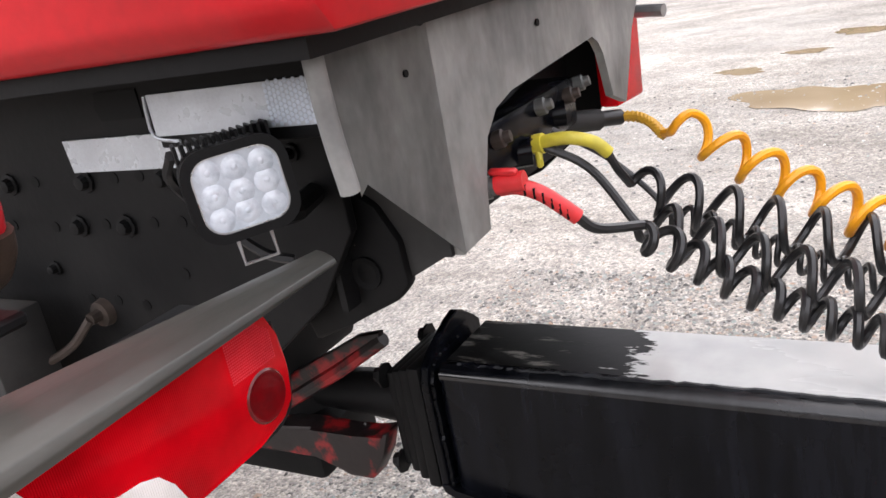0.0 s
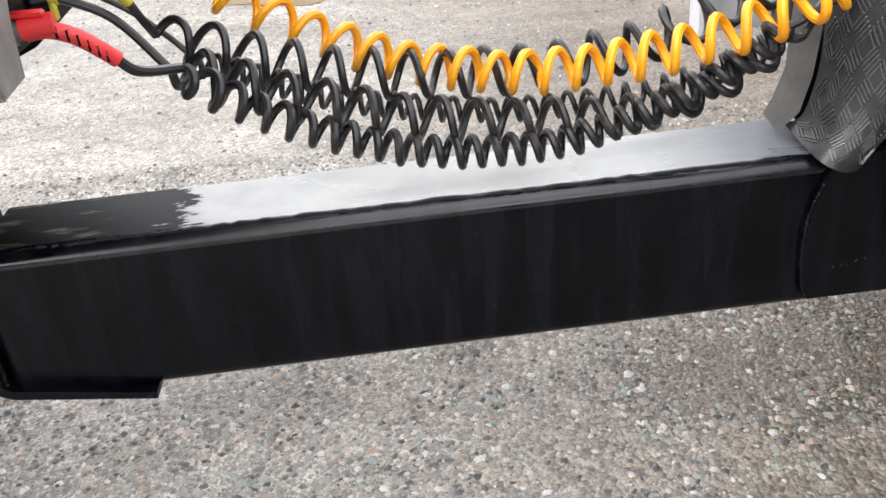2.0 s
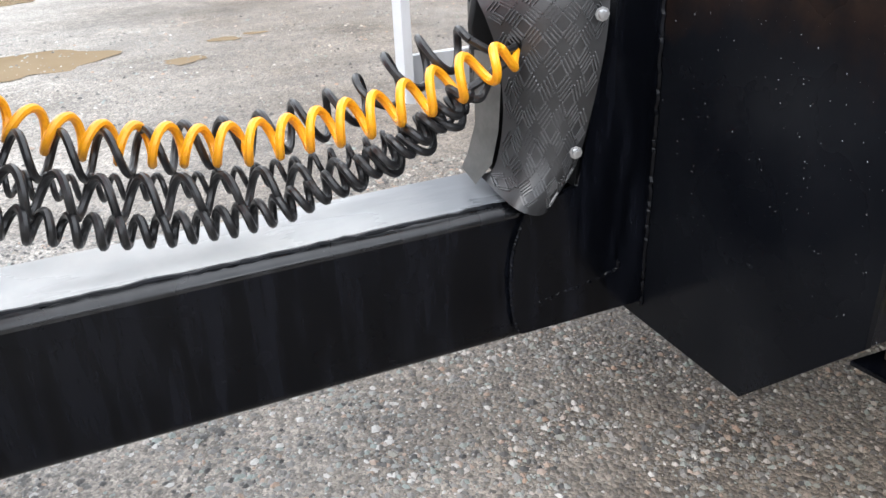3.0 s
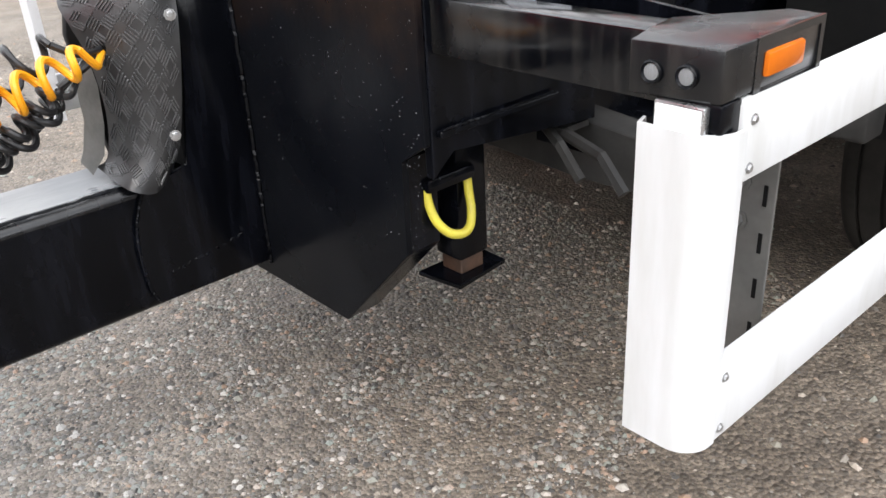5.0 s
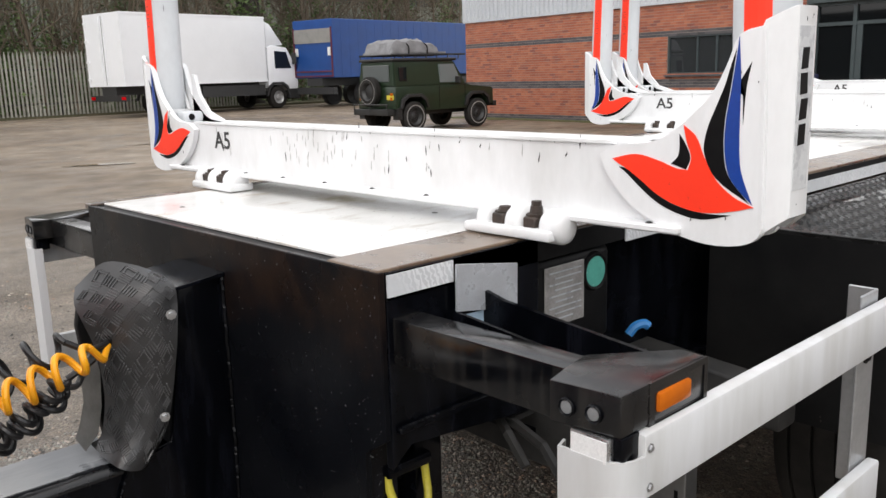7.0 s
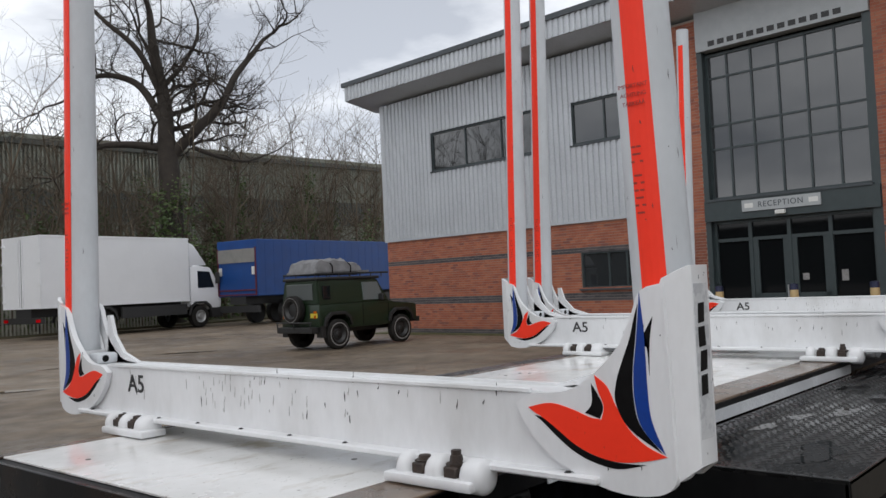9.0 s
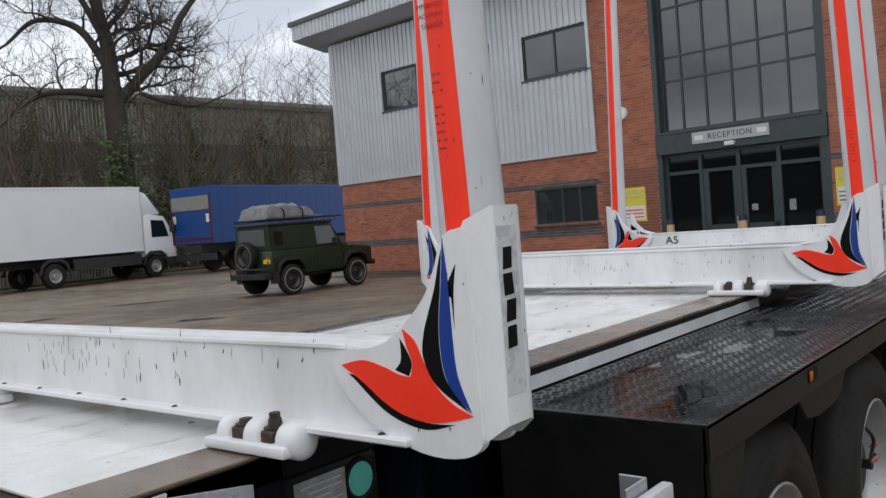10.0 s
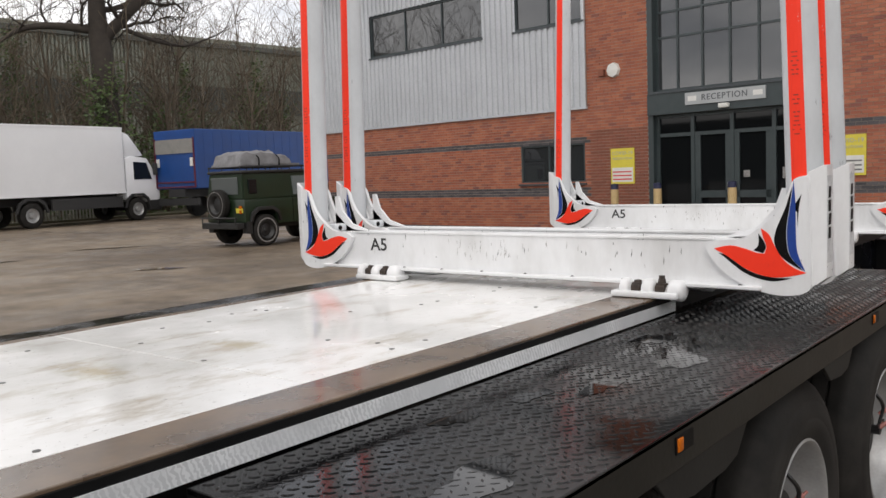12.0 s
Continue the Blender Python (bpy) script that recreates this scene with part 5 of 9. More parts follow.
box(bm, -0.435, -0.14, -0.686, -0.66, 0.872, 0.884, 0.002, 1)
ledge = part("lower_ledge", bm, black_paint, trailer)
weld_bead([(-0.43, -0.684, 0.886), (-0.28, -0.684, 0.886), (-0.145, -0.684, 0.886)], 0.0022, 6, parent=ledge)
bm = B()
tube(bm, smooth_path([(0.36, -0.65, 0.875), (0.375, -0.66, 0.895), (0.395, -0.672, 0.900), (0.405, -0.68, 0.893)], 12), 0.012, 8)
part("blue_handle", bm, blue_handle, trailer, "blue plastic valve handle", smooth=True)
bm = B()
prism(bm, [(-0.66, 1.118), (-0.74, 1.098), (-1.10, 1.062), (-1.16, 1.050), (-1.16, 1.0), (-0.66, 1.0)], "x", -0.205, -0.195)
part("stay_plate", bm, black_paint, trailer, "thin black stay plate beside the box")
bm = B()
prism(bm, [(-0.66, 1.085), (-1.05, 1.045), (-1.05, 0.99), (-0.66, 0.99)], "x", -0.285, -0.277)
part("stay_plate", bm, black_paint, trailer)
bm = B()
tube(bm, [(0.70, -0.98, 0.80), (0.70, -0.98, 1.10)], 0.008, 6)
part("bulkhead_cable", bm, black_paint, trailer, smooth=True)
bm = B()
box(bm, 6.1, 6.2, -0.9, 0.9, 0.75, 1.1)
part("rear_crossmember", bm, black_dusty, trailer)

# ---- bolsters with stakes ----
scratch_grey = mat("grey_scratches", (0.30, 0.29, 0.28), (0.45, 0.44, 0.43), rough=0.5, scale=60)
ink_red = mat("dark_red_print", (0.22, 0.02, 0.012), (0.42, 0.03, 0.018), rough=0.4, scale=90)
RED = [(0.865, 1.369), (0.919, 1.380), (0.970, 1.370), (1.006, 1.358), (1.030, 1.356), (1.036, 1.380), (1.026, 1.408), (1.019, 1.437), (1.044, 1.418), (1.061, 1.383), (1.085, 1.343),
       (1.119, 1.315), (1.158, 1.299), (1.117, 1.288), (1.060, 1.281), (1.007, 1.290), (0.965, 1.308), (0.928, 1.333), (0.897, 1.352), (0.880, 1.360)]
BLUE = [(1.120, 1.588), (1.125, 1.527), (1.126, 1.487), (1.127, 1.409), (1.132, 1.360), (1.155, 1.303), (1.124, 1.332), (1.108, 1.356), (1.100, 1.398), (1.101, 1.448), (1.109, 1.500), (1.117, 1.560)]
DARK = [[(1.144, 1.545), (1.136, 1.502), (1.132, 1.440), (1.130, 1.490), (1.124, 1.525), (1.116, 1.500)],
        [(1.116, 1.568), (1.108, 1.545), (1.096, 1.505), (1.080, 1.467), (1.065, 1.428), (1.061, 1.390), (1.085, 1.345), (1.150, 1.304), (1.108, 1.352), (1.098, 1.398), (1.099, 1.448), (1.107, 1.500)],
        [(0.995, 1.366), (1.010, 1.383), (1.011, 1.421), (1.024, 1.402), (1.034, 1.378), (1.026, 1.357)],
        [(0.880, 1.354), (0.897, 1.343), (0.928, 1.318), (0.964, 1.293), (1.006, 1.276), (1.059, 1.268), (1.117, 1.281), (1.060, 1.280), (1.007, 1.289), (0.965, 1.307), (0.928, 1.332), (0.897, 1.351)]]
PLATE = [(0.835, 1.376), (0.855, 1.334), (0.912, 1.278), (0.997, 1.239), (1.068, 1.224), (1.135, 1.229), (1.168, 1.248), (1.176, 1.285), (1.174, 1.449), (1.168, 1.604), (1.121, 1.591),
         (1.101, 1.547), (1.075, 1.497), (1.037, 1.457), (0.985, 1.418), (0.940, 1.402), (0.870, 1.395)]


RED, BLUE, PLATE = rounded_outline(RED), rounded_outline(BLUE), rounded_outline(PLATE, 3)
DARK = [rounded_outline(d) for d in DARK]


def printed_word(word, size, at, material, parent):
    """A word in the built-in font, facing forwards."""
    cu = bpy.data.curves.new("lettering", "FONT")
    cu.body, cu.size, cu.extrude, cu.align_x, cu.align_y = word, size, 0.0003, "CENTER", "CENTER"
    txt = new("lettering", cu)
    me = bpy.data.meshes.new_from_object(txt.evaluated_get(bpy.context.evaluated_depsgraph_get()))
    bpy.data.objects.remove(txt)
    bm = B()
    bm.from_mesh(me)
    bm.transform(at @ Euler((radians(90), 0, radians(-90))).to_matrix().to_4x4())
    return part("lettering", bm, material, parent)


def lean_y(z):
    """The stakes lean inwards a little."""
    return 1.139 - 0.034 * (z - 1.45)


def bolster(x, label, worn=False, bars=True):
    b = root("log_bolster", (x, 0, DECK + 0.004), label=label, category="bolster", group="bolsters on the trailer")
    bm = B()
    prism(bm, [(-1.05, 1.250), (-1.05, 1.385), (-0.86, 1.400), (0.86, 1.400), (1.05, 1.385), (1.05, 1.250)], "x", x, x + 0.014)
    beam = part("beam_web", bm, white_paint, b, "white cross beam with black chips and scratches")
    bm = B()
    prism(bm, [(-1.05, 1.250), (-1.05, 1.385), (-0.86, 1.400), (0.86, 1.400), (1.05, 1.385), (1.05, 1.250)], "x", x + 0.106, x + 0.12)
    part("beam_web", bm, white_paint, b)
    bm = B()
    box(bm, x + 0.012, x + 0.108, -1.0, 1.0, 1.384, 1.394)
    part("beam_cap", bm, white_paint, b)
    bm = B()
    box(bm, x - 0.035, x + 0.14, -1.02, 1.02, 1.236, 1.250, 0.003, 1)
    part("beam_flange", bm, white_paint, b)
    bm = B()
    box(bm, x - 0.006, x + 0.004, -0.86, 0.86, 1.394, 1.404, 0.002, 1)
    part("beam_lip", bm, white_paint, b, smooth=True)
    bm = B()
    rng = random.Random(int(x * 100) + 4)
    sb = B()
    for k in range(66):
        fine = k > 22
        y = rng.gauss(0.12, 0.13) if fine and k % 3 else rng.uniform(-0.8, 0.8)
        z = rng.uniform(1.285, 1.375) if fine else 1.392 - rng.random() ** 2 * 0.12
        h, w = (rng.uniform(0.008, 0.034), rng.uniform(0.0003, 0.0007)) if fine else (rng.uniform(0.005, 0.030), rng.uniform(0.0007, 0.0018))
        lean = rng.uniform(-0.004, 0.002)
        prism(sb if fine else bm, [(y, z), (y + w, z + h * 0.3), (y + w * 0.6 + lean, z + h * 0.7), (y + lean, z + h), (y - w + lean * 0.5, z + h * 0.5)], "x", x - 0.0012, x - 0.0002)
    part("scratch", sb, scratch_grey, beam, kind="stuff")
    for k in range(10):
        bolt(bm, (x - 0.02, -0.95 + 0.21 * k, 1.250), (0, 0, 1), 0.005, 0.003)
    part("chip", bm, ink_worn, beam, kind="stuff")
    # stencilled letters
    cu = bpy.data.curves.new("lettering", "FONT")
    cu.body, cu.size, cu.extrude, cu.align_x, cu.align_y = "A5", 0.078, 0.0006, "CENTER", "CENTER"
    txt = new("lettering", cu)
    cu.offset = 0.0009
    dg = bpy.context.evaluated_depsgraph_get()
    me = bpy.data.meshes.new_from_object(txt.evaluated_get(dg))
    bpy.data.objects.remove(txt)
    bm = B()
    bm.from_mesh(me)
    bm.transform(Matrix.Translation((x - 0.0012, 0.685, 1.342)) @ Matrix.Diagonal((1, 1.12, 1, 1)) @ Euler((radians(90), 0, radians(-90))).to_matrix().to_4x4())
    part("lettering", bm, ink_worn, beam, "worn black stencilled A5")
    for s in (-1, 1):
        pk = B()
        # front cheek plates, fore and aft
        prism(pk, [(s * y, z) for y, z in PLATE], "x", x - 0.020, x - 0.002)
        prism(pk, [(s * (y if y < 1.12 else 1.12 + (y - 1.12) * 0.5), z) for y, z in PLATE], "x", x + 0.104, x + 0.12)
        # eight-sided socket
        sock = [(x - 0.019, 1.085), (x - 0.019, 1.164), (x - 0.014, 1.196), (x - 0.003, 1.213), (x + 0.062, 1.213), (x + 0.082, 1.203), (x + 0.101, 1.166), (x + 0.101, 1.085), (x + 0.095, 1.065), (x + 0.0, 1.065)]
        t = bmesh.new()
        n = len(sock)
        loops = []
        for k, top in ((1.0, 0), (1.0, 1), (0.86, 1), (0.86, 0)):
            ring_pts = []
            for px, py in sock:
                zz = (1.44 if py < 1.10 else 1.585 + 0.42 * max(0.0, min(0.12, py - 1.10))) if top else 1.248 + 0.75 * max(0, py - 1.165)
                ring_pts.append(t.verts.new((x + 0.05 + (px - x - 0.05) * k, s * (1.139 + (py - 1.139) * k), zz)))
            loops.append(ring_pts)
        for k in range(4):
            p, q = loops[k], loops[(k + 1) % 4]
            for i in range(n):
                t.faces.new((p[i], p[(i + 1) % n], q[(i + 1) % n], q[i]))
        join(pk, t)
        pocket = part("stake_pocket", pk, white_paint, b, "white welded stake pocket with a bird emblem", smooth=True)
        for nm, polys, mt in (("dark_decal", DARK, ink_black), ("red_decal", [RED], decal_red), ("blue_decal", [BLUE], decal_blue)):
            bm = B()
            for k, pl in enumerate(polys):
                d = {"dark_decal": 0.0204, "red_decal": 0.0212, "blue_decal": 0.0208}[nm]
                prism(bm, [(s * y, z) for y, z in pl], "x", x - d - 0.0004, x - 0.0195)
            part(nm, bm, mt, pocket)
        # marks on the side face
        bm = B()
        ya, yb = sorted((s * 1.2142, s * 1.2120))
        box(bm, x + 0.001, x + 0.053, ya, yb, 1.330, 1.60)
        part("grey_label", bm, decal_grey, pocket)
        ya, yb = sorted((s * 1.2152, s * 1.2135))
        for z0, wd, sl in ((1.5305, 0.024, 0.002), (1.489, 0.026, -0.003), (1.447, 0.026, 0.003), (1.405, 0.025, 0.0)):
            bm = B()
            prism(bm, [(x + 0.010, z0), (x + 0.010 + wd, z0 + 0.002), (x + 0.011 + wd + sl, z0 + 0.036), (x + 0.012 + sl, z0 + 0.035)], "y", ya, yb)
            part("dark_mark", bm, ink_black, pocket)
        # weld run up the front corner, scuffs and rubbed edges
        bm = B()
        rw = random.Random(int(x * 50) + s + 9)
        tube(bm, [(x - 0.0195, s * (1.173 - 0.008 * k / 30 + rw.uniform(-0.0012, 0.0012)), 1.262 + 0.335 * k / 30) for k in range(31)], 0.0042, 6)
        part("weld_bead", bm, white_paint, pocket, smooth=True)
        bm = B()
        for k in range(26):
            if k < 12:
                yy, zz = rw.uniform(0.90, 1.17), rw.uniform(1.24, 1.56)
                if zz > 1.40 + (yy - 0.95) * 0.8:
                    continue
                ww, hh = rw.uniform(0.0006, 0.0022), rw.uniform(0.002, 0.010)
                prism(bm, [(s * yy, zz), (s * (yy + ww), zz + hh * 0.4), (s * (yy + ww * 0.3), zz + hh)], "x", x - 0.0216, x - 0.0196)
            else:
                px, zz = rw.uniform(x + 0.005, x + 0.060), rw.uniform(1.27, 1.62)
                ww, hh = rw.uniform(0.0008, 0.003), rw.uniform(0.0015, 0.008)
                ya, yb = sorted((s * 1.2138, s * 1.2125))
                prism(bm, [(px, zz), (px + ww, zz + hh * 0.5), (px + ww * 0.2, zz + hh)], "y", ya, yb)
        part("chip", bm, ink_worn, pocket, kind="stuff")
        # inner web from beam to stake
        bm = B()
        cur = [(0.70, 1.39), (0.86, 1.40), (0.96, 1.43), (1.02, 1.49), (1.045, 1.56), (1.065, 1.56), (1.065, 1.30), (0.86, 1.30)]
        prism(bm, [(s * y, z) for y, z in cur], "x", x + 0.104, x + 0.117)
        web = part("inner_web", bm, white_paint, b)
        bm = B()
        box(bm, x + 0.022, x + 0.100, min(s * 0.985, s * 1.05), max(s * 0.985, s * 1.05), 1.394, 1.432, 0.010, 2)
        part("step_block", bm, stake_alu, web, "grey block at the stake foot", smooth=True)
        bm = B()
        lathe(bm, [(0, 0.012), (0.0015, 0.012), (0.0015, 0)], (x + 0.052, s * 0.9845, 1.413), (0, -s, 0), 14)
        part("block_hole", bm, ink_black, web)
        # stake tube with red strips
        bm = B()
        tube(bm, [(x + 0.048, s * lean_y(1.30), 1.30), (x + 0.048, s * lean_y(2.4), 2.4), (x + 0.048, s * lean_y(3.55), 3.55)], 0.058, 20, True, 0.047)
        stake = part("stake", bm, stake_alu, b, "grey-white tapered upright stake", smooth=True)
        bm = B()
        rows = []
        for k in range(25):
            z = 1.50 + (3.42 - 1.50) * k / 24
            r = 0.058 - 0.011 * (z - 1.3) / 2.25 + 0.0009
            row = []
            for a in (-64, -76, -88, -100, -112):
                a -= 12 if x == 0 and s < 0 else 0
                aa = radians(a)
                row.append(bm.verts.new((x + 0.048 + r * math.sin(aa), s * (lean_y(z) - r * math.cos(aa)), z)))
            rows.append(row)
        for p, q in zip(rows, rows[1:]):
            for i in range(4):
                bm.faces.new((p[i], p[i + 1], q[i + 1], q[i]))
        sc = B()
        rs = random.Random(int(x * 70) + s + 5)
        for k in range(22):
            a, z = radians(rs.uniform(-175, -20)), 1.62 + 1.5 * rs.random() ** 1.6
            r = 0.058 - 0.011 * (z - 1.3) / 2.25 + 0.0012
            w, h = rs.uniform(0.01, 0.05), rs.uniform(0.003, 0.03)
            q = [sc.verts.new((x + 0.048 + r * math.sin(a + da), s * (lean_y(z + dz) - r * math.cos(a + da)), z + dz)) for da, dz in ((0, 0), (w, h * 0.4), (w * 0.4, h))]
            sc.faces.new(q)
        part("scuff", sc, ink_worn, stake, kind="stuff")
        strip = part("red_strip", bm, decal_red_worn if worn else decal_red, stake, "fluorescent red warning strip")
        if bars:
            bm = B()
            rng2 = random.Random(7)
            for k in range(6 if x == 0 else 0, 15):
                z = 1.98 - k * 0.0135 - (0.05 if k > 5 else 0) - (0.012 if k > 8 else 0)
                w = rng2.uniform(7, 15)
                r = 0.058 - 0.011 * (z - 1.3) / 2.25 + 0.0016
                q = []
                for a, zz in ((-88 - w, z), (-88 + w, z), (-88 + w, z + 0.0035), (-88 - w, z + 0.0035)):
                    aa = radians(a)
                    q.append(bm.verts.new((x + 0.048 + r * math.sin(aa), s * (lean_y(zz) - r * math.cos(aa)), zz)))
                bm.faces.new(q)
            part("printed_line", bm, ink_red, strip, kind="stuff")
        if x == 0:
            for k, word in enumerate(("IMPORTANT", "ACHTUNG", "T\u00c4RKE\u00c4\u00c4")):
                z = 1.962 - 0.0165 * k
                r = 0.058 - 0.011 * (z - 1.3) / 2.25 + 0.003
                printed_word(word, 0.0105, Matrix.Translation((x + 0.048 - r, s * (lean_y(z) + 0.002), z)), ink_red, strip)
        # clamp with two hook bolts
        c = new("clamp")
        c.parent = b
        c.matrix_parent_inverse = Matrix()
        bm = B()
        yc = s * 0.650
        box(bm, x - 0.085, x + 0.0, *sorted((yc - s * 0.138, yc + s * 0.108)), DECK + 0.006, DECK + 0.028, 0.006, 2)
        part("clamp_base", bm, white_paint, c, smooth=True)
        for ya, yb in ((0.118, 0.078), (0.034, -0.016), (-0.062, -0.122)):
            t = bmesh.new()
            w0, w1 = min(ya, yb), max(ya, yb)
            lathe(t, [(w0, 0), (w0, 0.022), (w0 + 0.007, 0.034), (w0 + 0.014, 0.037), (w1 - 0.014, 0.037), (w1 - 0.007, 0.034), (w1, 0.022), (w1, 0)], (x - 0.036, yc, DECK + 0.032), (0, 1, 0), 20)
            part("clamp_knuckle", t, white_paint, c, smooth=True)
        bm = B()
        lathe(bm, [(-0.10, 0), (-0.10, 0.024), (0.11, 0.024), (0.11, 0)], (x - 0.028, yc, DECK + 0.028), (0, 1, 0), 14)
        part("clamp_body", bm, white_paint, c, smooth=True)
        for yy, tall in ((yc - 0.038, 0.030 if s < 0 else 0.006), (yc + 0.052, 0.004)):
            bm = B()
            box(bm, x - 0.066, x - 0.012, yy - 0.017, yy + 0.017, DECK + 0.026, DECK + 0.050, 0.003, 1)
            tube(bm, [(x - 0.040, yy, DECK + 0.045), (x - 0.040, yy, DECK + 0.052 + tall)], 0.011, 8)
            bolt(bm, (x - 0.040, yy, DECK + 0.050), (0, 0, 1), 0.015, 0.012 + tall * 0.3)
            part("clamp_bolt", bm, bolt_dark, c, smooth=True)
    return b


bolster(0.0, "white log bolster at the trailer front with clean red-striped stakes")
bolster(2.634, "white log bolster amid the deck with scuffed red-striped stakes", worn=True)
bolster(2.895, "white log bolster close behind another, scuffed red stripes", worn=True)
bolster(4.915, "white log bolster at the trailer rear with red-striped stakes", worn=True)

# ---- rear end of the red timber truck ----
truck = root("timber_truck", (-3.6, 0, 0), label="rear end of a red timber truck with a black chassis", category="truck")
RAIL = [(-5.2, 0.80), (-2.35, 0.80), (-2.10, 0.90), (-1.97, 1.0), (-1.90, 1.10), (-1.90, 1.315), (-5.2, 1.315)]
bm = B()
prism(bm, RAIL, "y", -0.475, -0.46, 0.002)
box(bm, -5.2, -1.95, -0.46, -0.38, 1.30, 1.313)
box(bm, -5.2, -2.36, -0.46, -0.38, 0.80, 0.812)
chassis = part("chassis_rail", bm, black_dusty, truck, "dusty black chassis rail with rows of bolts and holes")
bm = B()
prism(bm, RAIL, "y", 0.46, 0.475, 0.002)
part("chassis_rail", bm, black_dusty, truck)
# rows of bolts and holes along the rail
for x, z, big in ((-2.345, 1.176, 1), (-2.185, 1.176, 1), (-2.388, 1.109, 1), (-2.286, 1.109, 1), (-2.52, 1.176, 1), (-2.48, 1.04, 0), (-2.60, 1.10, 1), (-1.96, 1.20, 0), (-2.40, 0.97, 1)):
    bm = B()
    bolt(bm, (x, -0.476, z), (0, -1, 0), 0.0115 if big else 0.008, 0.013)
    part("rail_bolt", bm, black_dusty, chassis, smooth=True)
for x, z in ((-2.284, 1.179), (-2.232, 1.181), (-2.448, 1.107), (-2.331, 1.111), (-2.231, 1.113), (-2.176, 1.114), (-2.20, 1.038), (-2.30, 0.985), (-2.36, 0.99), (-2.42, 0.99), (-2.46, 1.178), (-2.55, 1.11)):
    bm = B()
    lathe(bm, [(0, 0.0085), (0.0012, 0.0085), (0.0012, 0.0)], (x, -0.4752, z), (0, -1, 0), 12)
    part("rail_hole", bm, ink_black, chassis)
bm = B()
prism(bm, [(-2.27, 1.258), (-2.19, 1.258), (-2.19, 1.296), (-2.27, 1.296), (-2.278, 1.277)], "y", -0.4768, -0.4752)
part("rail_slot", bm, ink_black, chassis)
bm = B()
prism(bm, [(-2.358, 1.190), (-2.09, 1.190), (-2.09, 1.236), (-2.363, 1.236)], "y", -0.4795, -0.4755)
part("reflective_strip", bm, label_grey, truck, "pale grey reflective strip").location = (-0.052, 0.066, -0.010)
bm = B()
box(bm, -2.097, -1.835, -0.548, -0.541, 1.228, 1.330, 0.002, 1)
box(bm, -2.097, -2.085, -0.541, -0.476, 1.228, 1.330)
part("mount_plate", bm, black_dusty, truck).location = (-0.034, 0.058, -0.004)
bm = B()
box(bm, -2.096, -1.836, -0.5515, -0.5485, 1.243, 1.291)
part("reflective_strip", bm, label_grey, truck, "pale grey reflective strip with a honeycomb end").location = (-0.034, 0.058, -0.004)
bm = B()
for k in range(15):
    for j in range(8):
        lathe(bm, [(0.0, 0.0030), (0.0006, 0.0026), (0.0006, 0.0)], (-1.918 + 0.0056 * k, -0.5516, 1.2468 + 0.0058 * j + 0.0029 * (k % 2)), (0, -1, 0), 6)
part("honeycomb", bm, mat("honeycomb_film", (0.66, 0.72, 0.80), (0.58, 0.63, 0.70), rough=0.25, scale=30), truck, kind="stuff").location = (-0.034, 0.058, -0.004)
bm = B()
tube(bm, smooth_path([(-2.098, -0.552, 1.29), (-2.10, -0.553, 1.27), (-2.098, -0.552, 1.243), (-2.06, -0.552, 1.236)], 12), 0.0022, 6)
part("strip_edge", bm, label_grey, truck).location = (-0.034, 0.058, -0.004)
# red superstructure
bm = B()
prism(bm, [(-0.62, 1.335), (-0.64, 1.36), (-0.64, 1.85), (0.64, 1.85), (0.64, 1.36), (0.62, 1.335)], "x", -5.4, -1.752, 0.008)
part("red_frame", bm, red_body, truck, "red painted frame above the chassis", smooth=True)
bm = B()
box(bm, -2.6, -1.80, -0.60, 0.60, 1.315, 1.334)
part("underframe", bm, black_dusty, truck)

# rear cross plate with its cut-out for the couplings, bent forward at its end
bm = B()
opening = [(-0.279, 1.045), (-0.274, 1.103), (-0.252, 1.157), (-0.217, 1.185), (-0.165, 1.197), (0.150, 1.212), (0.175, 1.200), (0.194, 1.178), (0.218, 1.100)]
outline = [(-0.352, 1.345), (0.47, 1.345), (0.437, 1.267), (0.354, 1.194), (0.30, 1.10), (0.285, 1.074)] + opening[::-1] + [(-0.355, 1.040)]
prism(bm, outline, "x", -1.850, -1.836, 0.002)
cross = part("rear_cross_plate", bm, plate_grey, truck, "weathered grey rear plate with a cut-out for the couplings", smooth=True)
t = bmesh.new()
wing = [(-1.835, -0.350, 1.340), (-1.835, -0.352, 1.040), (-1.832, -0.517, 1.181), (-1.831, -0.532, 1.173), (-1.834, -0.545, 1.336)]
t.faces.new([t.verts.new(p) for p in wing])
bmesh.ops.solidify(t, geom=t.faces[:], thickness=0.010)
part("bent_wing", t, plate_grey, cross, "bent weathered grey end of the rear plate")
bm = B()
tube(bm, smooth_path([(-1.82, -0.352, 1.345), (-1.822, -0.46, 1.342), (-1.830, -0.533, 1.338), (-1.836, -0.550, 1.325), (-1.839, -0.546, 1.25), (-1.838, -0.538, 1.180)], 40), 0.0105, 10)
part("wing_edge", bm, flange_grey, cross, "rounded worn edge of the plate", smooth=True)
for yy, zz, rr in ((-0.37, 1.318, 0.009), (-0.06, 1.265, 0.005), (-0.43, 1.27, 0.004)):
    bm = B()
    xx = -1.8345 + (0.032 * (abs(yy) - 0.352) / 0.2 if yy < -0.352 else 0)
    lathe(bm, [(0, rr), (0.0025, rr), (0.0025, 0)], (xx, yy, zz), (1, 0, 0), 12)
    part("plate_hole", bm, ink_black, cross)
bm = B()
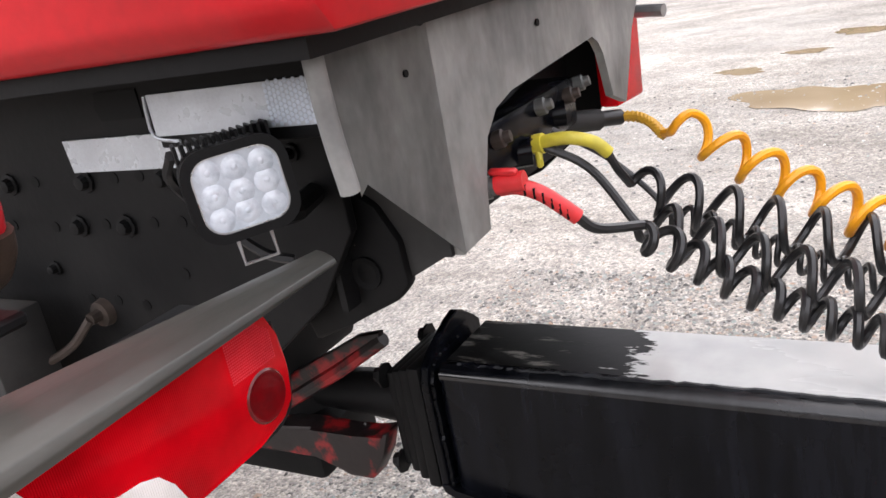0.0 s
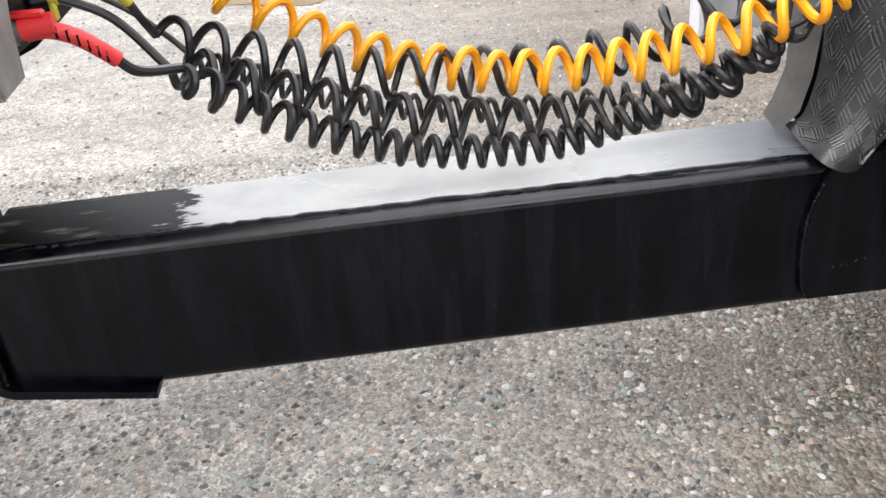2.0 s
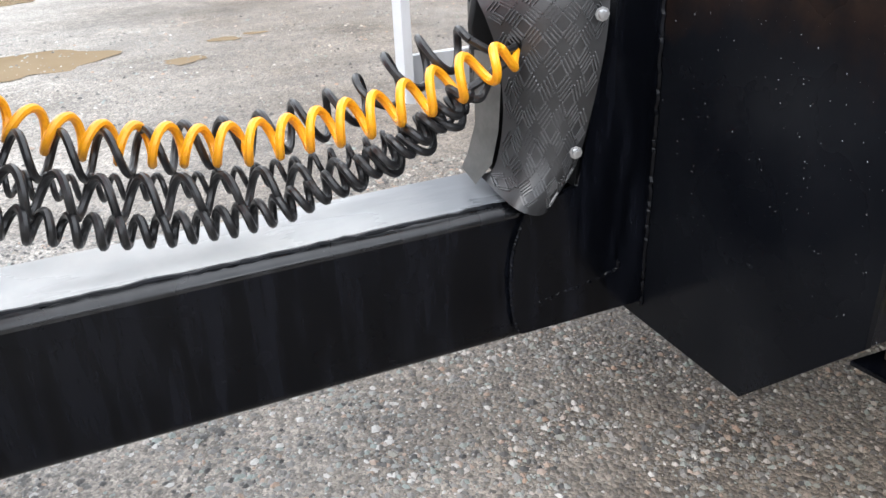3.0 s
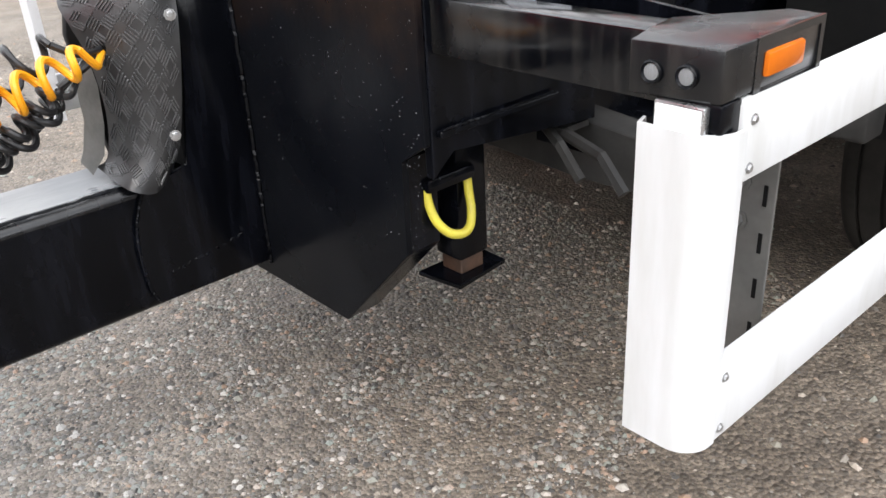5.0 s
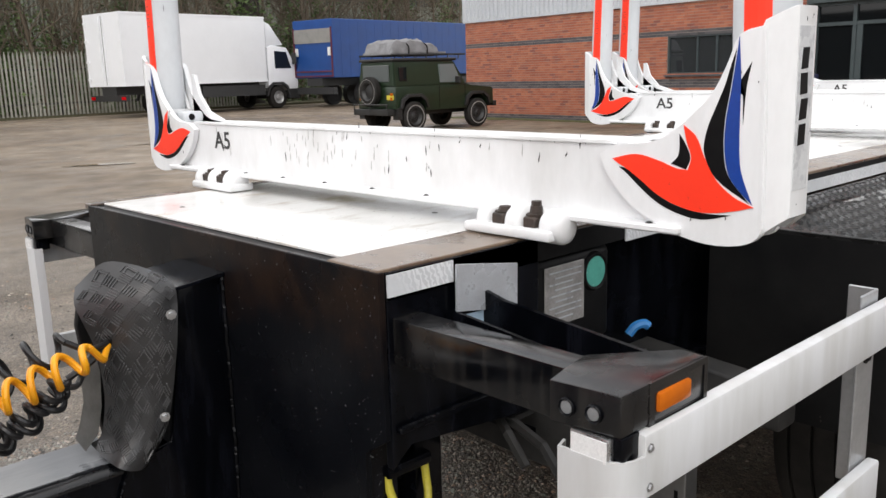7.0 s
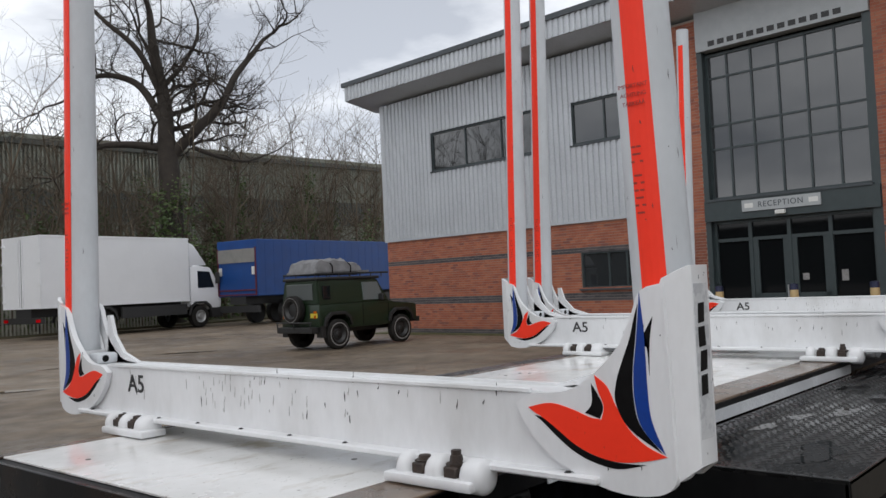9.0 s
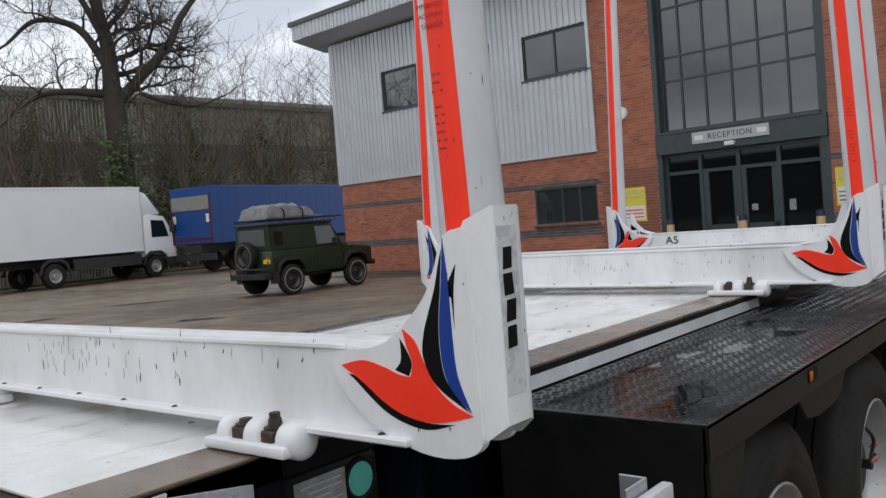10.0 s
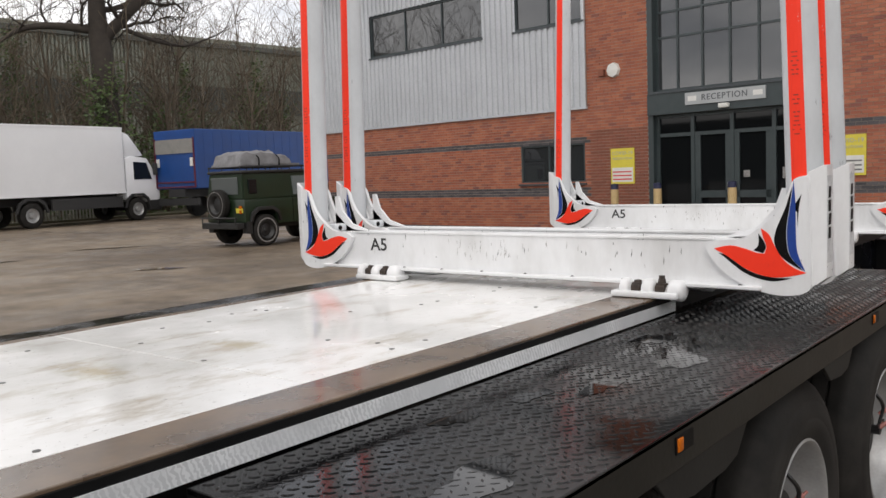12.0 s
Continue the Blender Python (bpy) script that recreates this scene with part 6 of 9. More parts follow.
prism(bm, [(-1.85, 1.04), (-1.86, 1.04), (-2.02, 0.955), (-2.02, 1.20), (-1.852, 1.20)], "y", -0.36, -0.35)
box(bm, -2.05, -1.855, -0.45, 0.45, 1.215, 1.30)
part("rear_crossmember", bm, grimy_dark, truck)
# shackle lug beside the rail
bm = B()
prism(bm, [(-2.03, 1.21), (-1.90, 1.12), (-1.875, 1.075), (-1.872, 1.018), (-1.895, 0.995), (-1.97, 0.960), (-2.04, 0.93), (-2.06, 1.0)], "y", -0.43, -0.408, 0.006)
lug = part("lug_plate", bm, black_dusty, truck, smooth=True)
lug.location = (-0.040, 0.058, -0.012)
bm = B()
lathe(bm, [(0, 0.022), (0.004, 0.022), (0.002, 0.014), (0.003, 0.0)], (-1.930, -0.4305, 1.034), (0, -1, 0), 18)
part("lug_hole", bm, ink_black, lug)


def rounded(w, h, r, n=6):
    pts = []
    for cx, cy, a0 in ((w - r, h - r, 0), (-w + r, h - r, 90), (-w + r, -h + r, 180), (w - r, -h + r, 270)):
        for k in range(n + 1):
            a = radians(a0 + 90 * k / n)
            pts.append((cx + r * math.cos(a), cy + r * math.sin(a)))
    return pts


def work_lamp():
    """Square LED lamp with cooling fins and nine reflectors, facing backwards and out."""
    w = root("work_lamp", (-1.93, -0.59, 1.10), label="square black LED work lamp with nine clear reflectors", category="lamp")
    m = Matrix.Translation((-1.924, -0.609, 1.193)) @ Euler((radians(-4), radians(-3), radians(51))).to_matrix().to_4x4()
    bm = B()
    prism(bm, rounded(0.0545, 0.049, 0.027), "y", -0.010, 0.018, 0.004)
    body = part("housing", xf(bm, m), black_dusty, w, smooth=True)
    for k in range(13):
        bm = B()
        box(bm, -0.050 + k * 0.0078, -0.0465 + k * 0.0078, 0.0, 0.046, -0.040, 0.057, 0.001, 1)
        part("cooling_fin", xf(bm, m), black_dusty, body)
    bm = B()
    out, inn = rounded(0.0540, 0.0485, 0.027), rounded(0.0445, 0.0390, 0.021)
    ring(bm, out, inn, -0.020, -0.009)
    part("bezel", xf(bm, m), rubber_dark, body, smooth=True)
    bm = B()
    ring(bm, rounded(0.0448, 0.0393, 0.021), rounded(0.0430, 0.0375, 0.020), -0.0180, -0.012)
    part("lens_rim", xf(bm, m), bolt_metal, body, smooth=True)
    bm = B()
    prism(bm, rounded(0.0440, 0.0385, 0.020), "y", -0.0165, -0.010)
    lens = part("lens", xf(bm, m), lamp_back, body, "clear lens over pale reflectors", smooth=True)
    for i in (-1, 0, 1):
        for j in (-1, 0, 1):
            bm = B()
            lathe(bm, [(0.0, 0.0138), (0.0014, 0.0105), (0.0024, 0.006), (0.0020, 0.0035), (0.0028, 0.002), (0.0030, 0.0)], (i * 0.0270, -0.0162, j * 0.0232 + 0.0015 * ((i * 2 + j) % 3 - 1)), (0, -1, 0), 14)
            part("reflector", xf(bm, m), lamp_bowl, lens, smooth=True)
    bm = B()
    tube(bm, [(-0.0185, -0.004, -0.048), (-0.0185, -0.008, -0.076), (0.0165, -0.008, -0.076), (0.0165, -0.004, -0.048)], 0.0022, 6)
    part("bracket_clip", xf(bm, m), bolt_metal, body)
    bm = B()
    tube(bm, [(-1.93, -0.58, 1.15), (-1.93, -0.53, 1.14), (-1.95, -0.47, 1.14)], 0.014, 8)
    part("mount_arm", bm, black_dusty, w)
    bm = B()
    tube(bm, smooth_path([(-1.985, -0.63, 1.235), (-2.03, -0.60, 1.20), (-2.01, -0.575, 1.15), (-1.97, -0.555, 1.10), (-1.94, -0.54, 1.085)], 24), 0.006, 6)
    part("cable", bm, hose_black, w, smooth=True)
    w.location += Vector((-0.041, 0.057, 0.0))


def xf(bm, m):
    bm.transform(m)
    return bm


def ring(bm, out, inn, a, b):
    """A flat ring between two outlines, from a to b along y."""
    n = len(out)
    vs = [[bm.verts.new((u, y, v)) for u, v in pts] for pts, y in ((out, a), (inn, a), (inn, b), (out, b))]
    for k in range(4):
        p, q = vs[k], vs[(k + 1) % 4]
        for i in range(n):
            bm.faces.new((p[i], p[(i + 1) % n], q[(i + 1) % n], q[i]))
    return bm


lamp_back = mat("cloudy_lamp_lens", (0.46, 0.51, 0.57), (0.60, 0.65, 0.71), rough=0.16, rvar=0.06, scale=40, fine=260, bump=0.15, dist=0.002, coat=0.6, lo=0.36, hi=0.60, grainy=0.15)
lamp_bowl = mat("pale_lamp_reflector", (0.66, 0.71, 0.77), (0.50, 0.55, 0.61), rough=0.12, rvar=0.05, scale=60, fine=260, bump=0.2, dist=0.002, coat=0.6, lo=0.45, hi=0.62, grainy=0.1)
work_lamp()

dull_red = mat("dull_red_reflector", (0.30, 0.012, 0.016), (0.20, 0.010, 0.012), rough=0.25, scale=80, speck=(0.6, 0.45, 0.42), speck_at=0.7, speck_scale=200)
chassis.location = (-0.052, 0.066, -0.010)
# bumper bar: bent plate with a rounded lip, over the tail lamp
bm = B()
prism(bm, [(-1.900, 1.166), (-1.875, 1.160), (-1.850, 1.150), (-1.833, 1.138), (-1.828, 1.126), (-1.832, 1.116), (-1.842, 1.116), (-1.846, 1.128), (-1.870, 1.144), (-1.900, 1.150)], "y", -1.045, -0.560, 0.002)
for v in bm.verts:
    if v.co.y > -0.60:
        v.co.x += (-1.868 - v.co.x) * 0.70
        v.co.z += (1.114 - v.co.z) * 0.70
barp = part("bumper_bar", bm, bar_steel, truck, "grey steel lamp guard bar with a rolled lip", smooth=True)
bm = B()
t = bmesh.new()
prism(t, [(0.023 * math.cos(radians(a)), 0.024 + 0.021 * math.sin(radians(a))) for a in range(0, 181, 15)] + [(-0.026, -0.004), (0.026, -0.004)], "y", -0.003, 0.003, 0.001)
join(bm, t, Matrix.Translation((-1.846, -0.969, 1.143)) @ Euler((0, 0, radians(48))).to_matrix().to_4x4())
tab = part("bar_tab", bm, bar_steel, barp, smooth=True)
bm = B()
lathe(bm, [(0, 0.0145), (0.006, 0.0145), (0.008, 0.0105)], (-1.844, -0.971, 1.168), (0.74, -0.67, 0), 18)
part("reflector_ring", bm, rubber, tab, smooth=True)
bm = B()
lathe(bm, [(0.003, 0.0098), (0.008, 0.0085), (0.011, 0.005), (0.012, 0)], (-1.844, -0.971, 1.168), (0.74, -0.67, 0), 18)
part("red_button", bm, dull_red, tab, smooth=True)

# tail lamp: red lens with a clear reversing panel
tail = new("tail_lamp")
tail.parent = truck
tagged(tail, "long red tail lamp with a clear lower panel")
LENS = [(-1.15, 1.110), (-0.665, 1.110), (-0.645, 1.100), (-0.634, 1.075), (-0.631, 1.04), (-0.636, 1.008), (-0.652, 0.994), (-0.69, 0.988), (-0.95, 0.983), (-1.0, 0.974), (-1.15, 0.960)]
bm = B()
prism(bm, [(y * 0.998, 1.040 + (z - 1.040) * 1.06) for y, z in LENS], "x", -1.97, -1.902, 0.003)
part("lamp_base", bm, black_dusty, tail, smooth=True)
bm = B()
prism(bm, LENS, "x", -1.903, -1.883, 0.004)
rl = part("red_lens", bm, lens_red, tail, "red tail lamp lens", smooth=True)
bm = B()
WHITE = [(-0.944, 1.100), (-0.908, 1.096), (-0.900, 1.080), (-0.890, 1.067), (-0.874, 1.053), (-0.856, 1.044), (-0.838, 1.040), (-0.817, 1.038), (-0.801, 1.032), (-0.789, 1.017), (-0.781, 0.997), (-0.780, 0.988), (-0.958, 0.985), (-0.949, 1.012), (-0.942, 1.025), (-0.938, 1.045), (-0.946, 1.068)]
prism(bm, WHITE, "x", -1.8835, -1.8815, 0.0006)
cl = part("clear_lens", bm, lens_white, rl, "clear reversing lamp panel", smooth=True)
bm = B()
lathe(bm, [(0, 0.011), (0.0006, 0.011), (0.0006, 0)], (-1.8815, -0.929, 1.064), (1, 0, 0), 16)
part("amber_spot", bm, mat("faint_amber", (0.72, 0.36, 0.16), (0.74, 0.55, 0.4), rough=0.2, scale=120), cl)
bm = B()
lathe(bm, [(0, 0.026), (0.0015, 0.024), (0.0004, 0.020), (0.0014, 0.017), (0.0004, 0.013), (0.0014, 0.010), (0.0004, 0.006), (0.0014, 0.0)], (-1.883, -0.668, 1.028), (1, 0, 0), 24)
part("lens_rosette", bm, mat("deep_red_lens", (0.16, 0.002, 0.004), (0.10, 0.002, 0.003), rough=0.2, scale=60), rl, smooth=True)
bm = B()
for k in range(26):
    for j in range(16):
        y, z = -0.702 + 0.0024 * k, 1.098 - 0.0026 * j
        if y < -0.645 - max(0, (z - 1.085)) * 1.2:
            box(bm, -1.8832, -1.8824, y, y + 0.0014, z - 0.0016, z)
part("lens_grain", bm, lens_grid, rl, "fine reflecting grid in the red lens", kind="stuff")
bm = B()
tube(bm, smooth_path([(-1.893, -1.13, 0.960), (-1.893, -0.95, 0.980), (-1.893, -0.70, 0.985), (-1.893, -0.65, 0.990), (-1.893, -0.633, 1.006), (-1.893, -0.629, 1.04), (-1.893, -0.634, 1.085)], 30), 0.004, 6)
part("lens_seal", bm, ink_black, tail)
bm = B()
tube(bm, [(-1.8825, -0.985, 1.10), (-1.8825, -0.982, 1.04), (-1.8825, -0.978, 0.978)], 0.0015, 5)
part("lens_seam", bm, ink_black, tail)
bm = B()
prism(bm, [(0.40, 1.20), (0.57, 1.20), (0.56, 1.03), (0.40, 1.04)], "x", -1.93, -1.89, 0.008)
part("far_tail_lamp", bm, lens_red, truck, "red tail lamp on the far side", smooth=True)
bm = B()
tube(bm, [(-1.89, 0.46, 1.21), (-1.80, 0.44, 1.205)], 0.012, 8)
part("far_stub_pipe", bm, alu, truck)

# red hook bracket on the frame
hook_red = mat("scuffed_dark_red_paint", (0.36, 0.006, 0.012), (0.27, 0.005, 0.009), rough=0.5, rvar=0.1, scale=20, fine=80, bump=0.1, spec=0.25, speck=(0.05, 0.03, 0.025), speck_at=0.70, speck_scale=60)
hook = root("hook_bracket", (-1.90, -0.886, 1.19), label="red painted shackle with a rusty brown bow, bolted to the truck", category="shackle")
bm = B()
tube(bm, smooth_path([(-1.845, -0.886, 1.265), (-1.842, -0.886, 1.295), (-1.855, -0.886, 1.34), (-1.875, -0.87, 1.40)], 14), 0.0135, 12, True, 0.017)
part("red_arm", bm, hook_red, hook, smooth=True)
bm = B()
tube(bm, smooth_path([(-1.925, -0.886, 1.275), (-1.935, -0.886, 1.30), (-1.945, -0.88, 1.35), (-1.95, -0.87, 1.40)], 14), 0.0135, 12, True, 0.017)
part("red_arm", bm, hook_red, hook, smooth=True)
bm = B()
tube(bm, smooth_path([(-1.930, -0.886, 1.285), (-1.925, -0.886, 1.255), (-1.905, -0.886, 1.240), (-1.868, -0.886, 1.243), (-1.848, -0.886, 1.256), (-1.842, -0.886, 1.272)], 22), 0.017, 12)
box(bm, -1.965, -1.90, -0.905, -0.865, 1.208, 1.25, 0.012, 2)
part("rusty_bow", bm, rust_dark, hook, smooth=True)
bm = B()
box(bm, -1.975, -1.868, -0.91, -0.862, 1.198, 1.2085, 0.003, 1)
part("clamp_plate", bm, black_dusty, hook, smooth=True)
for xx, zz in ((-1.885, 1.200), (-1.948, 1.190)):
    bm = B()
    tube(bm, [(xx - 0.012, -0.875, zz), (xx + 0.012, -0.90, zz - 0.003)], 0.0095, 6)
    part("hook_bolt", bm, bolt_dark, hook, smooth=True)
bm = B()
tube(bm, [(-1.91, -0.89, 1.41), (-1.93, -0.75, 1.44), (-1.95, -0.60, 1.46)], 0.024, 10)
part("hook_stay", bm, red_body, hook, smooth=True)
bm = B()
tube(bm, smooth_path([(-2.40, -0.50, 0.97), (-2.44, -0.52, 0.93), (-2.50, -0.55, 0.905), (-2.53, -0.56, 0.91), (-2.535, -0.56, 0.93)], 18), 0.007, 8)
lathe(bm, [(0, 0.024), (0.02, 0.02), (0.022, 0)], (-2.40, -0.462, 0.97), (0, -1, 0), 14)
tube(bm, [(-2.40, -0.46, 0.97), (-2.40, -0.50, 0.97)], 0.01, 8)
part("wire_hook", bm, bolt_dark, truck, "small rusty wire hook", smooth=True).location = (-0.05, 0.06, -0.01)
bm = B()
box(bm, -2.75, -2.52, -0.56, -0.462, 0.78, 1.0, 0.006, 2)
part("side_box", bm, grimy_dark, truck, smooth=True)

# towing jaw under the rear crossmember
bm = B()
box(bm, -2.75, -2.42, -0.13, 0.13, 0.66, 0.82, 0.02, 2)
box(bm, -2.75, -2.60, -0.20, 0.20, 0.55, 1.2, 0.02, 2)
box(bm, -2.70, -2.40, -0.10, 0.10, 0.44, 0.54, 0.015, 2)
jaw = part("towing_jaw", bm, black_dusty, truck, smooth=True)
bm = B()
t = bmesh.new()
prism(t, [(-2.56, 0.50), (-2.40, 0.515), (-2.33, 0.475), (-2.27, 0.475), (-2.235, 0.53), (-2.215, 0.585), (-2.30, 0.56), (-2.40, 0.575), (-2.56, 0.56)], "y", -0.11, -0.06, 0.008)
join(bm, t)
part("guide_funnel", bm, red_grimy, jaw, "grimy red towing guide", smooth=True)
bm = B()
tube(bm, [(-2.46, -0.10, 0.61), (-2.30, -0.10, 0.70), (-2.19, -0.09, 0.77)], 0.014, 8)
prism(bm, [(-2.44, 0.63), (-2.20, 0.755), (-2.19, 0.785), (-2.24, 0.775), (-2.46, 0.66)], "y", -0.10, -0.08, 0.004)
part("red_lever", bm, red_grimy, jaw, "grimy red hand lever", smooth=True)
# truck wheels, ahead of the overhang
for wx in (-4.3,):
    for sgn in (-1, 1):
        bm = B()
        lathe(bm, [(-0.30, 0.28), (-0.30, 0.46), (-0.27, 0.5), (-0.03, 0.5), (0, 0.46), (0, 0.28), (-0.12, 0.25), (-0.14, 0.0)], (wx, sgn * 1.2, 0.5), (0, sgn, 0), 32)
        part("truck_wheel", bm, tyre_rubber, truck, smooth=True)
    bm = B()
    tube(bm, [(wx, -1.0, 0.5), (wx, 1.0, 0.5)], 0.08, 10)
    box(bm, wx - 0.1, wx + 0.1, -0.45, -0.35, 0.5, 0.82)
    box(bm, wx - 0.1, wx + 0.1, 0.35, 0.45, 0.5, 0.82)
    part("truck_axle", bm, black_dusty, truck)

# couplings in the opening
coup = new("coupling_block")
coup.parent = truck
tagged(coup, "dark air and electric couplings behind the rear plate")
bm = B()
box(bm, -1.99, -1.87, -0.24, 0.14, 1.075, 1.155, 0.01, 2)
part("valve_block", bm, black_paint, coup, smooth=True)
for (yy, zz) in ((-0.22, 1.09), (-0.08, 1.09), (0.06, 1.11)):
    bm = B()
    tube(bm, [(-1.99, yy - 0.06, zz), (-1.86, yy, zz)], 0.022, 10)
    part("coupling_port", bm, black_paint, coup, smooth=True)
for k, yy in enumerate((-0.17, -0.02, 0.09, 0.14)):
    bm = B()
    lathe(bm, [(0, 0.013), (0.015, 0.013), (0.017, 0.009), (0.026, 0.008), (0.027, 0)], (-1.872, yy, 1.13 + 0.008 * (k % 2)), (1, 0.2, 0.2), 10)
    part("valve_cap", bm, steel_grey if k % 2 else bolt_dark, coup, smooth=True)
bm = B()
tube(bm, smooth_path([(-1.93, -0.2, 1.13), (-1.90, -0.05, 1.175), (-1.93, 0.15, 1.18)], 10), 0.012, 8)
part("supply_pipe", bm, black_paint, coup, smooth=True)
bm = B()
box(bm, -2.0, -1.99, -0.40, 0.40, 0.98, 1.25)
part("dark_backing", bm, black_dusty, coup)
bm = B()
tube(bm, [(-1.94, 0.09, 1.085), (-1.865, 0.21, 1.062)], 0.019, 10)
lathe(bm, [(-0.014, 0.0), (-0.014, 0.024), (0.014, 0.024), (0.014, 0.0)], (-1.91, 0.14, 1.074), (0.55, 0.8, -0.1), 6)
part("grey_coupling", bm, grimy_dark, coup, smooth=True)
bm = B()
tube(bm, [(-1.88, 0.185, 1.067), (-1.838, 0.246, 1.056)], 0.014, 10)
part("hose_boot", bm, rubber, coup, smooth=True)

# ---- coiled hoses between truck and trailer ----
def even_path(keys, n):
    """n points at even spacing along the curve through keys."""
    fine = smooth_path(keys, 400)
    run = [0.0]
    for a, b in zip(fine, fine[1:]):
        run.append(run[-1] + (b - a).length)
    out, j = [], 0
    for i in range(n):
        want = run[-1] * i / (n - 1)
        while j < len(run) - 2 and run[j + 1] < want:
            j += 1
        out.append(fine[j].lerp(fine[j + 1], (want - run[j]) / max(1e-9, run[j + 1] - run[j])))
    return out


def coil_hose(name, keys, turns, rad, r, material, label, lead_a, lead_b, phase=0.0, seed=0, swell=0.05, loose=0.0, wide=0.0, narrow=0.0, hand=-1):
    """A hanging coil; loose stretches the turns at the truck's end, wide opens them there, narrow closes them at the trailer."""
    h = root(name, keys[0], label=label, category="hose", group="coiled hoses")
    n = int(turns * 20)
    path = even_path(keys, n + 1)
    pts = []
    for i, c in enumerate(path):
        d = (path[min(i + 1, n)] - path[max(i - 1, 0)]).normalized()
        u = d.cross(Vector((0, 0, 1))).normalized()
        v = u.cross(d).normalized()
        s = i / n
        a = phase + hand * 2 * math.pi * turns * (s - loose * s * (1 - s) * (1 - s) * 2)
        e = min(1.0, i / 9, (n - i) / 9)
        rr = rad * (0.35 + 0.65 * e) * (1 + swell * math.sin(i * 0.11 + seed) + wide * (1 - s) ** 2 - narrow * s ** 3)
        pts.append(c + (u * math.cos(a) + v * math.sin(a)) * rr)
    bm = B()
    tube(bm, pts, r, 8)
    part("coil", bm, material, h, smooth=True)
    for nm, lead, end in (("truck_lead", lead_a, pts[0]), ("trailer_lead", lead_b, pts[-1])):
        if lead:
            keysl = [*lead, end] if nm == "truck_lead" else [end, *lead]
            bm = B()
            tube(bm, smooth_path(keysl, 16), r, 8)
            part(nm, bm, material, h, smooth=True)
    return h


hy = coil_hose("coiled_hose", [(-1.735, 0.207, 1.038), (-1.683, 0.188, 1.026), (-1.63, 0.174, 0.997), (-1.58, 0.154, 0.974), (-1.52, 0.13, 0.951), (-1.47, 0.11, 0.931), (-1.42, 0.09, 0.915), (-1.357, 0.065, 0.901), (-1.294, 0.04, 0.895), (-1.232, 0.015, 0.89), (-1.172, -0.009, 0.892), (-1.113, -0.033, 0.9), (-1.056, -0.056, 0.911), (-1.001, -0.078, 0.924), (-0.955, -0.096, 0.939), (-0.89, -0.122, 0.963), (-0.832, -0.147, 0.992), (-0.795, -0.156, 1.012)],
               19.45, 0.0295, 0.0074, hose_yellow, "bright yellow coiled air hose hanging over the drawbar", [(-1.758, 0.215, 1.030)], [(-0.768, -0.135, 0.982), (-0.752, -0.105, 0.980), (-0.722, -0.056, 0.990)], 6.1, seed=1, loose=0.186, wide=0.04, hand=1)
SPR = smooth_path([(-1.842, 0.248, 1.056), (-1.805, 0.238, 1.056), (-1.778, 0.227, 1.046), (-1.758, 0.215, 1.029)], 13)
bm = B()
tube(bm, SPR, 0.0085, 10)
for p in SPR:
    t = bmesh.new()
    bmesh.ops.create_icosphere(t, subdivisions=1, radius=0.0108)
    join(bm, t, Matrix.Translation(p))
part("spring_sleeve", bm, spring_yellow, hy, "yellow spring-shaped sleeve", smooth=True, kind="stuff")
h1 = coil_hose("coiled_hose", [(-1.745, 0.0, 1.009), (-1.69, 0.03, 0.98), (-1.62, 0.05, 0.945), (-1.54, 0.06, 0.92), (-1.45, 0.06, 0.899), (-1.35, 0.06, 0.886), (-1.23, 0.06, 0.879), (-1.1, 0.05, 0.885), (-0.985, 0.02, 0.919), (-0.93, -0.02, 0.961), (-0.87, -0.06, 1.0), (-0.82, -0.09, 1.02)],
               16.44, 0.036, 0.0066, hose_black, "black coiled electric cable with wide turns", [(-1.772, -0.022, 1.072), (-1.76, -0.015, 1.04)], [(-0.785, -0.10, 1.00), (-0.745, -0.08, 0.995), (-0.724, -0.058, 0.994)], 3.27, seed=2, loose=0.024)
coil_hose("coiled_hose", [(-1.725, -0.06, 0.976), (-1.65, -0.045, 0.941), (-1.58, -0.035, 0.912), (-1.50, -0.025, 0.879), (-1.42, -0.02, 0.854), (-1.32, -0.02, 0.832), (-1.20, -0.02, 0.818), (-1.09, -0.03, 0.814), (-0.995, -0.05, 0.828), (-0.915, -0.08, 0.866), (-0.86, -0.10, 0.911), (-0.82, -0.12, 0.946)],
               16.2, 0.034, 0.0068, hose_black, "black coiled hose with wide turns in the middle of the bundle", [(-1.86, -0.05, 1.09), (-1.79, -0.045, 1.05)], [(-0.78, -0.10, 0.98), (-0.745, -0.08, 0.985), (-0.724, -0.058, 0.988)], 0.06, seed=5, narrow=0.45)
h2 = coil_hose("coiled_hose", [(-1.7, -0.12, 0.984), (-1.66, -0.09, 0.94), (-1.6, -0.07, 0.894), (-1.523, -0.055, 0.85), (-1.424, -0.05, 0.813), (-1.351, -0.05, 0.796), (-1.261, -0.05, 0.786), (-1.16, -0.05, 0.787), (-1.09, -0.055, 0.805), (-1.02, -0.07, 0.832), (-0.95, -0.09, 0.869), (-0.9, -0.1, 0.903), (-0.84, -0.12, 0.956)],
               29.68, 0.0205, 0.0070, hose_black, "black coiled hose with tight turns under the others", [(-1.750, -0.212, 1.037), (-1.732, -0.188, 1.012)], [(-0.80, -0.12, 0.972), (-0.755, -0.09, 0.982), (-0.724, -0.058, 0.988)], 1.60, seed=3, loose=0.156, wide=0.15)
